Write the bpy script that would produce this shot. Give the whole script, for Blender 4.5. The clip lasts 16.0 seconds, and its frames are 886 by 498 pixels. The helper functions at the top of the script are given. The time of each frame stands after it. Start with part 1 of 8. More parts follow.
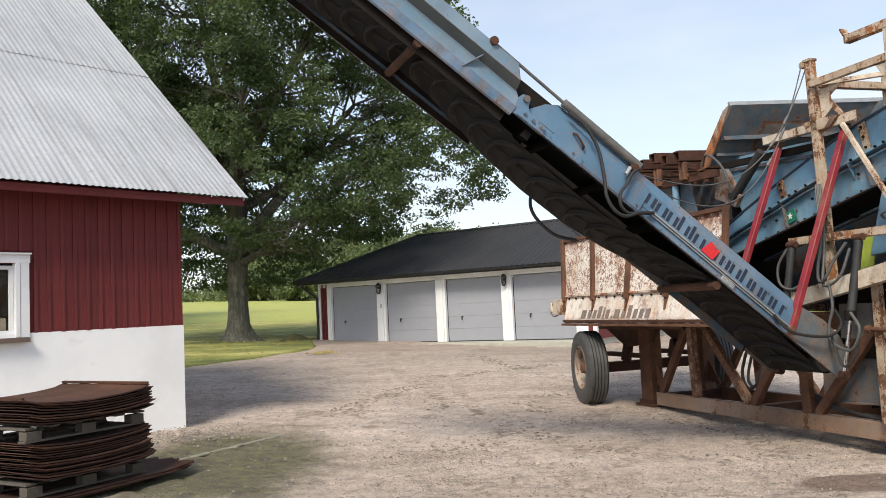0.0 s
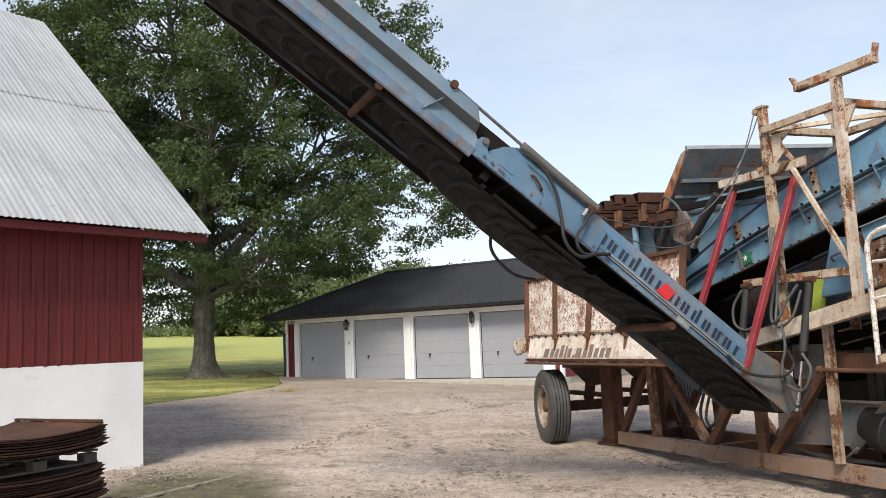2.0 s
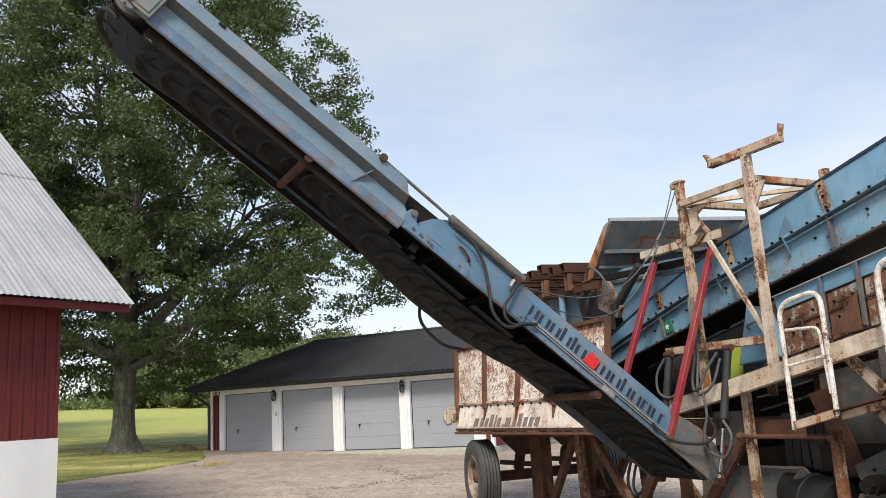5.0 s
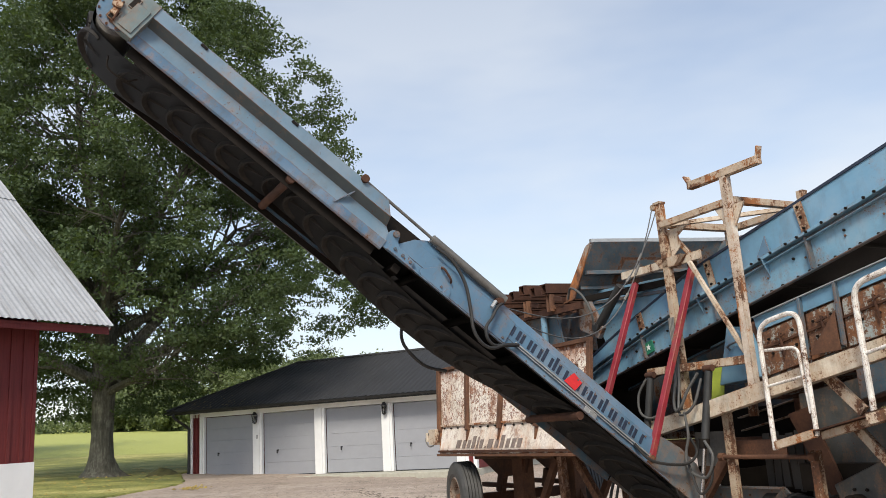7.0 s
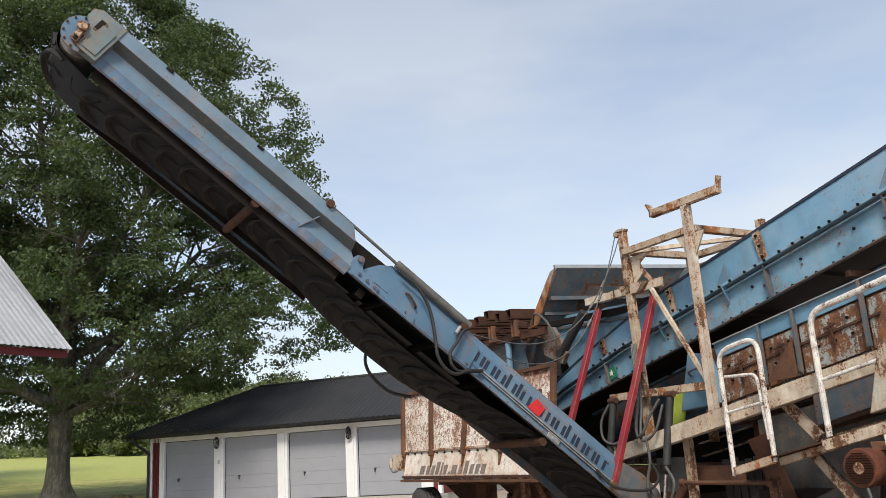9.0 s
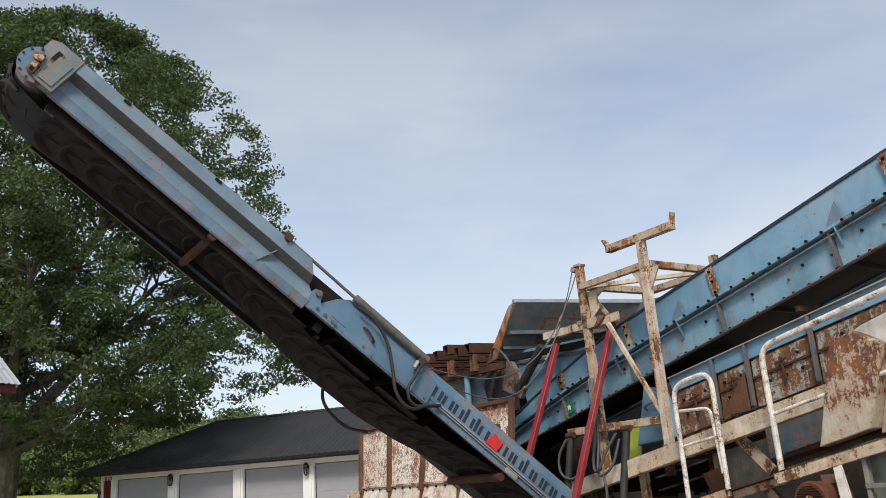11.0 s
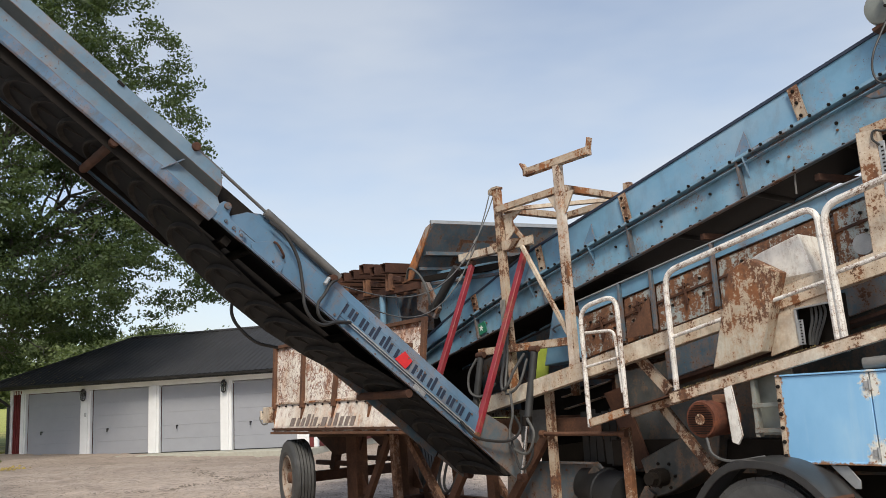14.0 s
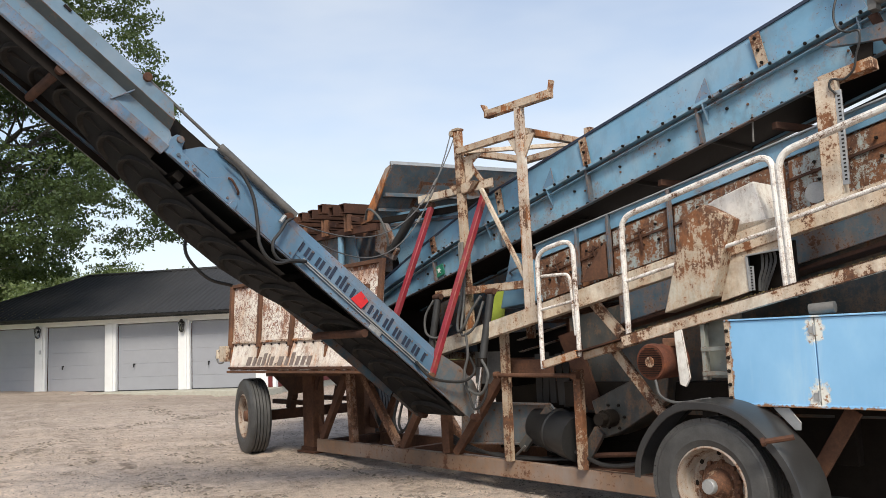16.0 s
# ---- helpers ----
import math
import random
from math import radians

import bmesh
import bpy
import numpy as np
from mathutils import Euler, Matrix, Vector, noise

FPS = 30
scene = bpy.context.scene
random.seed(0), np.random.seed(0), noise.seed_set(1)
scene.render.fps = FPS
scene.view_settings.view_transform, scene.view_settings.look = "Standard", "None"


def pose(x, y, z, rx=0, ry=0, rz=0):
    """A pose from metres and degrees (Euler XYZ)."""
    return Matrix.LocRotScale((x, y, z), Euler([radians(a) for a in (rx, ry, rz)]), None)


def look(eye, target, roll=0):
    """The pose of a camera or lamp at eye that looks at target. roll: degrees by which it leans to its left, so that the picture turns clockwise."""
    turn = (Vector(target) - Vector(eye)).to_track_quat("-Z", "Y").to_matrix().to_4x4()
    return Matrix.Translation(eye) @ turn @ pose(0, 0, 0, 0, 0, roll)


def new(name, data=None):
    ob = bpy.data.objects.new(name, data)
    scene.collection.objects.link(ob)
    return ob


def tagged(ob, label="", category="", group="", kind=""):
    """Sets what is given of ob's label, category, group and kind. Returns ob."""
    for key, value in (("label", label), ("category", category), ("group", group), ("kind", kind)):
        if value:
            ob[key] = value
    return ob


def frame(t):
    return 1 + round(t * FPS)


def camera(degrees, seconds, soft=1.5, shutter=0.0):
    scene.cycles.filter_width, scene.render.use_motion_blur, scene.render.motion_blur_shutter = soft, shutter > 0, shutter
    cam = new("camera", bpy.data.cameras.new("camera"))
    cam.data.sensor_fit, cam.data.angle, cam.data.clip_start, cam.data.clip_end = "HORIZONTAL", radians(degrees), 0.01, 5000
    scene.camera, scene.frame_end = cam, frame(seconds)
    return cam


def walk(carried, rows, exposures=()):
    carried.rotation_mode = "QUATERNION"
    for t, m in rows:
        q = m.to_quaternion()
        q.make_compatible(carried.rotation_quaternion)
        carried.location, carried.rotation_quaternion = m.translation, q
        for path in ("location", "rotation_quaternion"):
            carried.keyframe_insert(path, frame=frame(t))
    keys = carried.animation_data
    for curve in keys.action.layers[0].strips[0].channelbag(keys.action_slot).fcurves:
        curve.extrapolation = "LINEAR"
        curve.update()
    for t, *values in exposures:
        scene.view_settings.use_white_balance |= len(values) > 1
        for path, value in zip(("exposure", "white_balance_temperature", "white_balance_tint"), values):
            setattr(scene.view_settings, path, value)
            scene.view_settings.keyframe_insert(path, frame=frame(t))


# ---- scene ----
cam = camera(56.1, 16.0, 0.4)
# seconds, eye x y z, heading to the right of north, tilt up, lean to the right (degrees)
PATH = [
    (0, 0.000, 0.001, 1.579, 3.20, 4.03, 2.73),
    (0.5, 0.008, -0.037, 1.580, 3.45, 4.36, 2.47),
    (1, 0.060, -0.053, 1.585, 3.96, 4.92, 2.33),
    (1.5, 0.099, -0.069, 1.588, 4.62, 5.65, 2.33),
    (2, 0.110, -0.084, 1.593, 5.26, 6.45, 2.39),
    (2.5, 0.119, -0.107, 1.606, 6.02, 7.30, 2.62),
    (3, 0.135, -0.120, 1.605, 6.81, 8.19, 2.78),
    (3.5, 0.128, -0.139, 1.611, 7.74, 9.00, 2.92),
    (4, 0.124, -0.153, 1.616, 8.75, 9.72, 3.04),
    (4.5, 0.120, -0.154, 1.619, 9.65, 10.34, 3.10),
    (7, 0.129, -0.163, 1.615, 11.58, 12.21, 3.44),
    (7.5, 0.133, -0.168, 1.615, 12.01, 12.62, 3.45),
    (8, 0.138, -0.180, 1.616, 12.61, 13.06, 3.46),
    (8.5, 0.144, -0.195, 1.631, 13.31, 13.36, 3.51),
    (9, 0.144, -0.197, 1.632, 14.01, 13.66, 3.51),
    (11.5, 0.174, -0.239, 1.634, 17.70, 16.08, 4.08),
    (12, 0.185, -0.240, 1.632, 18.52, 16.14, 4.14),
    (12.5, 0.196, -0.240, 1.619, 19.34, 15.44, 4.00),
    (13, 0.228, -0.219, 1.606, 20.15, 13.99, 3.78),
    (13.5, 0.265, -0.202, 1.599, 20.95, 12.12, 3.49),
    (14, 0.316, -0.197, 1.582, 21.65, 10.29, 3.12),
    (14.5, 0.353, -0.182, 1.570, 22.41, 8.68, 2.77),
    (15, 0.363, -0.174, 1.561, 23.19, 7.48, 2.50),
    (15.5, 0.378, -0.174, 1.553, 23.74, 6.73, 2.32),
    (16, 0.387, -0.171, 1.542, 24.01, 6.42, 2.26),
]


def aimed(x, y, z, heading, tilt, lean):
    h, v = radians(heading), radians(tilt)
    ahead = Vector((math.sin(h) * math.cos(v), math.cos(h) * math.cos(v), math.sin(v)))
    return look((x, y, z), Vector((x, y, z)) + ahead, -lean)


EXPOSURE = [(0, 0.52), (4.5, 0.45), (9, 0.32), (12.5, 0.15), (14, 0.22), (16, 0.43)]
walk(cam, [(t, aimed(*p)) for t, *p in PATH], EXPOSURE)

# ---- sky and sun: bright, thinly overcast day ----
SUN_EL, SUN_AZ = 47, 201  # degrees; azimuth clockwise from north
world = bpy.data.worlds.new("sky")
scene.world = world
world.use_nodes = True
wn, wl = world.node_tree.nodes, world.node_tree.links
wn.clear()
w_out = wn.new("ShaderNodeOutputWorld")
w_bg = wn.new("ShaderNodeBackground")
w_sky = wn.new("ShaderNodeTexSky")
w_sky.sky_type, w_sky.sun_disc = "NISHITA", False
w_sky.sun_elevation, w_sky.sun_rotation = radians(SUN_EL), radians(SUN_AZ)
w_sky.air_density, w_sky.dust_density, w_sky.ozone_density = 1.0, 0.8, 1.0
w_co = wn.new("ShaderNodeTexCoord")
w_map = wn.new("ShaderNodeMapping")
w_map.inputs["Scale"].default_value = (1.0, 1.0, 3.2)
w_map.inputs["Rotation"].default_value = (0.15, 0.1, 0.9)
w_noise = wn.new("ShaderNodeTexNoise")
w_noise.inputs["Scale"].default_value, w_noise.inputs["Detail"].default_value = 1.3, 5
w_noise.inputs["Roughness"].default_value = 0.52
w_ramp = wn.new("ShaderNodeValToRGB")
w_ramp.color_ramp.elements[0].position, w_ramp.color_ramp.elements[0].color = 0.36, (0.38, 0.38, 0.38, 1)
w_ramp.color_ramp.elements[1].position, w_ramp.color_ramp.elements[1].color = 0.60, (1, 1, 1, 1)
w_scale = wn.new("ShaderNodeVectorMath")
w_scale.operation = "SCALE"
w_scale.inputs["Scale"].default_value = 0.14
w_cloud = wn.new("ShaderNodeMix")
w_cloud.data_type = "RGBA"
w_cloud.inputs["B"].default_value = (0.685, 0.706, 0.722, 1)
w_grad = wn.new("ShaderNodeSeparateXYZ")
w_el = wn.new("ShaderNodeMapRange")
w_el.inputs["From Min"].default_value, w_el.inputs["From Max"].default_value = 0.02, 0.65
w_el.inputs["To Min"].default_value, w_el.inputs["To Max"].default_value = 1.0, 0.36
w_mul = wn.new("ShaderNodeMath")
w_mul.operation = "MULTIPLY"
wl.new(w_co.outputs["Generated"], w_map.inputs["Vector"])
wl.new(w_map.outputs["Vector"], w_noise.inputs["Vector"])
wl.new(w_noise.outputs["Fac"], w_ramp.inputs["Fac"])
wl.new(w_co.outputs["Generated"], w_grad.inputs["Vector"])
wl.new(w_grad.outputs["Z"], w_el.inputs["Value"])
wl.new(w_ramp.outputs["Color"], w_mul.inputs[0])
wl.new(w_el.outputs["Result"], w_mul.inputs[1])
wl.new(w_sky.outputs["Color"], w_scale.inputs[0])
wl.new(w_scale.outputs["Vector"], w_cloud.inputs["A"])
wl.new(w_mul.outputs["Value"], w_cloud.inputs["Factor"])
wl.new(w_cloud.outputs["Result"], w_bg.inputs["Color"])
w_bg.inputs["Strength"].default_value = 1.0
wl.new(w_bg.outputs["Background"], w_out.inputs["Surface"])

sun = new("sun", bpy.data.lights.new("sun", "SUN"))
sun.data.energy, sun.data.angle, sun.data.color = 3.0, radians(18), (1.0, 0.91, 0.77)
h, v = radians(SUN_AZ), radians(SUN_EL)
sun.matrix_world = look((0, 0, 30), Vector((0, 0, 30)) - Vector((math.sin(h) * math.cos(v), math.cos(h) * math.cos(v), math.sin(v))))


# ---- materials ----
class Nodes:
    """Short forms for node trees."""

    def __init__(self, name):
        self.mat = bpy.data.materials.new(name)
        self.mat.use_nodes = True
        self.tree = self.mat.node_tree
        self.bsdf = self.tree.nodes["Principled BSDF"]
        self.coord = self.tree.nodes.new("ShaderNodeTexCoord").outputs["Object"]

    def make(self, kind, inputs=(), operation="", data_type="", blend_type=""):
        node = self.tree.nodes.new(kind)
        if operation:
            node.operation = operation
        if data_type:
            node.data_type = data_type
        if blend_type:
            node.blend_type = blend_type
        for key, value in dict(inputs).items():
            self.put(node.inputs[key], value)
        return node

    def put(self, socket, value):
        if isinstance(value, bpy.types.NodeSocket):
            self.tree.links.new(value, socket)
        else:
            socket.default_value = value

    def noise(self, scale, detail=6, rough=0.6, stretch=None, shift=None):
        vec = self.coord
        if shift is not None:
            vec = self.make("ShaderNodeVectorMath", {0: vec, 1: shift}, operation="ADD").outputs[0]
        if stretch:
            vec = self.make("ShaderNodeMapping", {"Vector": vec, "Scale": stretch}).outputs[0]
        return self.make("ShaderNodeTexNoise", {"Vector": vec, "Scale": scale, "Detail": detail, "Roughness": rough}).outputs["Fac"]

    def ramp(self, fac, stops):
        node = self.make("ShaderNodeValToRGB", {"Fac": fac})
        e = node.color_ramp.elements
        while len(e) < len(stops):
            e.new(0.5)
        for k, (pos, col) in enumerate(stops):
            e[k].position = pos
            e[k].color = (*col, 1) if len(col) == 3 else col
        return node.outputs["Color"]

    def mask(self, fac, lo, hi):
        return self.make("ShaderNodeMapRange", {"Value": fac, "From Min": lo, "From Max": hi}).outputs["Result"]

    def mix(self, fac, a, b):
        return self.make("ShaderNodeMix", {"Factor": fac, "A": a, "B": b}, data_type="RGBA").outputs["Result"]

    def math(self, op, a, b=0.0):
        return self.make("ShaderNodeMath", {0: a, 1: b}, operation=op).outputs[0]

    def mixf(self, fac, a, b):
        return self.make("ShaderNodeMix", {"Factor": fac, "A": a, "B": b}, data_type="FLOAT").outputs["Result"]

    def done(self, color, rough=0.6, metal=0.0, bump=None, strength=0.3, dist=0.01):
        self.put(self.bsdf.inputs["Base Color"], color)
        self.put(self.bsdf.inputs["Roughness"], rough)
        self.put(self.bsdf.inputs["Metallic"], metal)
        if bump is not None:
            b = self.make("ShaderNodeBump", {"Height": bump, "Strength": strength, "Distance": dist})
            self.tree.links.new(b.outputs["Normal"], self.bsdf.inputs["Normal"])
        return self.mat


def c4(c):
    return (*c, 1.0)


def piece_random(n):
    return n.tree.nodes.new("ShaderNodeObjectInfo").outputs["Random"]


RUST = [(0.25, (0.040, 0.019, 0.012)), (0.5, (0.118, 0.055, 0.031)), (0.75, (0.25, 0.115, 0.052))]


def rusty_paint(name, paint, rust=0.5, scale=2.2, rough=0.45, fade=0.25, streak=True, orange=0.0, dirty=0.35, band=None, wear=0.13):
    """Old paint on steel: faded, chipped and rusting; rust 0 to 1 is how much of it is gone."""
    n = Nodes(name)
    big, fine = n.noise(scale, 9, 0.66), n.noise(scale * 14, 4, 0.7)
    mid = n.noise(scale * 5.5, 7, 0.74, None, (4, 2, 6))
    chips = n.math("ADD", n.math("MULTIPLY", big, 0.50), n.math("ADD", n.math("MULTIPLY", mid, 0.28), n.math("MULTIPLY", fine, 0.22)))
    chips = n.math("ADD", n.math("MULTIPLY", chips, 1.32), -0.16)
    if streak:
        run = n.noise(scale * 3.5, 5, 0.6, (1, 1, 0.12))
        chips = n.math("ADD", n.math("MULTIPLY", chips, 0.7), n.math("MULTIPLY", run, 0.3))
    if band:
        # rust creeping in from one edge
        height = n.make("ShaderNodeSeparateXYZ", {"Vector": n.coord}).outputs[2]
        chips = n.math("ADD", chips, n.math("MULTIPLY", n.mask(height, band[0], band[1]), band[2]))
    # paint goes first from the sharp edges
    round_n = n.make("ShaderNodeBevel", {"Radius": 0.014})
    round_n.samples = 4
    flat_n = n.tree.nodes.new("ShaderNodeNewGeometry").outputs["Normal"]
    turn = n.make("ShaderNodeVectorMath", {0: round_n.outputs["Normal"], 1: flat_n}, operation="DOT_PRODUCT").outputs["Value"]
    chips = n.math("ADD", chips, n.math("MULTIPLY", n.mask(turn, 0.985, 0.80), wear))
    edge = 0.66 - 0.30 * rust
    bare = n.mask(chips, edge, edge + 0.022)
    # small flecks round the larger patches
    speck = n.math("MULTIPLY", n.mask(n.noise(scale * 19, 3, 0.7, None, (5, 1, 8)), 0.655 - 0.10 * rust, 0.675 - 0.10 * rust), n.mask(big, 0.50 - 0.16 * rust, 0.58 - 0.16 * rust))
    bare = n.math("MAXIMUM", bare, speck)
    spread = 0.17 if orange > 0.2 else 0.10
    stain = n.mask(chips, edge - spread, edge + 0.02)
    faded = tuple(min(1, c * (1 - fade) + 0.45 * fade) for c in paint)
    dark = tuple(c * 0.72 for c in paint)
    base = n.ramp(n.noise(scale * 0.8, 5, 0.6, None, (7, 3, 1)), [(0.3, dark), (0.5, paint), (0.72, faded)])
    base = n.mix(n.math("MULTIPLY", stain, 0.62 if orange > 0.2 else 0.55), base, c4((0.36, 0.185, 0.075) if orange > 0.2 else (0.28, 0.15, 0.075)))
    dirt = n.mask(n.noise(scale * 2.3, 8, 0.7, (1, 1, 0.35), (2, 9, 4)), 0.5, 0.75)
    base = n.mix(n.math("MULTIPLY", dirt, dirty), base, c4((0.12, 0.095, 0.07)))
    rustc = n.ramp(n.noise(scale * 6, 6, 0.7), RUST)
    if orange:
        glow = n.mask(n.noise(scale * 1.2, 4, 0.6, (1, 1, 0.5), (1, 6, 2)), 0.45, 0.6)
        rustc = n.mix(n.math("MULTIPLY", glow, orange), rustc, c4((0.42, 0.155, 0.045)))
    color = n.mix(bare, base, rustc)
    return n.done(color, n.mixf(bare, rough, 0.88), 0.0, n.math("SUBTRACT", fine, n.math("MULTIPLY", bare, 0.8)), 0.35, 0.004)


def rust_steel(name, tint=(1, 1, 1), rough=0.85):
    n = Nodes(name)
    a, b = n.noise(2.5, 9, 0.7), n.noise(38, 5, 0.7)
    stops = [(p, tuple(x * y for x, y in zip(c, tint))) for p, c in RUST]
    col = n.ramp(n.math("ADD", n.math("MULTIPLY", a, 0.7), n.math("MULTIPLY", b, 0.3)), [(0.3, stops[0][1]), (0.5, stops[1][1]), (0.72, stops[2][1])])
    return n.done(col, rough, 0.1, b, 0.5, 0.004)


def plain(name, color, rough=0.6, metal=0.0, vary=0.2, scale=8.0, bump=0.25, dist=0.004, stretch=None):
    n = Nodes(name)
    a, b = n.noise(scale, 7, 0.62, stretch), n.noise(scale * 9, 4, 0.7, stretch)
    lo, hi = tuple(c * (1 - vary) for c in color), tuple(min(1, c * (1 + vary)) for c in color)
    col = n.ramp(n.math("ADD", n.math("MULTIPLY", a, 0.7), n.math("MULTIPLY", b, 0.3)), [(0.3, lo), (0.7, hi)])
    return n.done(col, n.mixf(a, rough - 0.08, min(1, rough + 0.12)), metal, b, bump, dist)


BLUE = (0.148, 0.300, 0.430)
m_blue = rusty_paint("weathered blue paint", BLUE, 0.09, 1.7, 0.40, 0.24, True, 0, 0.45)
m_blue_scuffed = rusty_paint("blue paint scuffed and rust-pitted", (0.172, 0.335, 0.460), 0.13, 3.4, 0.45, 0.30, False, 0.2, 0.5)
m_blue_arm = rusty_paint("blue conveyor paint", (0.098, 0.188, 0.285), 0.16, 1.5, 0.42, 0.18, True, 0, 0.5)
m_arm_light = rusty_paint("faded grey-blue paint", (0.128, 0.208, 0.280), 0.14, 1.6, 0.42, 0.22, True, 0, 0.45)
m_arm_band = rusty_paint("blue paint streaked with black grime", (0.085, 0.160, 0.25), 0.17, 4.0, 0.5, 0.15, True, 0, 1.0)
m_arm_pale = rusty_paint("chalky grey-green paint", (0.130, 0.178, 0.184), 0.34, 3.0, 0.5, 0.22, True, 0, 0.6)
m_blue_dark = rusty_paint("grimy blue paint, also used for shade", (0.058, 0.108, 0.150), 0.32, 2.4, 0.55, 0.12, True, 0, 0.6)
m_rusty_blue = rusty_paint("rust-eaten blue paint", (0.17, 0.27, 0.33), 0.66, 2.4, 0.55, 0.25)
m_beige = rusty_paint("rust-stained cream paint", (0.70, 0.65, 0.54), 0.33, 3.0, 0.55, 0.2, True, 0.3, 0.55)
m_tube = rusty_paint("chipped white tube paint", (0.80, 0.785, 0.74), 0.28, 6.0, 0.5, 0.2, False, 0, 0.3)
m_tail = rusty_paint("grimy grey-blue paint", (0.095, 0.125, 0.145), 0.40, 2.2, 0.55, 0.15, True, 0, 0.8)
m_walk = rusty_paint("rust-bled cream paint", (0.71, 0.66, 0.555), 0.42, 3.2, 0.6, 0.2, True, 0.35, 0.6)
m_panel = rusty_paint("flaking pale blue paint", (0.33, 0.44, 0.45), 0.66, 5.0, 0.6, 0.25, True, 0.2, 0.5)
m_beige_rust = rusty_paint("mostly rusted cream paint", (0.56, 0.505, 0.41), 0.50, 3.4, 0.6, 0.2, True, 0.6)
m_mast = rusty_paint("white paint streaked with orange rust", (0.72, 0.68, 0.60), 0.42, 4.5, 0.55, 0.2, True, 0.7, 0.5)
m_white_rail = rusty_paint("chipped white paint", (0.78, 0.76, 0.71), 0.26, 5.5, 0.5, 0.25)
m_bin = rusty_paint("white paint with rust", (0.78, 0.72, 0.63), 0.51, 2.9, 0.6, 0.2, True, 0.75, 0.3, (2.12, 2.50, 0.10))


def bin_paint(name):
    """White paint crazed and blistered by rust from beneath, bleeding orange."""
    n = Nodes(name)
    at = n.make("ShaderNodeSeparateXYZ", {"Vector": n.coord})
    craze = n.noise(8.0, 4, 0.6)
    line = n.mask(n.math("ABSOLUTE", n.math("SUBTRACT", craze, 0.5)), 0.034, 0.010)
    craze2 = n.noise(17.0, 3, 0.6, None, (3, 8, 1))
    line = n.math("MAXIMUM", line, n.math("MULTIPLY", n.mask(n.math("ABSOLUTE", n.math("SUBTRACT", craze2, 0.5)), 0.030, 0.008), 0.7))
    area = n.mask(n.noise(1.9, 4, 0.6, None, (2, 5, 3)), 0.34, 0.46)
    upper = n.mask(at.outputs[2], 1.62, 1.74)
    bare = n.math("MULTIPLY", line, n.math("MULTIPLY", area, n.mixf(upper, 0.30, 1.0)))
    blob = n.mask(n.math("ADD", n.math("MULTIPLY", n.noise(5.5, 8, 0.72, (1, 1, 0.7)), 0.8), n.math("MULTIPLY", n.noise(30, 4, 0.7), 0.2)), 0.545, 0.575)
    top = n.math("MULTIPLY", n.mask(at.outputs[2], 2.30, 2.52), n.mask(n.noise(6, 7, 0.7, (1, 1, 0.4)), 0.40, 0.55))
    foot = n.math("MULTIPLY", n.mask(at.outputs[2], 1.34, 1.25), n.mask(n.noise(7, 7, 0.7), 0.40, 0.52))
    bare = n.math("MAXIMUM", bare, n.math("MAXIMUM", n.math("MULTIPLY", blob, n.mixf(upper, 0.55, 0.9)), n.math("MAXIMUM", top, foot)))
    white = n.ramp(n.noise(1.3, 6, 0.65, None, (9, 1, 4)), [(0.3, (0.62, 0.555, 0.475)), (0.5, (0.79, 0.74, 0.665)), (0.7, (0.86, 0.83, 0.78))])
    bleed = n.mask(n.noise(3.0, 7, 0.7, (1.2, 1.2, 0.35), (1, 6, 2)), 0.48, 0.72)
    white = n.mix(n.math("MULTIPLY", bleed, 0.6), white, c4((0.50, 0.27, 0.13)))
    glow = n.mask(n.noise(2.1, 6, 0.66, (1, 1, 0.6), (5, 2, 8)), 0.55, 0.66)
    white = n.mix(n.math("MULTIPLY", glow, 0.75), white, c4((0.55, 0.21, 0.055)))
    rustc = n.ramp(n.noise(14, 6, 0.7), [(0.3, (0.085, 0.030, 0.018)), (0.5, (0.20, 0.075, 0.040)), (0.7, (0.33, 0.14, 0.065))])
    color = n.mix(bare, white, rustc)
    return n.done(color, n.mixf(bare, 0.55, 0.88), 0.0, n.math("SUBTRACT", n.noise(40, 4, 0.7), n.math("MULTIPLY", bare, 0.8)), 0.4, 0.004)


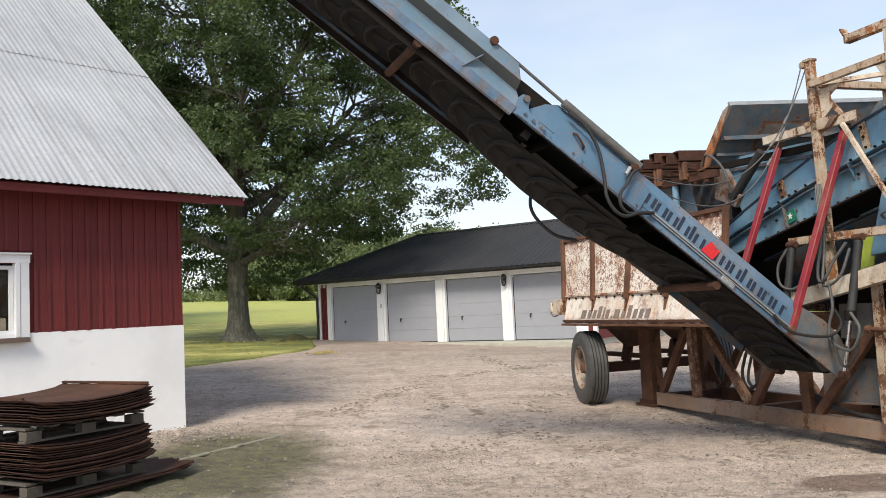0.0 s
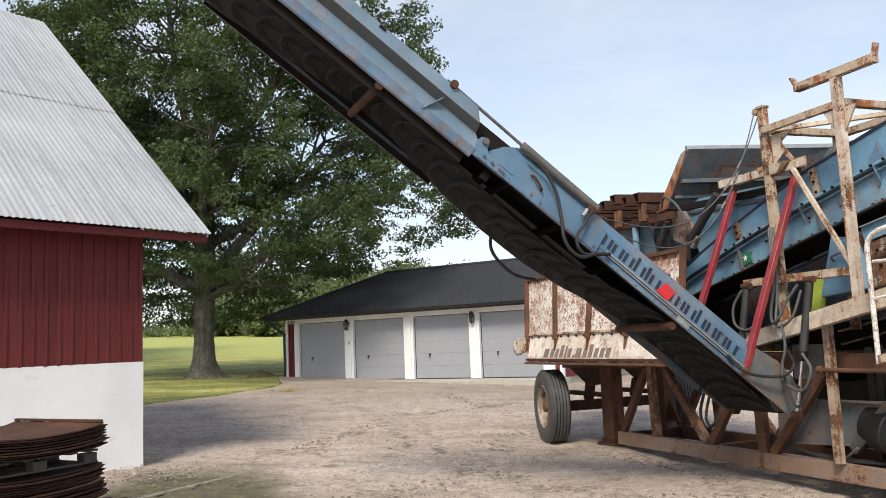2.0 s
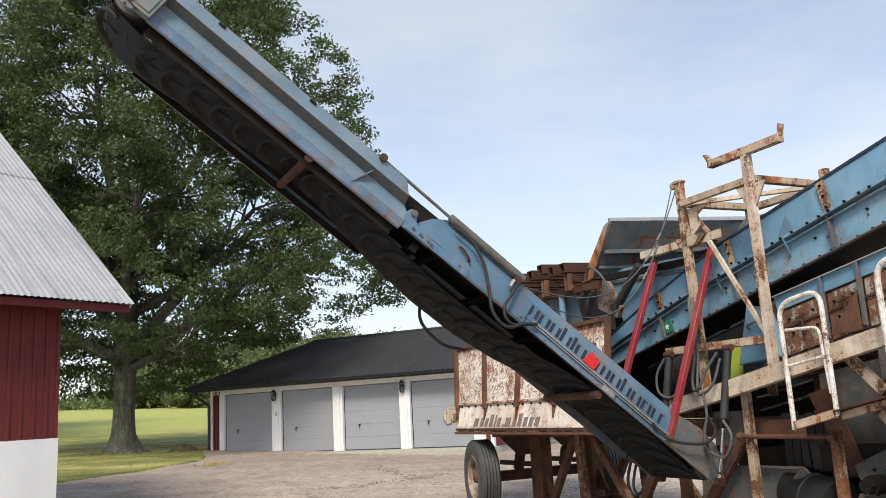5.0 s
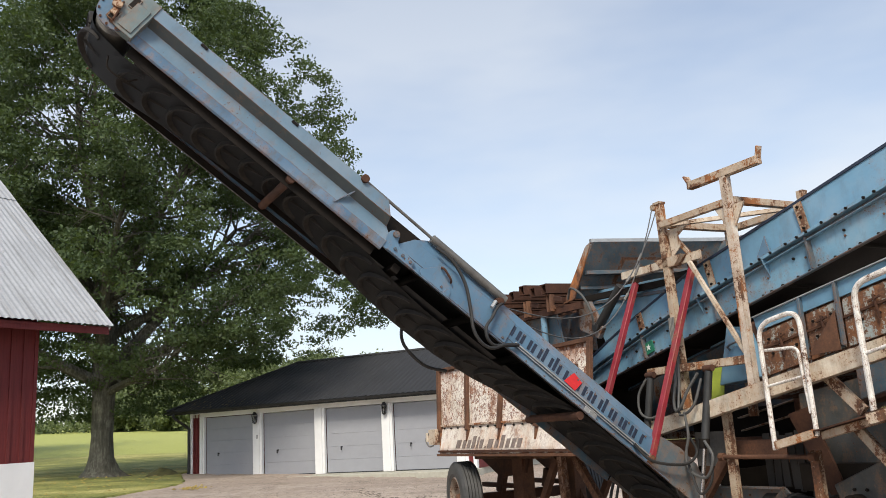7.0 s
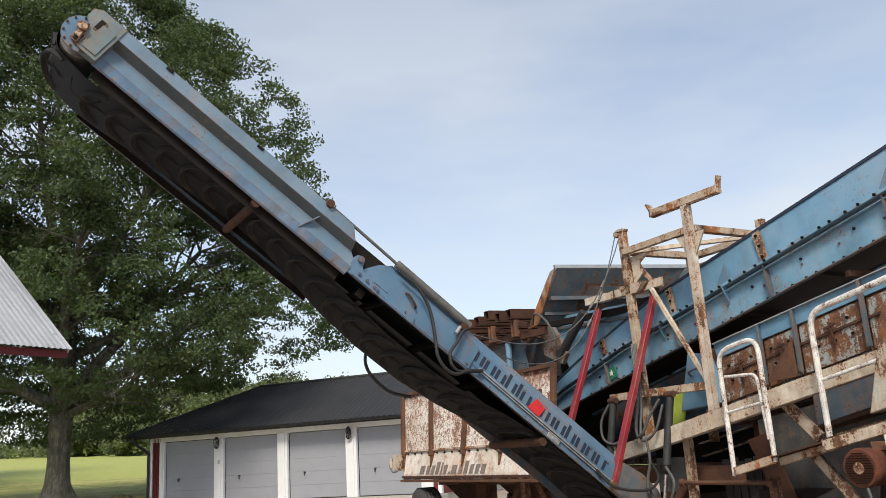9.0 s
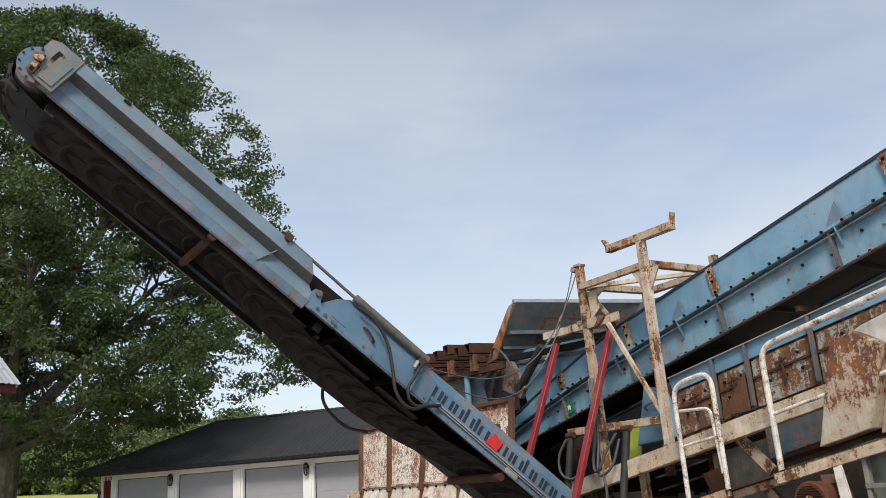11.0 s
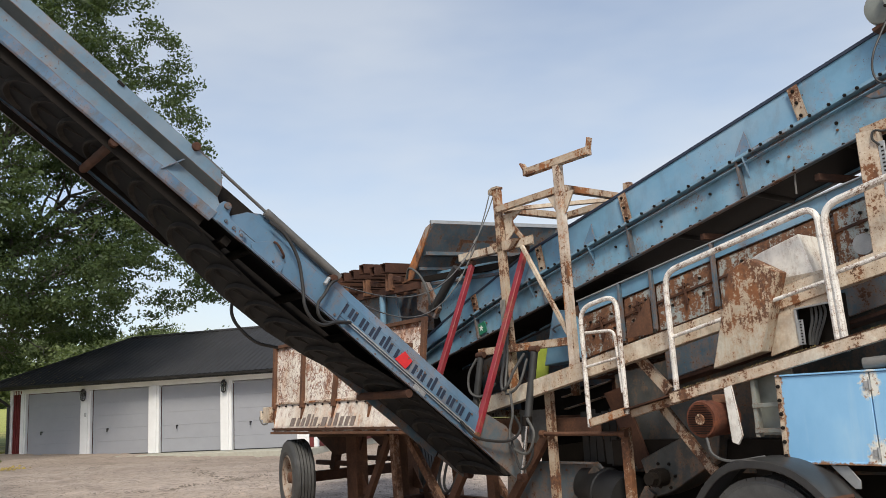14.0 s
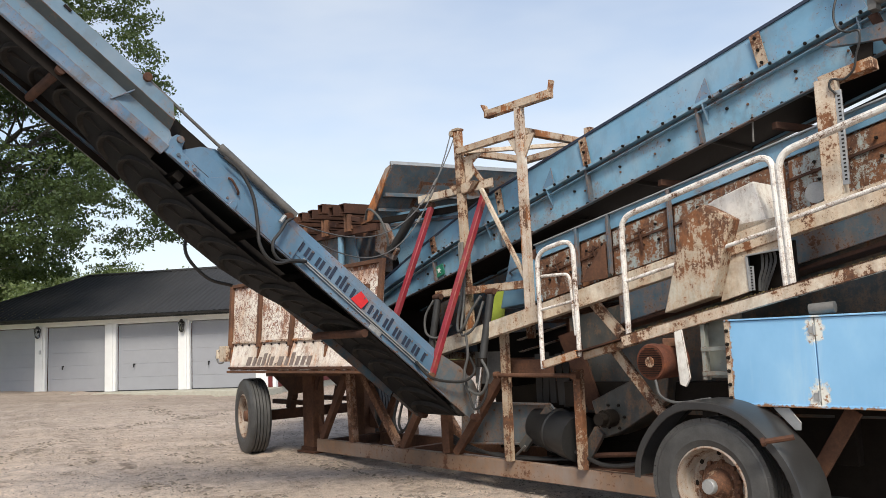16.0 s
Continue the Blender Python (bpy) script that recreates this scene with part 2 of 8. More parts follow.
def cabinet_paint(name):
    """Sky-blue paint bleached white and rusting round the hinges and along the edges."""
    n = Nodes(name)
    at = n.make("ShaderNodeSeparateXYZ", {"Vector": n.coord})
    wander = n.math("ADD", n.math("MULTIPLY", n.noise(7, 7, 0.72), 0.7), n.math("MULTIPLY", n.noise(32, 4, 0.7), 0.3))
    worn = None
    for hx in (8.67, 9.365):
        for hz in (1.53, 1.05):
            dx = n.math("DIVIDE", n.math("SUBTRACT", at.outputs[0], hx), 0.085)
            dz = n.math("DIVIDE", n.math("SUBTRACT", at.outputs[2], hz), 0.12)
            near = n.math("SUBTRACT", 1.0, n.math("ADD", n.math("MULTIPLY", dx, dx), n.math("MULTIPLY", dz, dz)))
            spot = n.mask(n.math("ADD", near, n.math("MULTIPLY", n.math("SUBTRACT", wander, 0.5), 5.0)), 0.10, 0.55)
            worn = spot if worn is None else n.math("MAXIMUM", worn, spot)
    rim = n.math("MAXIMUM", n.mask(at.outputs[2], 1.01, 0.965), n.mask(at.outputs[0], 8.03, 7.98))
    rim = n.mask(n.math("ADD", n.math("MULTIPLY", rim, 0.26), wander), 0.66, 0.72)
    base = n.ramp(n.noise(1.6, 5, 0.6, (1, 1, 0.6)), [(0.3, (0.20, 0.44, 0.70)), (0.55, (0.26, 0.515, 0.775)), (0.75, (0.36, 0.61, 0.82))])
    nick = n.mask(n.math("ADD", n.math("MULTIPLY", n.noise(14, 5, 0.75, None, (2, 9, 6)), 0.75), n.math("MULTIPLY", n.noise(60, 3, 0.7), 0.25)), 0.665, 0.69)
    base = n.mix(n.math("MULTIPLY", nick, 0.6), base, c4((0.10, 0.13, 0.17)))
    run = n.mask(n.noise(9, 5, 0.65, (1, 1, 0.10), (3, 3, 3)), 0.55, 0.75)
    base = n.mix(n.math("MULTIPLY", run, 0.22), base, c4((0.55, 0.68, 0.76)))
    base = n.mix(n.math("MULTIPLY", worn, 0.9), base, c4((0.74, 0.71, 0.62)))
    rusty = n.math("MULTIPLY", worn, n.mask(n.noise(26, 6, 0.75, None, (1, 7, 1)), 0.54, 0.62))
    rusty = n.math("MAXIMUM", rusty, rim)
    color = n.mix(rusty, base, n.ramp(n.noise(24, 5, 0.7), [(0.3, (0.16, 0.07, 0.035)), (0.7, (0.40, 0.22, 0.11))]))
    return n.done(color, n.mixf(rusty, 0.36, 0.8), 0.0, wander, 0.12, 0.004)


m_bin_paint = bin_paint("crazed white paint")
m_cabinet = cabinet_paint("bleached sky-blue paint")
m_rail = rusty_paint("worn brown-beige paint", (0.205, 0.140, 0.100), 0.38, 1.3, 0.7, 0.3)
m_brace = rusty_paint("brown paint rusting through", (0.26, 0.15, 0.10), 0.62, 3.2, 0.7, 0.35)
m_red = rusty_paint("red paint", (0.25, 0.021, 0.032), 0.12, 3.0, 0.42, 0.06)
m_rust = rust_steel("brown rust")
m_rust_dark = rust_steel("dark rust", (0.55, 0.5, 0.5))
m_rust_red = rust_steel("reddish rust", (1.0, 0.66, 0.55))
m_steel = plain("dirty grey steel", (0.15, 0.145, 0.135), 0.55, 0.3, 0.4, 5)
m_chrome = plain("chromed rod", (0.75, 0.76, 0.78), 0.12, 1.0, 0.05, 20, 0.02)
m_galv = plain("galvanised steel", (0.42, 0.43, 0.43), 0.45, 0.6, 0.2, 12)
# the same black also stands in for shade behind and between parts
m_dark = plain("black greasy steel and shade", (0.0145, 0.0115, 0.0092), 0.62, 0.2, 0.5, 6)
m_hose = plain("black hose rubber", (0.021, 0.0205, 0.02), 0.5, 0, 0.3, 30)
m_hose_grey = plain("grey dusty hose", (0.075, 0.075, 0.072), 0.6, 0, 0.3, 30)
m_wire = plain("steel cable", (0.11, 0.11, 0.11), 0.55, 0.4, 0.3, 60)
m_belt = plain("worn conveyor rubber", (0.0085, 0.0088, 0.0095), 0.6, 0, 0.45, 4)
m_cleat = plain("dusty rubber cleat", (0.025, 0.0235, 0.022), 0.7, 0, 0.5, 6)
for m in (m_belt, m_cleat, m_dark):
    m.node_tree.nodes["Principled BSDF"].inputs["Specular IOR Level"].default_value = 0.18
m_tyre = plain("tyre rubber", (0.058, 0.058, 0.057), 0.55, 0, 0.4, 7, 0.4)
m_rim = rusty_paint("cream rim paint", (0.33, 0.295, 0.255), 0.42, 6, 0.6, 0.2)
m_letter = plain("dark navy lettering", (0.020, 0.030, 0.055), 0.5, 0, 0.3, 20)
m_letter_red = plain("red emblem", (0.60, 0.03, 0.035), 0.45, 0, 0.15, 20)
m_letter_faint = plain("worn brown-grey lettering", (0.20, 0.16, 0.14), 0.7, 0, 0.5, 18)
m_green = plain("green sign", (0.02, 0.17, 0.10), 0.4, 0, 0.15, 20)
m_lime = plain("lime paint", (0.42, 0.52, 0.08), 0.5, 0, 0.15, 10)
m_sign_white = plain("white sign paint", (0.75, 0.78, 0.75), 0.45, 0, 0.08, 20)
m_mud = plain("faded black plastic mudguard", (0.030, 0.030, 0.030), 0.32, 0, 0.3, 4)
m_moss = plain("dry moss and dirt", (0.105, 0.080, 0.026), 0.95, 0, 0.6, 30, 0.6, 0.01)


def corrugated(name, color, vary, rust):
    n = Nodes(name)
    a, b = n.noise(0.7, 7, 0.65), n.noise(4.0, 5, 0.7, (9, 9, 0.5))
    c = n.noise(22, 4, 0.7)
    lo, hi = tuple(x * (1 - vary) for x in color), tuple(min(1, x * (1 + vary)) for x in color)
    col = n.ramp(n.math("ADD", n.math("MULTIPLY", a, 0.45), n.math("MULTIPLY", b, 0.55)), [(0.32, lo), (0.66, hi)])
    stain = n.mask(n.noise(1.4, 7, 0.7, (6, 6, 0.35), (4, 1, 2)), 0.60, 0.78)
    col = n.mix(n.math("MULTIPLY", stain, rust), col, c4((0.17, 0.15, 0.12)))
    # soot and lichen running down the slope, thickest towards the gable
    run = n.make("ShaderNodeVectorMath", {0: n.coord, 1: (0.7112, 0.7030, 0)}, operation="DOT_PRODUCT").outputs["Value"]
    run = n.math("SUBTRACT", run, 5.909)
    height = n.make("ShaderNodeSeparateXYZ", {"Vector": n.coord}).outputs[2]
    vec = n.make("ShaderNodeCombineXYZ", {0: n.math("MULTIPLY", run, 9.0), 1: n.math("MULTIPLY", height, 0.55)}).outputs[0]
    streak = n.mask(n.make("ShaderNodeTexNoise", {"Vector": vec, "Scale": 1.0, "Detail": 6.0, "Roughness": 0.7}).outputs["Fac"], 0.50, 0.68)
    gable = n.mask(n.math("ADD", n.math("SUBTRACT", run, n.math("MULTIPLY", n.math("SUBTRACT", height, 3.2), 0.25)), n.math("MULTIPLY", a, 2.0)), -2.0, 1.2)
    col = n.mix(n.math("MULTIPLY", n.math("MULTIPLY", streak, n.mixf(gable, 0.15, 0.75)), rust), col, c4((0.16, 0.145, 0.125)))
    return n.done(col, n.mixf(a, 0.42, 0.6), 0.25, c, 0.15, 0.002)


m_zinc = corrugated("weathered zinc sheet", (0.43, 0.437, 0.445), 0.22, 0.85)
m_blackroof = plain("black roof sheet", (0.022, 0.023, 0.026), 0.72, 0, 0.25, 1.2, 0.1)


def falu(name):
    n = Nodes(name)
    a, g = n.noise(1.6, 7, 0.65), n.noise(9, 6, 0.7, (6, 6, 0.35))
    col = n.ramp(n.math("ADD", n.math("MULTIPLY", a, 0.4), n.math("MULTIPLY", g, 0.6)), [(0.3, (0.082, 0.012, 0.012)), (0.5, (0.138, 0.019, 0.019)), (0.72, (0.18, 0.033, 0.031))])
    rnd = n.make("ShaderNodeHueSaturation", {"Color": col, "Value": n.mixf(piece_random(n), 0.86, 1.1)}).outputs[0]
    return n.done(rnd, 0.75, 0, g, 0.35, 0.003)


m_falu = falu("red-painted boards")


def plaster(name, color):
    n = Nodes(name)
    a, b, f = n.noise(0.9, 8, 0.66), n.noise(5.0, 7, 0.7), n.noise(60, 4, 0.7)
    col = n.ramp(a, [(0.3, tuple(c * 0.88 for c in color)), (0.62, color)])
    stain = n.mask(n.noise(1.7, 8, 0.7, (1, 1, 2.5), (3, 3, 0)), 0.60, 0.76)
    col = n.mix(n.math("MULTIPLY", stain, 0.35), col, c4((0.36, 0.32, 0.26)))
    return n.done(col, 0.88, 0, n.math("ADD", n.math("MULTIPLY", b, 0.6), n.math("MULTIPLY", f, 0.4)), 0.45, 0.008)


m_plaster = plaster("whitewashed plaster", (0.88, 0.89, 0.89))
m_white = plain("white paint on wood", (0.74, 0.75, 0.755), 0.5, 0, 0.06, 5, 0.15)
m_door = plain("light grey sheet-metal door", (0.295, 0.305, 0.335), 0.45, 0, 0.05, 3, 0.08)
m_black = plain("black painted metal", (0.018, 0.018, 0.02), 0.4, 0, 0.3, 10)
m_concrete = plain("pale concrete", (0.40, 0.39, 0.33), 0.9, 0, 0.2, 6, 0.4)
m_kerb = plain("mossy kerb stone", (0.22, 0.215, 0.165), 0.9, 0, 0.25, 6, 0.4)
m_sill = plain("brown sill", (0.13, 0.095, 0.075), 0.7, 0, 0.25, 10)
m_pallet = plain("grey pallet wood", (0.085, 0.075, 0.062), 0.85, 0, 0.4, 9, 0.4, 0.004, (8, 1, 8))


def glass(name):
    n = Nodes(name)
    n.put(n.bsdf.inputs["Base Color"], (0.9, 0.94, 0.95, 1))
    n.put(n.bsdf.inputs["Roughness"], 0.03)
    n.put(n.bsdf.inputs["Transmission Weight"], 1.0)
    n.put(n.bsdf.inputs["IOR"], 1.45)
    return n.mat


m_glass = glass("window glass")
m_inside = plain("dark interior", (0.05, 0.045, 0.04), 0.9, 0, 0.5, 2)


def ground_material():
    n = Nodes("trodden gravel")
    big, mid = n.noise(0.16, 6, 0.6), n.noise(1.1, 8, 0.68)
    fine, grit = n.noise(7, 9, 0.8), n.noise(55, 3, 0.75)
    drag = n.noise(0.55, 6, 0.62, (0.35, 1.6, 1), (3, 5, 0))
    base = n.ramp(n.math("ADD", n.math("MULTIPLY", big, 0.5), n.math("MULTIPLY", drag, 0.5)), [(0.34, (0.36, 0.292, 0.240)), (0.5, (0.50, 0.417, 0.352)), (0.64, (0.63, 0.537, 0.467))])
    dark = n.mask(mid, 0.52, 0.70)
    base = n.mix(n.math("MULTIPLY", dark, 0.7), base, c4((0.22, 0.18, 0.145)))
    speck = n.ramp(fine, [(0.30, (0.45, 0.44, 0.43)), (0.48, (1, 1, 1)), (0.68, (1.30, 1.27, 1.23))])
    scuff = n.mask(n.noise(2.4, 9, 0.8, (0.9, 1.5, 1), (9, 2, 4)), 0.58, 0.66)
    base = n.mix(n.math("MULTIPLY", scuff, 0.5), base, c4((0.16, 0.125, 0.10)))
    base = n.make("ShaderNodeMix", {"Factor": 1.0, "A": base, "B": speck}, data_type="RGBA", blend_type="MULTIPLY").outputs["Result"]
    pebble = n.make("ShaderNodeTexVoronoi", {"Vector": n.coord, "Scale": 26.0, "Randomness": 1.0})
    stone = n.mask(pebble.outputs["Distance"], 0.22, 0.08)
    tint = n.mix(0.5, c4((0.34, 0.31, 0.28)), pebble.outputs["Color"])
    tint = n.make("ShaderNodeHueSaturation", {"Color": tint, "Saturation": 0.18, "Value": 0.75}).outputs[0]
    base = n.mix(n.math("MULTIPLY", n.math("MULTIPLY", stone, n.mask(grit, 0.46, 0.6)), 0.7), base, tint)
    # crumbs and small dents
    crumb = n.noise(26, 6, 0.78, None, (1, 2, 3))
    tone = n.ramp(crumb, [(0.30, (0.50, 0.48, 0.46)), (0.43, (0.95, 0.95, 0.95)), (0.58, (1.04, 1.03, 1.02)), (0.74, (1.35, 1.33, 1.30))])
    base = n.make("ShaderNodeMix", {"Factor": 1.0, "A": base, "B": tone}, data_type="RGBA", blend_type="MULTIPLY").outputs["Result"]
    sand = n.ramp(n.noise(75, 4, 0.8, None, (4, 4, 4)), [(0.34, (0.58, 0.56, 0.54)), (0.47, (0.97, 0.97, 0.97)), (0.57, (1.06, 1.05, 1.04)), (0.68, (1.38, 1.35, 1.32))])
    base = n.make("ShaderNodeMix", {"Factor": 1.0, "A": base, "B": sand}, data_type="RGBA", blend_type="MULTIPLY").outputs["Result"]
    # tyre prints pressed into the softer ground, their shade put into the colour
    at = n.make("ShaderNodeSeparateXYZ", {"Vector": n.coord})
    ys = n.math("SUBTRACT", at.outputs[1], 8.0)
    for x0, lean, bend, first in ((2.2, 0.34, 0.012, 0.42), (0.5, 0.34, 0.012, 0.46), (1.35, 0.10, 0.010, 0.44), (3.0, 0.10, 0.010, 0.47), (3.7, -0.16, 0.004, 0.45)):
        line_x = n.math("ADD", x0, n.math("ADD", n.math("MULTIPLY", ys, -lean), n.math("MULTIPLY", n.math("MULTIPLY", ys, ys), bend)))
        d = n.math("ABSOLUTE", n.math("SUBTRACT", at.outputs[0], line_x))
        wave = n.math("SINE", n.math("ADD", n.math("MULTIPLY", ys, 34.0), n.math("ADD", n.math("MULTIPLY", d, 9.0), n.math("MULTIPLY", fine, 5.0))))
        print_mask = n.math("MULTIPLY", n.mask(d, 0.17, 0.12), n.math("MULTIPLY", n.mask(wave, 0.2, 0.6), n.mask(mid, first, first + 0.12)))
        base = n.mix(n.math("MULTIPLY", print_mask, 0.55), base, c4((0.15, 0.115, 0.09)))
    # browner soil towards the garage
    soil = n.mask(n.math("ADD", at.outputs[1], n.math("MULTIPLY", mid, 6.0)), 18.0, 27.0)
    base = n.mix(n.math("MULTIPLY", soil, 0.45), base, c4((0.235, 0.190, 0.155)))
    # a thin mossy patch beside the barn
    sep = n.make("ShaderNodeSeparateXYZ", {"Vector": n.coord})
    dx = n.math("DIVIDE", n.math("SUBTRACT", sep.outputs[0], -1.95), 1.25)
    dy = n.math("DIVIDE", n.math("SUBTRACT", sep.outputs[1], 8.9), 2.4)
    near = n.math("SUBTRACT", 1.15, n.math("ADD", n.math("MULTIPLY", dx, dx), n.math("MULTIPLY", dy, dy)))
    moss = n.mask(n.math("ADD", near, n.math("MULTIPLY", mid, 1.1)), 0.55, 1.30)
    base = n.mix(n.math("MULTIPLY", moss, 0.88), base, n.mix(n.mask(fine, 0.42, 0.62), c4((0.070, 0.062, 0.042)), c4((0.125, 0.130, 0.040))))
    # darker brown patch in front of the plant
    ex = n.math("DIVIDE", n.math("SUBTRACT", sep.outputs[0], 4.15), 0.85)
    ey = n.math("DIVIDE", n.math("SUBTRACT", sep.outputs[1], 7.1), 0.36)
    brown_patch = n.mask(n.math("ADD", n.math("SUBTRACT", 1.0, n.math("ADD", n.math("MULTIPLY", ex, ex), n.math("MULTIPLY", ey, ey))), n.math("MULTIPLY", fine, 0.5)), 0.2, 0.55)
    base = n.mix(n.math("MULTIPLY", brown_patch, 0.8), base, c4((0.17, 0.115, 0.088)))
    height = n.math("ADD", n.math("MULTIPLY", mid, 0.5), n.math("ADD", n.math("MULTIPLY", fine, 0.5), n.math("MULTIPLY", crumb, 0.3)))
    return n.done(base, 0.95, 0, height, 1.0, 0.07)


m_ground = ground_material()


def lawn_material():
    n = Nodes("mown grass")
    big, mid, fine = n.noise(0.10, 5, 0.6), n.noise(0.8, 7, 0.65), n.noise(14, 5, 0.75)
    stripe = n.noise(0.35, 3, 0.5, (0.25, 1.8, 1))
    mixed = n.math("ADD", n.math("MULTIPLY", big, 0.35), n.math("ADD", n.math("MULTIPLY", mid, 0.35), n.math("MULTIPLY", stripe, 0.3)))
    col = n.ramp(mixed, [(0.38, (0.12, 0.14, 0.032)), (0.5, (0.29, 0.295, 0.075)), (0.60, (0.54, 0.49, 0.17))])
    far = n.make("ShaderNodeSeparateXYZ", {"Vector": n.coord}).outputs[1]
    field = n.mask(n.math("ADD", far, n.math("MULTIPLY", mid, 1.5)), 51.0, 52.5)
    col = n.mix(field, col, n.mix(mid, c4((0.33, 0.37, 0.085)), c4((0.50, 0.51, 0.15))))
    col = n.mix(n.math("MULTIPLY", n.math("MULTIPLY", n.mask(fine, 0.45, 0.6), n.mixf(field, 0.65, 0.45)), 1.0), col, c4((0.045, 0.062, 0.014)))
    return n.done(col, 0.9, 0, n.math("ADD", n.math("MULTIPLY", mid, 0.4), fine), 0.8, 0.05)


m_lawn = lawn_material()


def bark_material():
    n = Nodes("oak bark")
    a, b = n.noise(2.0, 8, 0.7), n.noise(9, 8, 0.72, (1.6, 1.6, 0.28))
    col = n.ramp(n.math("ADD", n.math("MULTIPLY", a, 0.4), n.math("MULTIPLY", b, 0.6)), [(0.32, (0.028, 0.026, 0.020)), (0.50, (0.085, 0.082, 0.064)), (0.66, (0.21, 0.21, 0.17))])
    return n.done(col, 0.92, 0, b, 0.9, 0.05)


m_bark = bark_material()


def leaf_material(name, dark, light, yellow):
    n = Nodes(name)
    rnd = n.tree.nodes.new("ShaderNodeNewGeometry").outputs["Random Per Island"]
    big = n.noise(0.35, 4, 0.6)
    col = n.ramp(n.math("ADD", n.math("MULTIPLY", rnd, 0.45), n.math("MULTIPLY", big, 0.55)), [(0.2, dark), (0.55, light), (0.86, light), (0.93, yellow)])
    mat = n.done(col, 0.62)
    n.put(n.bsdf.inputs["Transmission Weight"], 0.0)
    trans = n.make("ShaderNodeBsdfTranslucent", {"Color": n.mix(0.5, col, c4((0.16, 0.22, 0.03)))})
    mixs = n.make("ShaderNodeMixShader", {"Fac": 0.32})
    out = n.tree.nodes["Material Output"]
    n.tree.links.new(n.bsdf.outputs[0], mixs.inputs[1])
    n.tree.links.new(trans.outputs[0], mixs.inputs[2])
    n.tree.links.new(mixs.outputs[0], out.inputs["Surface"])
    return mat


m_leaf = leaf_material("oak leaves", (0.022, 0.040, 0.017), (0.068, 0.107, 0.038), (0.20, 0.20, 0.055))
# far leaves are lighter: distance haze is put into their colour
m_leaf_far = leaf_material("lighter distant foliage, haze included", (0.075, 0.105, 0.045), (0.155, 0.195, 0.080), (0.30, 0.28, 0.10))
m_leaf_dry = leaf_material("fallen leaves", (0.20, 0.14, 0.05), (0.44, 0.33, 0.09), (0.58, 0.47, 0.12))


# ---- shapes ----
class Shape:
    """Gathers vertices and faces of one mesh."""

    def __init__(self):
        self.v, self.f = [], []

    def add(self, verts, faces):
        k = len(self.v)
        self.v += [tuple(p) for p in verts]
        self.f += [tuple(k + i for i in f) for f in faces]
        return self

    def box(self, c, s, rot=None):
        c, hx, hy, hz = Vector(c), s[0] / 2, s[1] / 2, s[2] / 2
        pts = [Vector((x, y, z)) for x in (-hx, hx) for y in (-hy, hy) for z in (-hz, hz)]
        if rot is not None:
            pts = [rot @ p for p in pts]
        return self.add([c + p for p in pts], [(0, 1, 3, 2), (4, 6, 7, 5), (0, 4, 5, 1), (2, 3, 7, 6), (0, 2, 6, 4), (1, 5, 7, 3)])

    def beam(self, a, b, width, height, side=(0, 1, 0)):
        """A straight bar from a to b; width lies along side, height across it."""
        a, b = Vector(a), Vector(b)
        d = (b - a).normalized()
        s = Vector(side)
        s = (s - d * s.dot(d)).normalized()
        u = d.cross(s)
        ring = [s * (i * width / 2) + u * (j * height / 2) for i, j in ((-1, -1), (1, -1), (1, 1), (-1, 1))]
        return self.add([a + r for r in ring] + [b + r for r in ring], [(3, 2, 1, 0), (4, 5, 6, 7), (0, 1, 5, 4), (1, 2, 6, 5), (2, 3, 7, 6), (3, 0, 4, 7)])

    def channel(self, a, b, width, height, wall=0.012, side=(0, 1, 0), open_to=1):
        """A C-section bar: a web and two flanges, open towards open_to * side."""
        a, b = Vector(a), Vector(b)
        d = (b - a).normalized()
        s = Vector(side)
        s = (s - d * s.dot(d)).normalized()
        u = d.cross(s)
        self.beam(a - s * (open_to * (width - wall) / 2), b - s * (open_to * (width - wall) / 2), wall, height, side)
        for k in (-1, 1):
            o = u * (k * (height - wall) / 2)
            self.beam(a + o + s * (open_to * wall / 2), b + o + s * (open_to * wall / 2), width - wall, wall, side)
        return self

    def cyl(self, a, b, r, n=16, r2=None, caps=True):
        a, b = Vector(a), Vector(b)
        r2 = r if r2 is None else r2
        d = (b - a).normalized()
        s = d.orthogonal().normalized()
        u = d.cross(s)
        ring = [s * math.cos(2 * math.pi * i / n) + u * math.sin(2 * math.pi * i / n) for i in range(n)]
        faces = [(i, (i + 1) % n, n + (i + 1) % n, n + i) for i in range(n)]
        if caps:
            faces += [tuple(reversed(range(n))), tuple(range(n, 2 * n))]
        return self.add([a + p * r for p in ring] + [b + p * r2 for p in ring], faces)

    def tube(self, pts, r, n=8):
        """A round bar along a polyline; r a number or one a point."""
        pts = [Vector(p) for p in pts]
        rs = [r] * len(pts) if isinstance(r, (int, float)) else r
        d0 = (pts[1] - pts[0]).normalized()
        s = d0.orthogonal().normalized()
        verts = []
        for i, p in enumerate(pts):
            d = (pts[min(i + 1, len(pts) - 1)] - pts[max(i - 1, 0)]).normalized()
            s = (s - d * s.dot(d)).normalized()
            u = d.cross(s)
            verts += [p + (s * math.cos(2 * math.pi * k / n) + u * math.sin(2 * math.pi * k / n)) * rs[i] for k in range(n)]
        faces = [(i * n + k, i * n + (k + 1) % n, (i + 1) * n + (k + 1) % n, (i + 1) * n + k) for i in range(len(pts) - 1) for k in range(n)]
        faces += [tuple(reversed(range(n))), tuple(range((len(pts) - 1) * n, len(pts) * n))]
        return self.add(verts, faces)

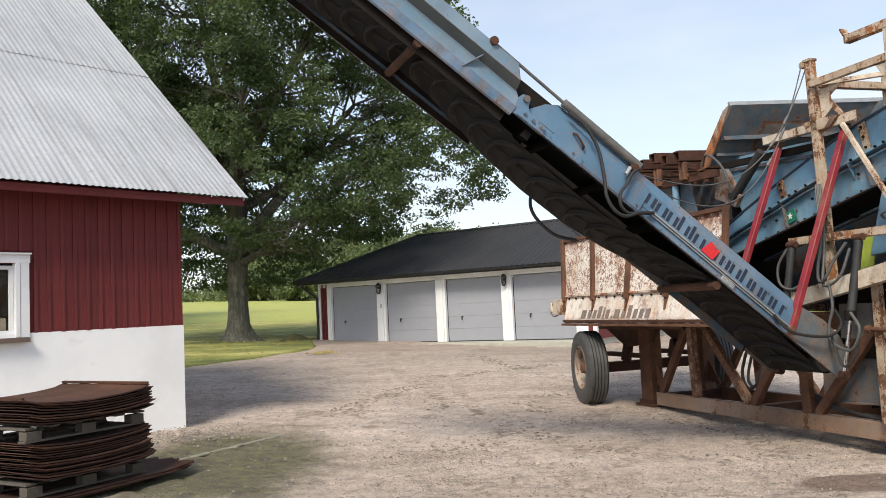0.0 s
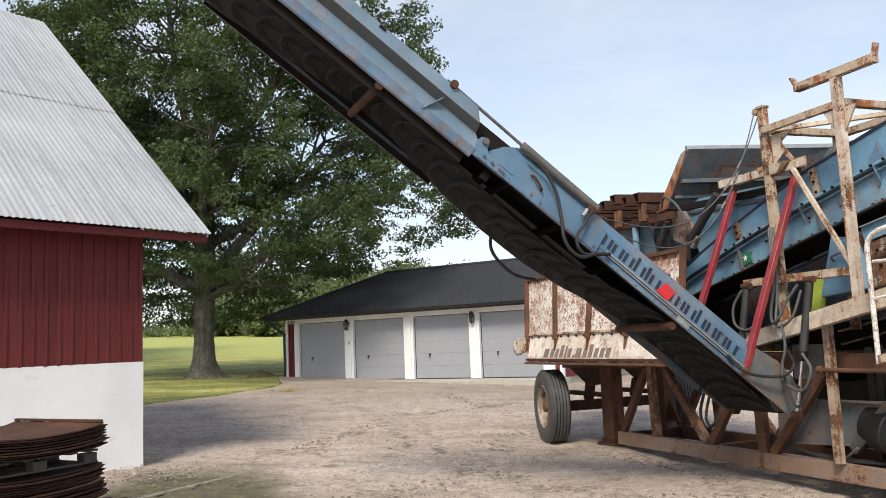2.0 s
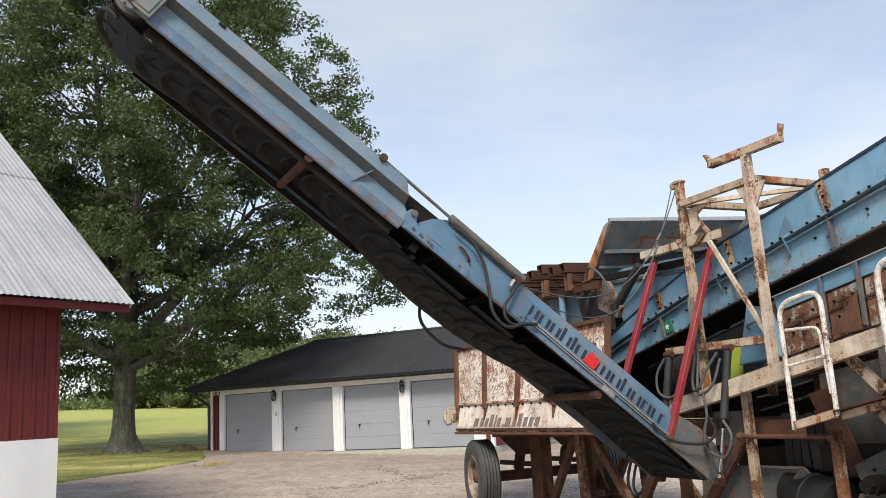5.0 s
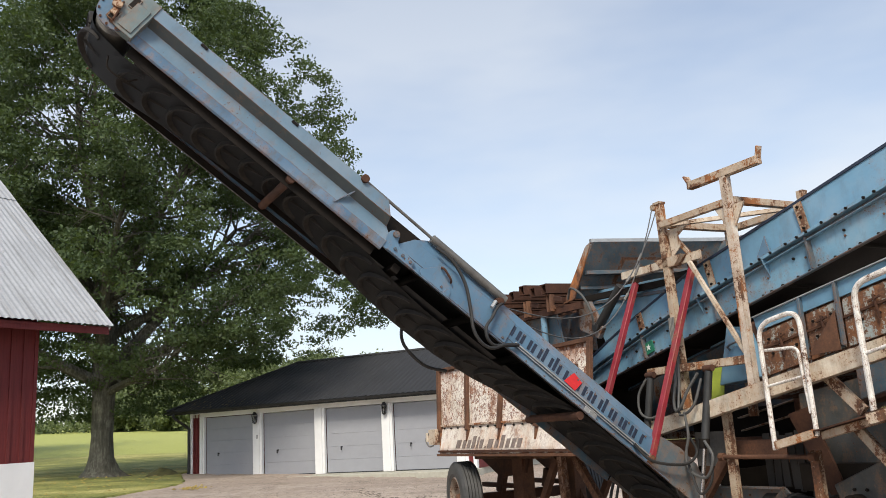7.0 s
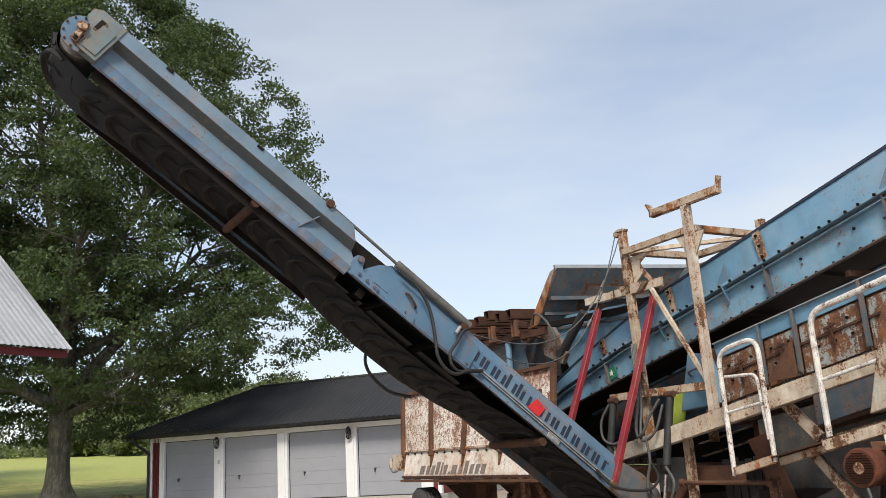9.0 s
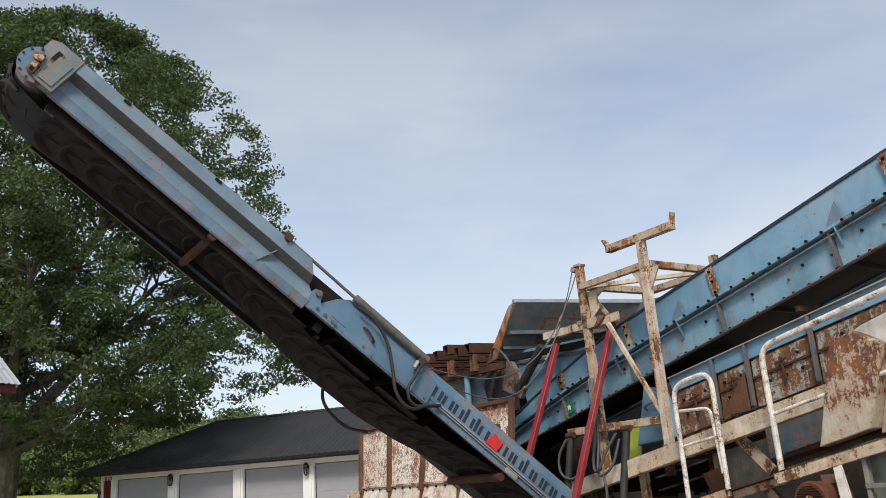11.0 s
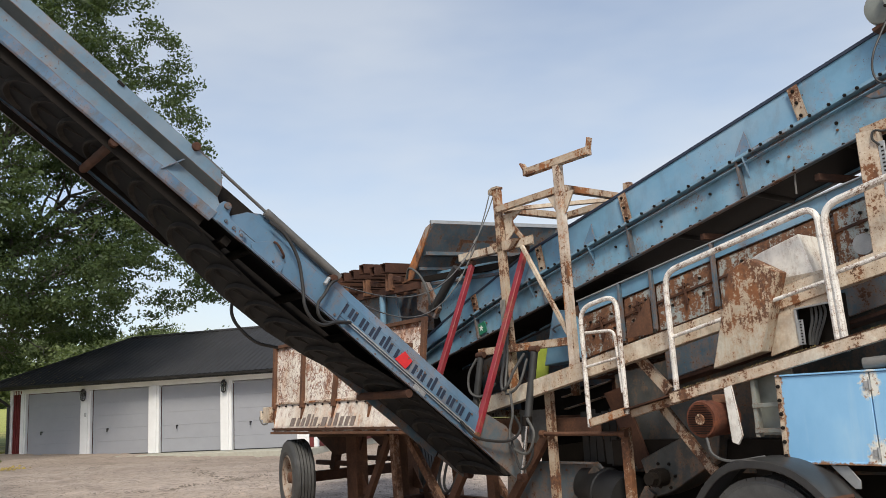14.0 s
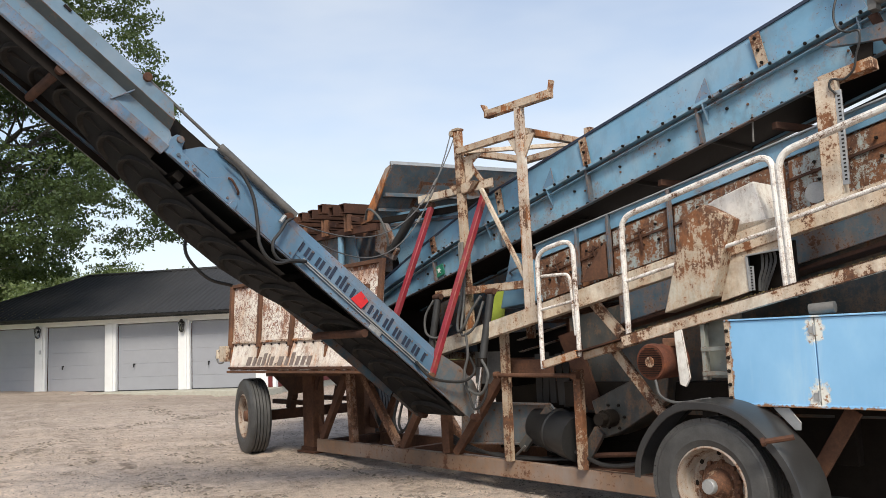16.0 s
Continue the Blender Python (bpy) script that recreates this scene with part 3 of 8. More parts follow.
    def prism(self, outline, place, depth):
        """An outline in a plane, thickened: place(x, y, k) gives the point at depth k."""
        n = len(outline)
        return self.add([place(x, y, 0) for x, y in outline] + [place(x, y, depth) for x, y in outline], [tuple(range(n)), tuple(reversed(range(n, 2 * n)))] + [(i, n + i, n + (i + 1) % n, (i + 1) % n) for i in range(n)])

    def loft(self, rings, close=False):
        n = len(rings[0])
        m = n if close else n - 1
        return self.add([p for r in rings for p in r], [(i * n + k, i * n + (k + 1) % n, (i + 1) * n + (k + 1) % n, (i + 1) * n + k) for i in range(len(rings) - 1) for k in range(m)])

    def lathe(self, profile, a, axis, n=32):
        """Turns a profile of (radius, along) round the axis through a."""
        a, d = Vector(a), Vector(axis).normalized()
        s = d.orthogonal().normalized()
        u = d.cross(s)
        rings = [[a + d * t + (s * math.cos(2 * math.pi * k / n) + u * math.sin(2 * math.pi * k / n)) * r for k in range(n)] for r, t in profile]
        return self.loft(rings, True)

    def mesh(self, name, smooth=35.0):
        me = bpy.data.meshes.new(name)
        me.from_pydata(self.v, [], self.f)
        bm = bmesh.new()
        bm.from_mesh(me)
        bmesh.ops.recalc_face_normals(bm, faces=bm.faces)
        bm.to_mesh(me)
        bm.free()
        if smooth:
            me.polygons.foreach_set("use_smooth", [True] * len(me.polygons))
            me.set_sharp_from_angle(angle=radians(smooth))
        return me


def part(name, shape, material, parent, label="", bevel=0.0, smooth=35.0):
    me = shape.mesh(name, smooth) if isinstance(shape, Shape) else shape
    if material is not None and not me.materials:
        me.materials.append(material)
    ob = new(name, me)
    ob.parent = parent
    if label:
        ob["label"] = label
    if bevel:
        mod = ob.modifiers.new("edges", "BEVEL")
        mod.width, mod.segments, mod.limit_method, mod.angle_limit = bevel, 2, "ANGLE", radians(40)
    return ob


def thing(name, label, category, m=None, group="", kind=""):
    ob = new(name)
    ob.empty_display_size = 0.2
    if m is not None:
        ob.matrix_world = m
    return tagged(ob, label, category, group, kind)


def flat(name, shape, material, label, category, kind="", m=None, smooth=35.0, bevel=0.0):
    """A top-level thing of one mesh."""
    ob = part(name, shape, material, None, "", bevel, smooth)
    if m is not None:
        ob.matrix_world = m
    return tagged(ob, label, category, "", kind)


def curve_points(pts, steps=6):
    """A smooth line through the points (Catmull-Rom)."""
    p = [Vector(q) for q in pts]
    p = [p[0] * 2 - p[1]] + p + [p[-1] * 2 - p[-2]]
    out = []
    for i in range(1, len(p) - 2):
        for k in range(steps):
            t = k / steps
            a, b, c, d = p[i - 1], p[i], p[i + 1], p[i + 2]
            out.append(0.5 * ((2 * b) + (c - a) * t + (2 * a - 5 * b + 4 * c - d) * t * t + (3 * b - a - 3 * c + d) * t ** 3))
    return out + [p[-2]]


def rise(x, y):
    """Height of the ground."""
    xx, yy = max(-45.0, min(30.0, x)), max(-25.0, min(34.0, y))
    far = max(0.0, min(90.0, y - 36.0))
    return -0.12 - 0.025 * xx + 0.019 * yy + 0.040 * far * min(1.0, far / 20.0) * (1.0 if x < 5 else max(0.3, 1 - (x - 5) / 60))


# ---- ground ----
def uneven(x, y):
    """Trodden surface: gentle swells, scuffs, crumbs and tyre tracks."""
    z = 0.016 * noise.noise(Vector((x * 0.45, y * 0.9, 0))) + 0.012 * noise.noise(Vector((x * 1.5, y * 2.6, 3)))
    scuff = noise.noise(Vector((x * 2.6, y * 4.2, 17))) + 0.5 * noise.noise(Vector((x * 6, y * 9, 5)))
    z -= 0.024 * max(0.0, min(1.0, (scuff - 0.24) / 0.10))
    z += 0.008 * noise.noise(Vector((x * 5, y * 5, 7))) + 0.010 * noise.noise(Vector((x * 11, y * 11, 2)))
    for x0, lean, bend in ((1.35, 0.10, 0.010), (3.0, 0.10, 0.010), (-0.6, -0.03, -0.004), (1.0, -0.05, -0.006), (2.2, 0.34, 0.012), (0.5, 0.34, 0.012)):
        d = abs(x - (x0 - lean * (y - 8) + bend * (y - 8) ** 2))
        if d < 0.20 and noise.noise(Vector((x0, y * 0.35, 31))) > -0.12:
            z -= (0.016 + 0.014 * math.sin(y * 34 + 9 * abs(x - x0))) * min(1.0, 1.6 * (1 - d / 0.20))
    return z - 0.012


def ground_sheet():
    s = Shape()
    near = list(np.arange(-12, -4, 0.25)) + list(np.arange(-4, 7, 0.07)) + list(np.arange(7, 14.01, 0.25))
    xs = [-2500, -900, -300, -120, -70, -45, -30, -22, -16] + near + [17, 22, 30, 45, 80, 160, 400, 1200, 2500]
    ys = [-600, -150, -60, -25, -12, -6, -2] + list(np.arange(0, 5, 0.25)) + list(np.arange(5, 17, 0.07)) + list(np.arange(17, 34.01, 0.2)) + list(np.arange(36, 140, 4)) + [170, 260, 500, 1200, 3000]
    rows = []
    for y in ys:
        row = []
        for x in xs:
            z = rise(x, y)
            if -12 < x < 14 and 0 < y < 34:
                z += uneven(x, y)
            row.append((x, y, z))
        rows.append(row)
    s.loft(rows)
    return flat("ground", s, m_ground, "brown-grey trodden gravel yard with tracks and stones", "ground", "structure", None, 80)


ground_sheet()

EDGE = [(-14.0, 12.0), (-9.0, 16.5), (-5.4, 21.1), (-3.85, 23.9), (-2.75, 27.3), (-3.4, 32.2)]


def edge_x(y):
    """The lawn's border towards the yard."""
    pts = EDGE
    if y >= pts[-1][1]:
        return pts[-1][0]
    for (x0, y0), (x1, y1) in zip(pts, pts[1:]):
        if y <= y1:
            return x0 + (x1 - x0) * (y - y0) / (y1 - y0)
    return pts[-1][0]


def lawn_sheet():
    s = Shape()
    rows = []
    for y in list(np.arange(13, 40, 0.4)) + list(np.arange(40, 100, 2.5)) + [110, 125, 140, 170]:
        if y <= 33:
            right = edge_x(y) + 0.18 * noise.noise(Vector((y * 1.1, 0, 5))) + 0.07 * noise.noise(Vector((y * 4, 0, 9)))
        else:
            right = -3.4 + min(40.0, (y - 33) * 2.2)
        row = []
        for k in range(46):
            t = k / 45
            x = right - (1 - (1 - t) ** 0.45) * 0 - 70 * t ** 2.2
            z = rise(x, y) + 0.022 * min(1, k / 3) - (0.05 if k == 0 else 0) + 0.05 * noise.noise(Vector((x * 0.5, y * 0.5, 11)))
            row.append((x, y, z + (0.02 if k else 0)))
        rows.append(row)
    s.loft(rows)
    return flat("lawn", s, m_lawn, "mown green lawn with worn yellowish patches and fallen leaves", "lawn", "structure", None, 80)


lawn_sheet()


def scatter(name, material, label, category, spots, size, flatness=0.35, seed=1, sides=5):
    """Many small flat bits lying on the ground as one object."""
    rng = random.Random(seed)
    s = Shape()
    for x, y in spots:
        r = size * rng.uniform(0.5, 1.3)
        z = rise(x, y) + 0.008
        k0 = rng.uniform(0, 6.3)
        ring = [(x + r * rng.uniform(0.7, 1.1) * math.cos(k0 + 2 * math.pi * i / sides), y + r * rng.uniform(0.7, 1.1) * math.sin(k0 + 2 * math.pi * i / sides), z) for i in range(sides)]
        s.add(ring + [(x, y, z + r * flatness)], [(i, (i + 1) % sides, sides) for i in range(sides)])
    return flat(name, s, material, label, category, "stuff", None, 0)


rng = random.Random(5)
stones = []
while len(stones) < 8500:
    x, y = rng.uniform(-4.5, 7.5), 2.5 + 26 * rng.random() ** 1.7
    if x > edge_x(y) + 0.4 and noise.noise(Vector((x * 0.5, y * 0.7, 2))) > -0.25:
        stones.append((x, y))


def stone_material():
    n = Nodes("mixed grey and brown stone")
    rnd = n.tree.nodes.new("ShaderNodeNewGeometry").outputs["Random Per Island"]
    col = n.ramp(rnd, [(0.0, (0.10, 0.082, 0.068)), (0.45, (0.19, 0.16, 0.135)), (0.85, (0.24, 0.21, 0.18)), (1.0, (0.30, 0.275, 0.24))])
    return n.done(col, 0.9, 0, n.noise(60, 4, 0.7), 0.3, 0.003)


m_stone = stone_material()
scatter("pebbles", m_stone, "small grey and brown stones strewn over the yard", "stones", stones, 0.014, 0.7, 3, 6)
rubble = [(-2.55 + rng.gauss(0, 0.42), 10.55 + rng.gauss(0, 0.34)) for _ in range(420)]
rubble = [(x, y) for x, y in rubble if (x + 2.94) * 0.703 - (y - 11.38) * 0.711 > 0.05 or (x + 2.94) * 0.711 + (y - 11.38) * 0.703 > 0.05]
scatter("rubble", m_stone, "broken stones and crumbled plaster at the foot of the barn", "rubble", rubble, 0.019, 0.6, 8, 5)
leaves = [(rng.uniform(-14, -3), rng.uniform(18, 40)) for _ in range(620)]
leaves = [(x, y) for x, y in leaves if x < edge_x(y) - 0.1]
clods = []
while len(clods) < 8000:
    x, y = rng.uniform(-3.5, 6.5), 3 + 22 * rng.random() ** 1.5
    if x > edge_x(y) + 0.4 and noise.noise(Vector((x * 1.1, y * 1.6, 22))) + 0.5 * noise.noise(Vector((x * 4, y * 6, 3))) > 0.22:
        clods.append((x, y))
# dark soil tone, also stands in for the tyre lugs' weak shadows
m_clod = plain("dark soil crumbs with shade", (0.17, 0.142, 0.115), 0.95, 0, 0.5, 14)
lumps = []
while len(lumps) < 1100:
    x, y = rng.uniform(-1.5, 6.5), rng.uniform(5.5, 22)
    if noise.noise(Vector((x * 0.9, y * 0.9, 41))) + 0.6 * noise.noise(Vector((x * 3, y * 4, 8))) > 0.30:
        lumps.append((x, y))
scatter("soil_lumps", m_clod, "loose lumps of dry soil thrown up by tyres", "soil", lumps, 0.017, 0.42, 13, 6)


def tyre_prints(tracks, seed=21):
    """Broken lugs of soil standing in rows where tyres have pressed the ground."""
    rng = random.Random(seed)
    s = Shape()
    for (x0, y0), (x1, y1) in tracks:
        a, b = Vector((x0, y0)), Vector((x1, y1))
        d = (b - a).normalized()
        side = Vector((-d.y, d.x))
        for k in range(int((b - a).length / 0.085)):
            mid = a + d * (k * 0.085) + side * 0.05 * math.sin(k * 0.4)
            for lane in (-0.17, -0.06, 0.06, 0.17):
                if noise.noise(Vector((mid.x * 2.2, mid.y * 2.2 + lane * 5, 12))) < -0.10 or rng.random() < 0.25:
                    continue
                c = mid + side * (lane + rng.uniform(-0.03, 0.03)) + d * rng.uniform(-0.03, 0.03)
                along = side.lerp(d, 0.35 if lane > 0 else -0.35).normalized()
                across = Vector((-along.y, along.x))
                ln, wd, ht = rng.uniform(0.03, 0.075), rng.uniform(0.012, 0.026), rng.uniform(0.012, 0.026)
                z = rise(c.x, c.y) + uneven(c.x, c.y) - 0.004
                ring = []
                for i in range(7):
                    t = 2 * math.pi * i / 7
                    p = c + along * ln * math.cos(t) * rng.uniform(0.7, 1.15) + across * wd * math.sin(t) * rng.uniform(0.7, 1.2)
                    ring.append((p.x, p.y, z))
                tip = c + along * rng.uniform(-0.3, 0.3) * ln
                back = c - along * 0.4 * ln
                s.add(ring + [(tip.x, tip.y, z + ht), (back.x, back.y, z + ht * 0.8)], [(i, (i + 1) % 7, 7 if i in (0, 1, 5, 6) else 8) for i in range(7)] + [(2, 8, 7), (5, 7, 8)])
    return flat("tyre_prints", s, m_clod, "rows of broken soil lugs pressed up by tyres", "tyre prints", "stuff", None, 0)


tyre_prints([((0.4, 16.9), (3.5, 19.2)), ((1.9, 22.4), (2.7, 18.2)), ((2.0, 13.5), (3.2, 14.1)), ((0.7, 9.2), (1.4, 10.5)), ((1.4, 10.5), (2.4, 8.5)), ((1.8, 12.8), (2.1, 11.6)), ((3.3, 11.4), (4.2, 8.8)), ((3.0, 8.2), (4.1, 8.4)), ((0.2, 13.1), (0.6, 12.4)), ((-1.2, 12.0), (0.2, 15.5)), ((-0.4, 8.4), (0.6, 9.6))])
scatter("soil_crumbs", m_clod, "dark crumbs of soil and grit on the trodden yard", "soil", clods, 0.0125, 0.55, 9, 5)
leaf_litter = scatter("fallen_leaves", m_leaf_dry, "yellow-brown oak leaves fallen on the lawn", "leaves", leaves, 0.052, 0.5, 4, 5)
leaf_litter.location.z = 0.06
twig_spots = [(-2.3 + rng.gauss(0, 0.22), 24.8 + rng.gauss(0, 0.25)) for _ in range(46)]
scatter("fallen_twigs", m_leaf_dry, "heap of fallen oak twigs and leaves on the gravel", "leaves", twig_spots, 0.055, 0.8, 6, 5)


# ---- barn ----
BARN = Matrix(((0.7112, 0.7030, 0, -2.94), (0.7030, -0.7112, 0, 11.38), (0, 0, 1, 0), (0, 0, 0, 1)))


def barn_at(a, n, z):
    """A point by its run along the wall, its stand-off from it, and height."""
    return BARN @ Vector((a, n, z))


def build_barn():
    barn = thing("barn", "red board-and-batten barn with white plinth and corrugated zinc roof", "barn")
    depth, left, eave_n, eave_z, slope = 9.6, -13.0, 0.46, 3.25, 0.868
    # plinth with a slightly uneven face
    s = Shape()
    rows = []
    for z in np.linspace(-0.25, 1.515, 13):
        row = []
        for a in [left] + list(np.arange(-5.0, -0.01, 0.25)) + [0.0]:
            wob = 0.012 * noise.noise(Vector((a * 0.9, z * 1.1, 0)))
            row.append(barn_at(a + (0.03 if a == 0 else 0), 0.025 + wob, z))
        row += [barn_at(0.03 + 0.012 * noise.noise(Vector((z * 2, k, 4))), 0.0 - k, z) for k in (0.4, 2, 5, depth)]
        rows.append(row)
    s.loft(rows)
    s.add([barn_at(left, 0.02, 1.515), barn_at(0.03, 0.02, 1.515), barn_at(0.03, -depth, 1.515), barn_at(left, -depth, 1.515)], [(0, 1, 2, 3)])
    part("plinth", s, m_plaster, barn, "whitewashed rough plaster plinth")
    # carcase behind the boards, with a real window opening
    s = Shape()
    w0, w1, z0, z1 = -3.03, -2.07, 1.47, 2.33

    def wall_box(a0, a1, za, zb, n0=-0.16, n1=0.0):
        o = [barn_at(a, n, z) for a in (a0, a1) for n in (n0, n1) for z in (za, zb)]
        s.add(o, [(0, 1, 3, 2), (4, 6, 7, 5), (0, 4, 5, 1), (2, 3, 7, 6), (0, 2, 6, 4), (1, 5, 7, 3)])

    wall_box(left, w0, 1.515, 3.5)
    wall_box(w1, 0.0, 1.515, 3.5)
    wall_box(w0, w1, z1, 3.5)
    wall_box(-0.16, 0.0, 1.515, 3.5, -depth, -0.16)
    ridge_z = eave_z + slope * (depth / 2 + eave_n) - 0.25
    s.add([barn_at(0, 0, 3.4), barn_at(0, -depth, 3.4), barn_at(0, -depth / 2, ridge_z)], [(0, 1, 2)])
    wall_box(left, 0, 1.515, 3.5, -depth - 0.16, -depth)
    part("wall", s, m_falu, barn)
    part("soffit", Shape().add([barn_at(a, n, z) for a, n, z in ((left, 0, 3.24), (0.8, 0, 3.24), (0.8, 0.42, 3.18), (left, 0.42, 3.18), (left, 0, 3.27), (0.8, 0, 3.27), (0.8, 0.42, 3.21), (left, 0.42, 3.21))], [(0, 1, 2, 3), (7, 6, 5, 4), (0, 4, 5, 1), (2, 6, 7, 3), (1, 5, 6, 2), (0, 3, 7, 4)]), m_falu, barn, "red-painted eaves boards")
    # corrugated roof, two courses a side, the upper lapping over the lower
    pitch, amp = 0.084, 0.0062

    def course(t0, t1, lift, side):
        s = Shape()
        cols = int((0.80 - left) / pitch * 6)
        rows = []
        for t in np.linspace(t0, t1, 5):
            row = []
            for k in range(cols + 1):
                a = 0.80 - k * pitch / 6
                wave = amp * math.cos(2 * math.pi * k / 6) + lift + 0.006 * noise.noise(Vector((a * 0.8, t * 1.2, side)))
                n = eave_n - t if side > 0 else -depth - eave_n + t
                row.append(barn_at(a + 0.004 * noise.noise(Vector((t * 3, a, 2))), n, eave_z + slope * t + wave))
            rows.append(row)
        s.loft(rows)
        return s

    top = depth / 2 + eave_n
    part("roof_sheet", course(-0.02, 2.75, 0.0, 1), m_zinc, barn, "lower course of dull corrugated zinc", 0, 60)
    part("roof_sheet", course(2.6, top, 0.014, 1), m_zinc, barn, "upper course of dull corrugated zinc", 0, 60)
    part("roof_sheet", course(0, top, 0.0, -1), m_zinc, barn, "", 0, 60)
    s = Shape()
    s.beam(barn_at(0.77, eave_n - 0.03, eave_z - 0.05), barn_at(0.77, eave_n - top, eave_z + slope * (top - 0.03) - 0.05), 0.02, 0.05, BARN.to_3x3() @ Vector((1, 0, 0)))
    part("verge_trim", s, m_zinc, barn, "", 0.003)
    part("fascia", Shape().beam(barn_at(left, 0.40, 3.17), barn_at(0.78, 0.40, 3.17), 0.025, 0.10, BARN.to_3x3() @ Vector((0, 1, 0))), m_falu, barn, "", 0.004)
    # window
    win = part("window", Shape().beam(barn_at(w1 - 0.02, 0.005, z0), barn_at(w1 - 0.02, 0.005, z1), 0.05, 0.10, BARN.to_3x3() @ Vector((1, 0, 0))), m_white, barn, "white-painted casement window", 0.004)
    ax = BARN.to_3x3() @ Vector((1, 0, 0))
    up = Vector((0, 0, 1))
    fr = Shape()
    for a in (w0 + 0.03, (w0 + w1) / 2, w1 - 0.07):
        fr.beam(barn_at(a, -0.03, z0 + 0.04), barn_at(a, -0.03, z1 - 0.03), 0.045, 0.04, ax)
    for z in (z0 + 0.06, z1 - 0.05):
        fr.beam(barn_at(w0, -0.03, z), barn_at(w1, -0.03, z), 0.045, 0.045, up)
    part("window_frame", fr, m_white, win, "", 0.003)
    cas = Shape()
    cas.beam(barn_at(w0 - 0.06, 0.035, z0), barn_at(w0 - 0.06, 0.035, z1 + 0.1), 0.11, 0.028, ax)
    cas.beam(barn_at(w1 + 0.06, 0.035, z0 - 0.02), barn_at(w1 + 0.06, 0.035, z1 + 0.1), 0.10, 0.028, ax)
    cas.beam(barn_at(w0 - 0.12, 0.04, z1 + 0.05), barn_at(w1 + 0.12, 0.04, z1 + 0.05), 0.10, 0.03, up)
    cas.beam(barn_at(w0 - 0.13, 0.05, z1 + 0.108), barn_at(w1 + 0.13, 0.05, z1 + 0.108), 0.02, 0.07, up)
    part("casing", cas, m_white, win, "", 0.003)
    part("window_sill", Shape().beam(barn_at(w0 - 0.1, 0.045, z0 - 0.03), barn_at(w1 + 0.09, 0.045, z0 - 0.03), 0.14, 0.055, BARN.to_3x3() @ Vector((0, 1, 0))), m_sill, win, "weathered brown sill", 0.004)
    for a0, a1 in ((w0 + 0.05, (w0 + w1) / 2 - 0.02), ((w0 + w1) / 2 + 0.02, w1 - 0.09)):
        pane = part("pane", Shape().beam(barn_at((a0 + a1) / 2, -0.035, z0 + 0.08), barn_at((a0 + a1) / 2, -0.035, z1 - 0.07), a1 - a0, 0.004, ax), m_glass, win)
        pane.visible_shadow = False
    part("room_back", Shape().beam(barn_at(w0 - 0.4, -1.4, 1.9), barn_at(w1 + 0.6, -1.4, 1.9), 1.5, 0.05, up), m_inside, barn, "dark store room behind the window")
    part("box_on_sill", Shape().box(barn_at(-2.25, -0.12, 1.60), (0.12, 0.12, 0.20), Matrix.Rotation(0.9, 3, "Z")), plain("pale cardboard", (0.30, 0.25, 0.18), 0.8), barn, "pale carton standing inside the window")
    # boards and battens, each its own piece
    board = Shape().box((0, 0, 0.855), (0.128, 0.02, 1.70)).mesh("board")
    board.materials.append(m_falu)
    short = Shape().box((0, 0, 0.4), (0.128, 0.02, 0.79)).mesh("board")
    short.materials.append(m_falu)
    batten = Shape().box((0, 0, 0.86), (0.045, 0.024, 1.71)).mesh("batten")
    batten.materials.append(m_falu)
    shortb = Shape().box((0, 0, 0.4), (0.045, 0.024, 0.79)).mesh("batten")
    shortb.materials.append(m_falu)
    rng = random.Random(8)
    for k in range(42):
        a = -0.075 - 0.157 * k
        over = w0 - 0.15 < a < w1 + 0.15
        z = (2.47 if over else 1.505) + rng.uniform(-0.003, 0.003)
        ob = part("board", short if over else board, None, barn)
        ob.matrix_world = BARN @ pose(a, 0.002, z, 0, 0, rng.uniform(-0.4, 0.4))
        ab = a + 0.0785
        over = w0 - 0.12 < ab < w1 + 0.12
        ob = part("batten", shortb if over else batten, None, barn)
        ob.matrix_world = BARN @ pose(ab + rng.uniform(-0.006, 0.006), 0.016, (2.47 if over else 1.505) + rng.uniform(-0.003, 0.003))
    return barn


build_barn()


# ---- pallets with rusty screens ----
m_screen = rust_steel("deep brown rust", (0.37, 0.29, 0.28))


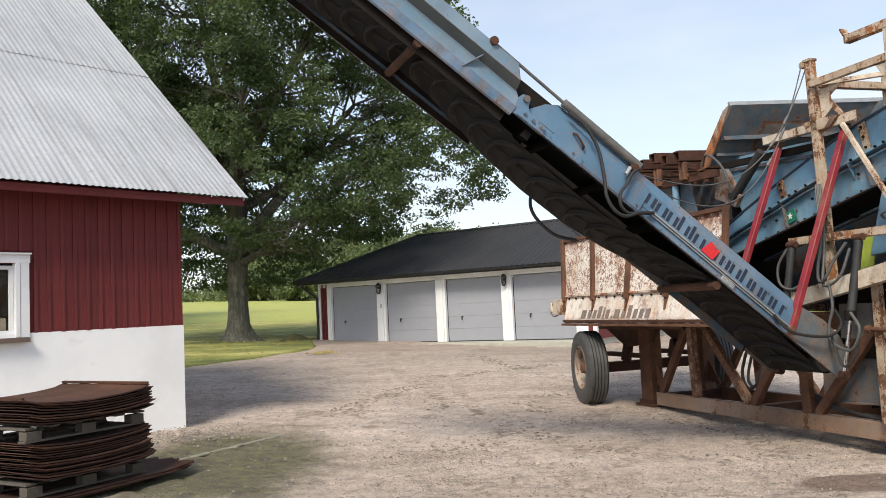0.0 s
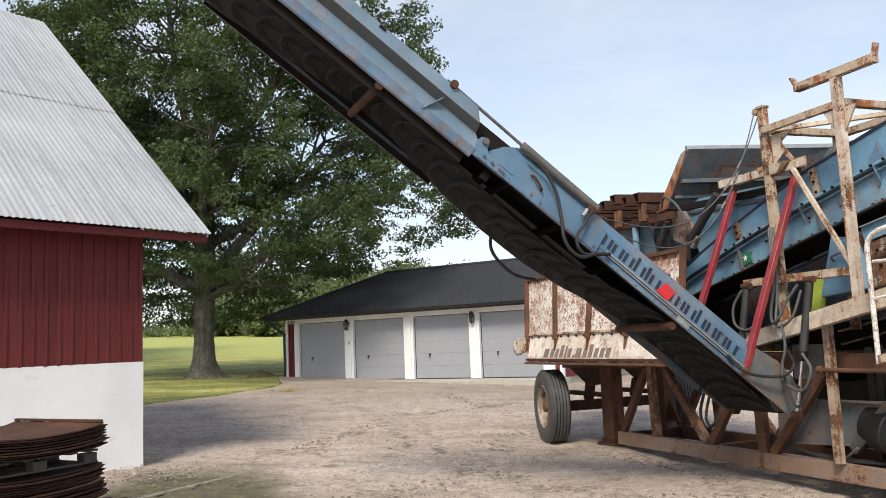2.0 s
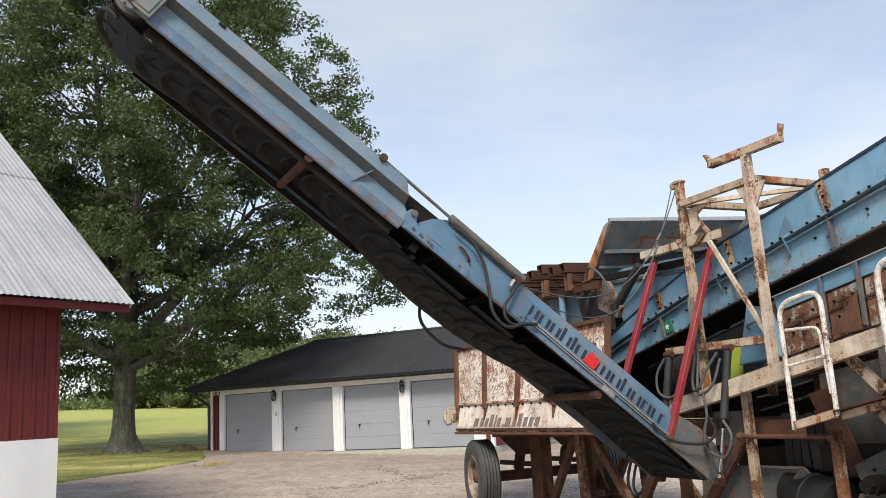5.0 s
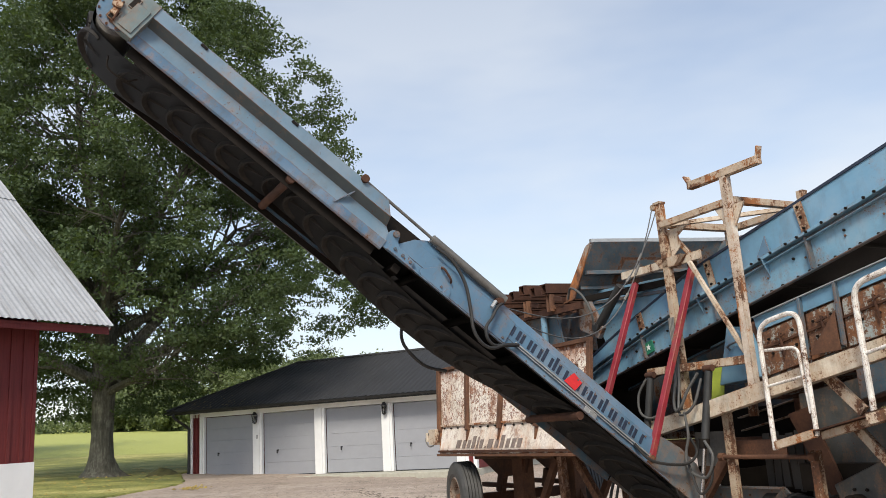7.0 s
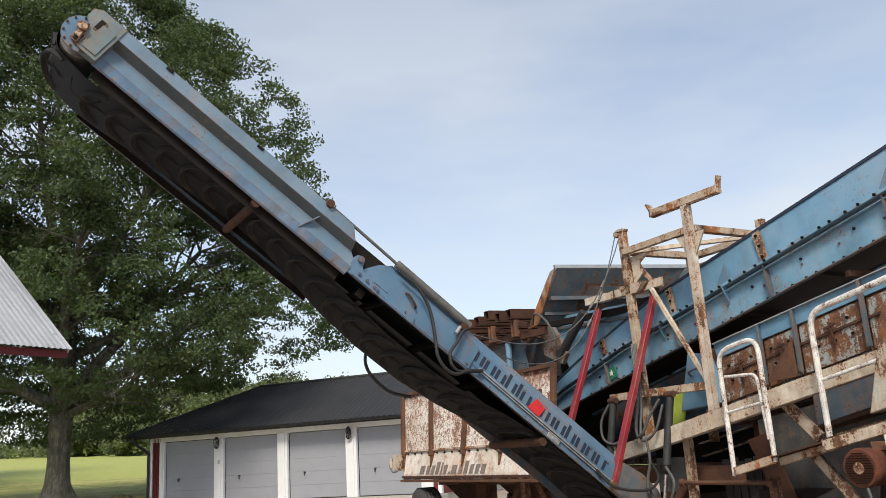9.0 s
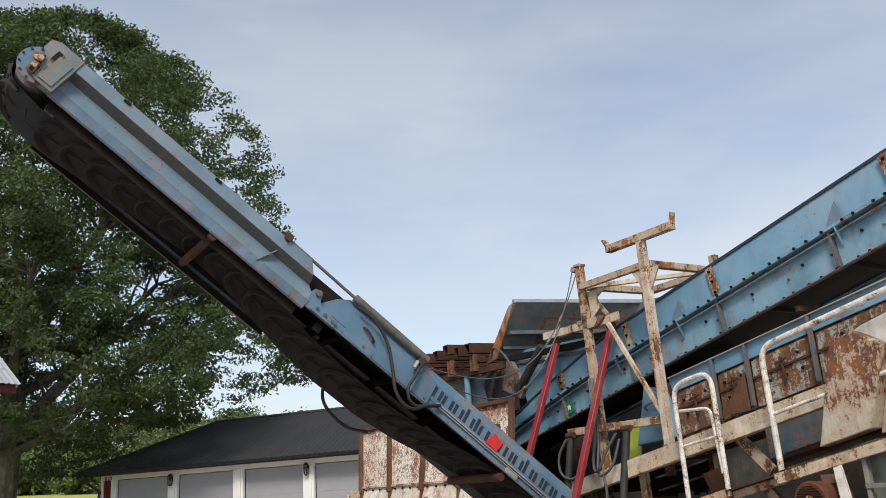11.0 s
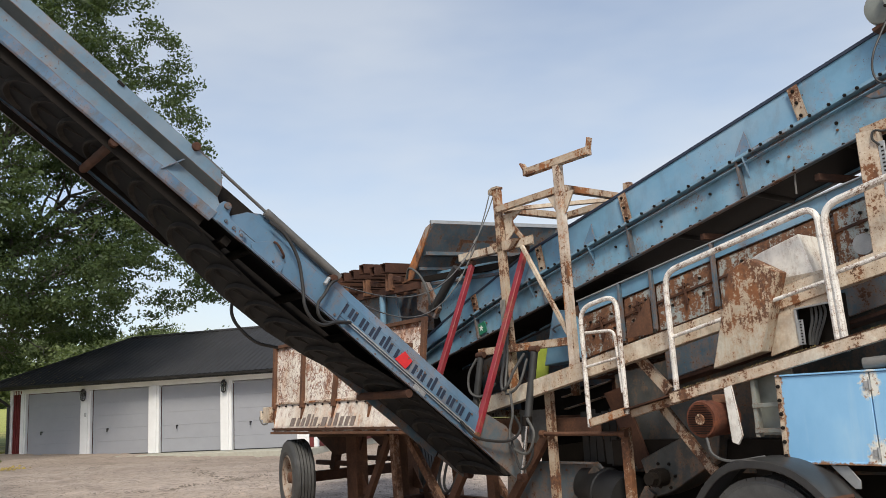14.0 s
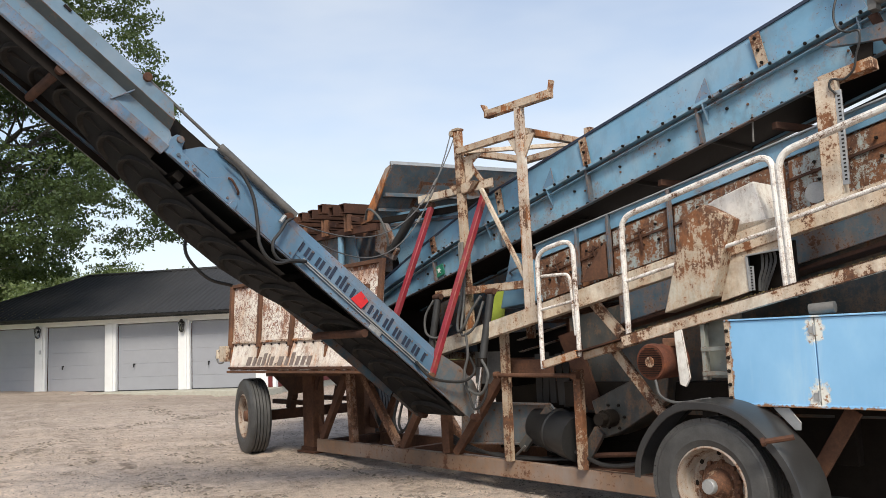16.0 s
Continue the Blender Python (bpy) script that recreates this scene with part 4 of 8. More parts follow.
def build_stack():
    # its own frame: x along the long edge, y across, z up
    ex, ey = Vector((0.54, 0.8417, 0)), Vector((-0.8417, 0.54, 0))
    base = Vector((-3.22, 7.80, rise(-3.22, 7.8)))
    m = Matrix(((ex.x, ey.x, 0, base.x), (ex.y, ey.y, 0, base.y), (0, 0, 1, base.z), (0, 0, 0, 1)))
    rng = random.Random(12)

    def pallet(z):
        p = thing("pallet", "weathered grey wooden pallet under a stack of rusty screens", "pallet", m @ pose(0, 0, z), "pallets under the screens")
        for y in (-0.52, 0, 0.52):
            for x in (-0.52, 0, 0.52):
                part("block", Shape().box((x, y, 0.055), (0.14, 0.10, 0.075)), m_pallet, p, "", 0.004)
            part("runner", Shape().box((0, y, 0.009), (1.2, 0.10, 0.018)), m_pallet, p, "", 0.003)
        for x in np.linspace(-0.55, 0.55, 6):
            part("deck_board", Shape().box((x, 0, 0.112), (0.10, 1.14, 0.02)), m_pallet, p, "", 0.003)

    def screen(z, bend, k, length=1.22, width=1.26, shift=0.0, ragged=0.0):
        """A curved perforated sheet with hooked long edges."""
        sh = Shape()
        dx, dy, tw = rng.uniform(-0.035, 0.035), rng.uniform(-0.03, 0.03), rng.uniform(-0.03, 0.03)
        rows = []
        for i in range(13):
            x = (i / 12 - 0.5) * length + shift
            zc = bend * ((2 * (x - shift) / length) ** 2) + 0.004 * noise.noise(Vector((x * 3, k, 1))) + (0.016 if i in (0, 12) else 0)
            rows.append([(x + dx - tw * y, y + dy + tw * x, zc + lift) for y, lift in [(-width / 2 - 0.01, 0.002)] + [(width * (q / 16 - 0.5), 0.003 * rng.uniform(-1, 1)) for q in range(17)] + [(width / 2 + 0.01, 0.002)]])
            if ragged and i > 10:
                rows[-1] = [(px + ragged * rng.uniform(-1, 0.6) * (i - 10), py, pz + 0.03 * rng.uniform(-0.2, 1)) for px, py, pz in rows[-1]]
        sh.loft(rows)
        sh.loft([[(x, y, zz - 0.008) for x, y, zz in r] for r in rows])
        rim = [rows[0], [(x, y, zz - 0.008) for x, y, zz in rows[0]]]
        sh.loft(rim)
        sh.loft([rows[-1], [(x, y, zz - 0.008) for x, y, zz in rows[-1]]])
        sh.loft([[r[0] for r in rows], [(r[0][0], r[0][1], r[0][2] - 0.012) for r in rows]])
        sh.loft([[r[-1] for r in rows], [(r[-1][0], r[-1][1], r[-1][2] - 0.012) for r in rows]])
        if k == 30:
            # folded edge of the uppermost plate
            tip = [Vector(rows[-1][q]) + Vector((-0.012, 0, 0.012)) for q in (1, -2)]
            sh.beam(tip[0], tip[1], 0.026, 0.020)
            tip = [Vector(rows[0][q]) + Vector((0.012, 0, 0.008)) for q in (1, -2)]
            sh.beam(tip[0], tip[1], 0.026, 0.016)
        flat("rusty_screen", sh, m_screen if k % 3 else m_rust_dark, "rusty perforated steel screen plate lying in a stack", "screen plate", "", m @ pose(0, 0, z))["group"] = "rusty screens in the stack"

    z = 0.03
    for k in range(3):
        screen(z, 0.01, k, 1.66 + 0.08 * k, 1.3, 0.22, 0.05)
        z += 0.018
    pallet(z)
    z += 0.13
    for k in range(15):
        screen(z, 0.03 + 0.0005 * k, k + 5)
        z += 0.019
    z += 0.03
    pallet(z)
    z += 0.13
    for k in range(9):
        screen(z, 0.032 + 0.0022 * k, k + 22, 1.25)
        z += 0.021


build_stack()

kerb = Shape()
for k in range(7):
    t0, t1 = k / 7 + 0.006, (k + 1) / 7 - 0.006
    a, b = Vector((-2.62, 8.75, 0)), Vector((-1.55, 10.45, 0))
    p, q = a.lerp(b, t0), a.lerp(b, t1)
    p.z, q.z = rise(p.x, p.y) - 0.018, rise(q.x, q.y) - 0.018
    kerb.beam(p, q, 0.075, 0.03, (1, -0.63, 0))
flat("kerb", kerb, m_kerb, "worn pale kerb stones sunk flush in mossy ground", "kerb", "structure", None, 35, 0.012)


# ---- garage ----
GAR = Matrix(((0.7863, 0.6178, 0, -0.69), (-0.6178, 0.7863, 0, 30.72), (0, 0, 1, 0.40), (0, 0, 0, 1)))


def build_garage():
    """In its frame x runs along the front, y into the house, z up from its floor."""
    g = thing("garage", "long white garage with grey lift doors and a black hipped roof", "garage", GAR)
    bays, bay, left = 4, 2.67, -3.05
    right = left + 0.68 + bays * bay + 0.28
    front = 0.0

    def bx(c, s):
        return Shape().box(c, s)

    # walls
    s = Shape()
    s.box(((left + right) / 2, 6.0, 1.15), (right - left, 0.15, 2.3))
    s.box((left + 0.075, 3.05, 1.15), (0.15, 6.0, 2.3))
    s.box((right - 0.075, 3.05, 1.15), (0.15, 6.0, 2.3))
    part("wall", s, m_falu, g, "red boarded side walls")
    part("corner_panel", bx((left + 0.30, 0.02, 1.14), (0.34, 0.10, 2.28)), m_falu, g, "red corner panel", 0.004)
    part("corner_panel", bx((right - 0.30, 0.02, 1.14), (0.34, 0.10, 2.28)), m_falu, g, "red corner panel", 0.004)
    part("corner_board", bx((right - 0.06, 0.005, 1.15), (0.12, 0.14, 2.3)), m_white, g, "white corner board", 0.004)
    part("corner_board", bx((left + 0.06, 0.005, 1.15), (0.12, 0.14, 2.3)), m_white, g, "white corner board", 0.004)
    for k in range(5):
        part("batten", bx((left + 0.18 + 0.07 * k, -0.04, 1.14), (0.025, 0.02, 2.28)), m_falu, g)
    part("lintel", bx(((left + right) / 2, 0.02, 2.26), (right - left, 0.12, 0.22)), m_white, g, "white lintel board", 0.004)
    part("apron", bx(((left + right) / 2, -0.5, -0.31), (right - left + 0.3, 1.1, 0.6)), m_concrete, g, "pale concrete apron before the doors", 0.01)
    part("floor", bx(((left + right) / 2, 3.0, -0.1), (right - left - 0.1, 5.9, 0.2)), m_concrete, g)
    # posts and doors
    x0 = -2.37
    wide = bay - 0.40
    for k in range(bays + 1):
        x = x0 - 0.20 + k * bay if k else x0 - 0.10
        w = 0.40 if k else 0.22
        part("post", bx((x, -0.01, 1.08), (w, 0.12, 2.16)), m_white, g, "white-painted post", 0.004)
        part("post_board", bx((x, -0.085, 1.08), (w * 0.55, 0.03, 2.16)), m_white, g, "", 0.003)
    for k in range(bays):
        xa = x0 + 0.01 + k * bay
        door = part("lift_door", bx((xa + wide / 2, 0.10, 1.06), (wide, 0.03, 2.12)), m_door, g, "light grey ribbed lift door, closed")
        for j in range(5):
            part("door_panel", bx((xa + wide / 2, 0.068, 0.225 + j * 0.424), (wide - 0.03, 0.035, 0.4205)), m_door, door, "", 0.003)
        part("handle", Shape().cyl((xa + 0.62, 0.045, 0.84), (xa + 0.62, -0.02, 0.84), 0.022, 10).box((xa + 0.62, -0.02, 0.80), (0.03, 0.02, 0.12)), m_black, door, "black turn handle")
        part("seal", bx((xa + wide / 2, 0.06, 0.012), (wide, 0.05, 0.024)), m_black, door, "black rubber foot seal")
    # wall lamps on every second post
    for k in (1, 3):
        x = x0 - 0.20 + k * bay
        lamp = part("wall_lamp", Shape().cyl((x, -0.10, 2.02), (x, -0.19, 2.02), 0.05, 10), m_black, g, "black coach lamp with glass sides")
        part("cap", Shape().cyl((x, -0.20, 2.10), (x, -0.20, 2.20), 0.10, 8, 0.03), m_black, lamp, "", 0, 20)
        part("lantern", Shape().cyl((x, -0.20, 1.84), (x, -0.20, 2.10), 0.065, 6, 0.095), m_glass, lamp)
        cage = Shape().cyl((x, -0.20, 1.79), (x, -0.20, 1.84), 0.03, 6, 0.075)
        for i in range(6):
            c, d = math.cos(i * math.pi / 3), math.sin(i * math.pi / 3)
            cage.tube([(x + 0.07 * c, -0.20 + 0.07 * d, 1.84), (x + 0.10 * c, -0.20 + 0.10 * d, 2.10)], 0.012, 5)
        part("cage", cage, m_black, lamp)
    part("switch_box", bx((x0 - 0.20 + bay + 0.03, -0.11, 1.34), (0.07, 0.03, 0.13)), m_galv, g, "small grey key switch", 0.004)
    # hipped roof of profiled black sheets
    ex, ez, ey = 0.72, 2.42, -0.52
    xl, xr, yb = left - ex, right + ex, 6.6
    ry, rz = 3.05, 4.10
    hip = 3.3

    def roof_side(name, lo_a, lo_b, hi_a, hi_b, count):
        s = Shape()
        lo_a, lo_b, hi_a, hi_b = (Vector(p) for p in (lo_a, lo_b, hi_a, hi_b))
        nrm = (lo_b - lo_a).cross(hi_a - lo_a).normalized()
        nrm = nrm if nrm.z > 0 else -nrm
        rows = []
        along = (lo_b - lo_a)
        for j in range(2):
            row = []
            for k in range(count * 4 + 1):
                t = k / (count * 4)
                lo = lo_a + along * t
                # sheets run straight up the slope, cut off by the hips
                d = along.normalized()
                ta = (hi_a - lo_a).dot(d) / along.length
                tb = (hi_b - lo_a).dot(d) / along.length
                reach = min(1.0, t / ta if ta > 1e-6 else 1.0, (1 - t) / (1 - tb) if tb < 1 - 1e-6 else 1.0)
                slope = (hi_a - lo_a) - d * (hi_a - lo_a).dot(d)
                p = lo + slope * (reach * j)
                wave = 0.016 if (k % 4) in (1, 2) else 0.0
                row.append(p + nrm * wave)
            rows.append(row)
        s.loft(rows)
        return part(name, s, m_blackroof, g, "black profiled roof sheets", 0, 0)

    length = xr - xl
    roof_side("roof", (xl, ey, ez), (xr, ey, ez), (xl + hip, ry, rz), (xr - hip, ry, rz), int(length / 0.2))
    roof_side("roof", (xr, yb, ez), (xl, yb, ez), (xr - hip, ry, rz), (xl + hip, ry, rz), int(length / 0.2))
    roof_side("roof", (xl, yb, ez), (xl, ey, ez), (xl + hip, ry, rz), (xl + hip, ry + 0.001, rz), 36)
    roof_side("roof", (xr, ey, ez), (xr, yb, ez), (xr - hip, ry, rz), (xr - hip, ry + 0.001, rz), 36)
    part("ridge_cap", Shape().tube([(xl + hip, ry, rz), (xr - hip, ry, rz)], 0.07, 8), m_blackroof, g)
    for a, b in (((xl, ey, ez), (xl + hip, ry, rz)), ((xl, yb, ez), (xl + hip, ry, rz)), ((xr, ey, ez), (xr - hip, ry, rz))):
        part("hip_cap", Shape().tube([Vector(a) + Vector((0, 0, 0.03)), b], 0.05, 8), m_blackroof, g)
    part("soffit", bx(((xl + xr) / 2, (ey + yb) / 2, ez - 0.05), (xr - xl - 0.1, yb - ey - 0.1, 0.04)), m_white, g, "white eaves boards")
    part("fascia", bx(((xl + xr) / 2, ey + 0.04, ez - 0.06), (xr - xl, 0.03, 0.14)), m_black, g, "black fascia")
    # gutter and downpipe
    gut = Shape()
    rows = []
    for x in (xl - 0.03, xr + 0.03):
        rows.append([(x, ey - 0.05 + 0.062 * math.cos(math.pi * (1 + i / 8)), ez - 0.02 + 0.062 * math.sin(math.pi * (1 + i / 8))) for i in range(9)])
    gut.loft(rows)
    part("gutter", gut, m_black, g, "black half-round gutter")
    pipe = curve_points([(xl + 0.42, ey - 0.05, ez - 0.06), (xl + 0.42, ey - 0.05, ez - 0.22), (left - 0.02, -0.14, ez - 0.62), (left + 0.0, -0.13, ez - 0.85), (left + 0.0, -0.13, 0.15), (left - 0.06, -0.22, 0.03)], 5)
    part("downpipe", Shape().tube(pipe, 0.048, 10), m_black, g, "black downpipe with a swan neck")
    # leaves blown onto the roof by the eaves corner
    rng = random.Random(3)
    lf = Shape()
    for _ in range(60):
        x, t = xl + 0.8 + abs(rng.gauss(0, 1.6)), min(0.9, abs(rng.gauss(0.06, 0.12)))
        y, z = ey + (ry - ey) * t, ez + (rz - ez) * t + 0.025
        r = rng.uniform(0.03, 0.07)
        lf.add([(x - r, y, z), (x, y - r, z), (x + r, y, z + 0.02), (x, y + r, z + 0.03)], [(0, 1, 2, 3)])
    part("leaf_litter", lf, m_leaf_dry, g, "yellow leaves lying on the roof")["kind"] = "stuff"
    return g


build_garage()


# ---- mobile screening plant ----
# its frame: x along the chassis towards the drawbar end, y inwards from the near wheels, z up
PLANT = Matrix(((0.2907, 0.9568, 0, 2.661), (-0.9568, 0.2907, 0, 12.572), (0, 0, 1, 0), (0, 0, 0, 1)))
plant = thing("screening_plant", "old blue and cream mobile screening plant on wheels, heavily rusted", "screening plant", PLANT)


def bar(name, a, b, w, h, mat, label="", side=(0, 1, 0), parent=None, bevel=0.004):
    return part(name, Shape().beam(a, b, w, h, side), mat, parent or plant, label, bevel)


def bolt_mesh(r=0.016, h=0.014):
    me = Shape().cyl((0, 0, 0), (0, -h, 0), r, 6, r * 0.92).cyl((0, -h, 0), (0, -h * 1.7, 0), r * 0.5, 6).mesh("bolt", 30)
    return me


BOLT = bolt_mesh()
BOLT.materials.append(m_dark)
BOLT_BLUE = bolt_mesh(0.013, 0.009)
BOLT_BLUE.materials.append(m_blue_dark)


def bolt(parent, u, w, z, blue=False, rz=0):
    ob = part("bolt", BOLT_BLUE if blue else BOLT, None, parent)
    ob.matrix_local = pose(u, w, z, 0, 0, rz)
    return ob


m_motor_grey = rusty_paint("grey-green motor enamel", (0.24, 0.26, 0.235), 0.10, 5.0, 0.4, 0.15, False, 0, 0.3)
m_hood = rusty_paint("dull grey-blue sheet spotted with rust", (0.074, 0.110, 0.136), 0.24, 6.5, 0.5, 0.10, False, 0, 0.3)
m_leg = rusty_paint("rust-streaked cream-brown paint", (0.42, 0.35, 0.26), 0.54, 4.0, 0.65, 0.2, True, 0.2, 0.6)
# chassis: bottom rails, legs and braces on both sides
for w, far in ((0.70, False), (1.75, True)):
    mat = m_rust if far else m_beige_rust
    part("bottom_rail", Shape().channel((1.05, w, 0.15), (7.1, w, 0.145), 0.09, 0.18, 0.012, (0, 1, 0), 1), m_rail if not far else m_rust, plant, "long rusty bottom rail", 0.004)
    for a, b in (((1.15, 0.24), (1.78, 1.14)), ((1.93, 0.24), (1.87, 1.16)), ((2.95, 0.24), (2.20, 1.14)), ((3.02, 0.24), (3.62, 1.05)), ((3.90, 0.24), (3.86, 1.15)), ((4.05, 0.24), (4.85, 1.15))):
        bar("brace", (a[0], w, a[1]), (b[0], w, b[1]), 0.08, 0.10 if abs(a[0] - b[0]) > 0.1 else 0.13, m_rust if a[0] in (1.15, 3.02, 3.9, 4.05) else m_brace)
for u, z1 in ((5.0, 1.62), (6.02, 1.22)):
    part("leg", Shape().channel((u, 0.62, 0.24), (u, 0.62, z1), 0.07, 0.09, 0.01, (0, 1, 0), 1), m_leg, plant, "rust-streaked cream upright", 0.003)
    bar("leg", (u, 1.75, 0.24), (u, 1.75, z1 + 0.2), 0.08, 0.09, m_rust)
part("tie_rod", Shape().cyl((4.90, 0.56, 1.165), (6.06, 0.56, 1.165), 0.022, 10).cyl((6.0, 0.56, 1.165), (6.07, 0.56, 1.165), 0.04, 10).cyl((4.89, 0.56, 1.165), (4.95, 0.56, 1.165), 0.04, 10), m_rust, plant, "round brown tie rod")
for u in (1.1, 2.95, 5.0, 7.0):
    bar("cross_member", (u, 0.70, 0.16), (u, 1.75, 0.16), 0.10, 0.12, m_rust_dark, "", (1, 0, 0))
# pedestals with foot plates
for w in (0.83, 1.75):
    ped = part("pedestal", Shape().box((0.70, w, 0.60), (0.28, 0.20, 1.16)), m_rust, plant, "brown box-section pedestal", 0.008)
    part("foot_plate", Shape().box((0.72, w, 0.03), (0.46, 0.34, 0.03)), m_rust_dark, ped, "", 0.004)
    part("foot_stub", Shape().box((0.70, w, 0.07), (0.33, 0.25, 0.06)), m_rust_dark, ped, "", 0.004)
    part("gusset", Shape().prism([(0.84, 0.30), (0.84, 0.62), (1.08, 0.28)], lambda x, y, k, w=w: (x, w - 0.01 + k, y), 0.02), m_rust, ped)
# upper chassis beams
for w in (0.78, 1.72):
    part("chassis_beam", Shape().channel((-0.55, w, 1.20), (5.6, w, 1.24), 0.10, 0.17, 0.012, (0, 1, 0), 1), m_rust, plant, "", 0.004)
    part("drop_plate", Shape().prism([(-0.45, 1.14), (0.95, 1.14), (0.85, 0.92), (0.15, 0.84)], lambda x, y, k, w=w: (x, w + k, y), 0.03), m_rust_dark, plant)


# wheels
def wheel(u, w, z, r, wide, face, label, hub_rust, lugs, steer=0.0, notched=False):
    """face: -1 shows its dish to the near side; steer turns it about the king pin."""
    at = Vector((u, w, z))
    u, w, z = 0.0, 0.0, 0.0
    wh = part("wheel", Shape().lathe([(0.0, 0), (r * 0.30, 0), (r * 0.34, 0.02), (r * 0.34, 0.05), (0, 0.05)], (u, w, z), (0, -face, 0), 24), hub_rust, plant, label)
    h = wide / 2
    prof = [(r * 0.56, -h * 0.80), (r * 0.62, -h * 0.95), (r * 0.68, -h * 1.02), (r * 0.69, -h * 1.04), (r * 0.71, -h * 1.03), (r * 0.78, -h * 1.04), (r * 0.85, -h * 1.02), (r * 0.91, -h * 0.975), (r * 0.915, -h * 0.985), (r * 0.955, -h * 0.93), (r * 0.985, -h * 0.78)]
    for k in range(5):
        t = -0.62 + 0.31 * k
        prof += [(r, h * (t - 0.115)), (r, h * (t + 0.115)), (r * 0.952, h * (t + 0.13)), (r * 0.952, h * (t + 0.18))]
    prof += [(r * 0.985, h * 0.80), (r * 0.955, h * 0.93), (r * 0.915, h * 0.985), (r * 0.91, h * 0.975), (r * 0.85, h * 1.02), (r * 0.78, h * 1.04), (r * 0.71, h * 1.03), (r * 0.69, h * 1.04), (r * 0.68, h * 1.02), (r * 0.62, h * 0.95), (r * 0.56, h * 0.80)]
    part("tyre", Shape().lathe(prof, (u, w, z), (0, 1, 0), 56), m_tyre, wh, "worn black truck tyre with straight ribs")
    if notched:
        blocks = Shape()
        for k in range(40):
            a = 2 * math.pi * k / 40
            for sgn in (-1, 1):
                blocks.box(Vector((u + r * 0.968 * math.cos(a), w + sgn * h * 0.86, z + r * 0.968 * math.sin(a))), (0.040, 0.026, r * 0.146), Matrix.Rotation(-a, 3, "Y"))
        part("tyre_shoulder", blocks, m_tyre, wh, "finely notched tyre shoulder")["kind"] = "stuff"
    f = face
    rim = [(r * 0.60, f * h * 0.88), (r * 0.565, f * h * 0.96), (r * 0.55, f * h * 0.84), (r * 0.535, f * h * 0.55), (r * 0.525, -f * h * 0.10), (r * 0.50, -f * h * 0.28), (r * 0.45, -f * h * 0.34), (r * 0.36, -f * h * 0.22), (r * 0.30, -f * h * 0.16), (r * 0.22, -f * h * 0.12), (0.01, -f * h * 0.12)]
    part("rim", Shape().lathe(rim, (u, w, z), (0, 1, 0), 40), m_rim, wh, "rusty cream steel rim")
    part("rim_back", Shape().lathe([(r * 0.56, -f * h * 0.8), (r * 0.3, -f * h * 0.6), (0.01, -f * h * 0.6)], (u, w, z), (0, 1, 0), 24), m_dark, wh)
    part("hub", Shape().lathe([(r * 0.25, -f * h * 0.14), (r * 0.21, f * h * 0.30), (r * 0.15, f * h * 0.55), (r * 0.14, f * h * 0.80), (r * 0.11, f * h * 0.86), (0.005, f * h * 0.86)], (u, w, z), (0, 1, 0), 20), hub_rust, wh, "rusty hub")
    for k in range(lugs):
        a = 2 * math.pi * (k + 0.3) / lugs
        c = Vector((u + r * 0.335 * math.cos(a), w, z + r * 0.335 * math.sin(a)))
        part("wheel_nut", Shape().cyl(c + Vector((0, f * h * -0.22, 0)), c + Vector((0, f * h * 0.06, 0)), 0.019, 6), m_rust, wh)
    # hand holes as black discs, their shade given by colour
    for k in range(8):
        a = 2 * math.pi * (k + 0.1) / 8
        c = Vector((u + r * 0.455 * math.cos(a), w - f * h * 0.36, z + r * 0.455 * math.sin(a)))
        part("hand_hole", Shape().cyl(c, c + Vector((0, f * h * 0.06, 0)), 0.020, 10), m_dark, wh)
    wh.matrix_local = pose(at.x, at.y, at.z, 0, 0, steer)
    return wh


STEER = -14  # degrees, the front wheels stand turned
m_hub = rusty_paint("rusted hub paint", (0.34, 0.27, 0.20), 0.75, 6, 0.7, 0.1)
for w, f in ((0.0, -1), (2.45, 1)):
    wheel(0.0, w + (0.20 if f < 0 else 0.0), 0.565, 0.555, 0.31, f, "front bogie wheel with a rusty cream rim", m_hub, 8, STEER)
    wheel(7.89, w - 0.02 * f, 0.37, 0.51, 0.30, f, "rear truck wheel with rusted nuts", m_hub, 10, 0.0, True)
    part("hub_cap", Shape().lathe([(0.0, 0.0), (0.05, 0.0), (0.058, 0.012), (0.058, 0.05)], (7.89, w - 0.02 * f + f * 0.175, 0.37), (0, -f, 0), 18), m_galv, plant, "bare metal hub cap")
bar("axle", (0.0, 0.14, 0.55), (0.0, 2.31, 0.55), 0.13, 0.15, m_rust_dark, "dark square axle beam", (1, 0, 0))
bar("axle", (7.89, 0.14, 0.37), (7.89, 2.31, 0.37), 0.14, 0.14, m_rust_dark, "", (1, 0, 0))
for w in (0.85, 1.70):
    bar("spring", (-0.5, w, 0.72), (0.5, w, 0.72), 0.08, 0.07, m_rust_dark)
    bar("axle_stay", (0.0, w, 0.62), (0.1, w, 0.90), 0.10, 0.14, m_rust_dark)
bar("rear_beam", (5.6, 0.95, 0.95), (10.4, 0.95, 0.99), 0.14, 0.26, m_dark, "black rear chassis beam")
bar("rear_beam", (5.6, 1.65, 0.95), (10.4, 1.65, 0.99), 0.14, 0.26, m_dark)
for u in (7.3, 8.5):
    bar("hanger", (u, 0.95, 0.85), (u, 0.95, 0.45), 0.10, 0.16, m_dark)
    bar("hanger", (u, 1.65, 0.85), (u, 1.65, 0.45), 0.10, 0.16, m_dark)

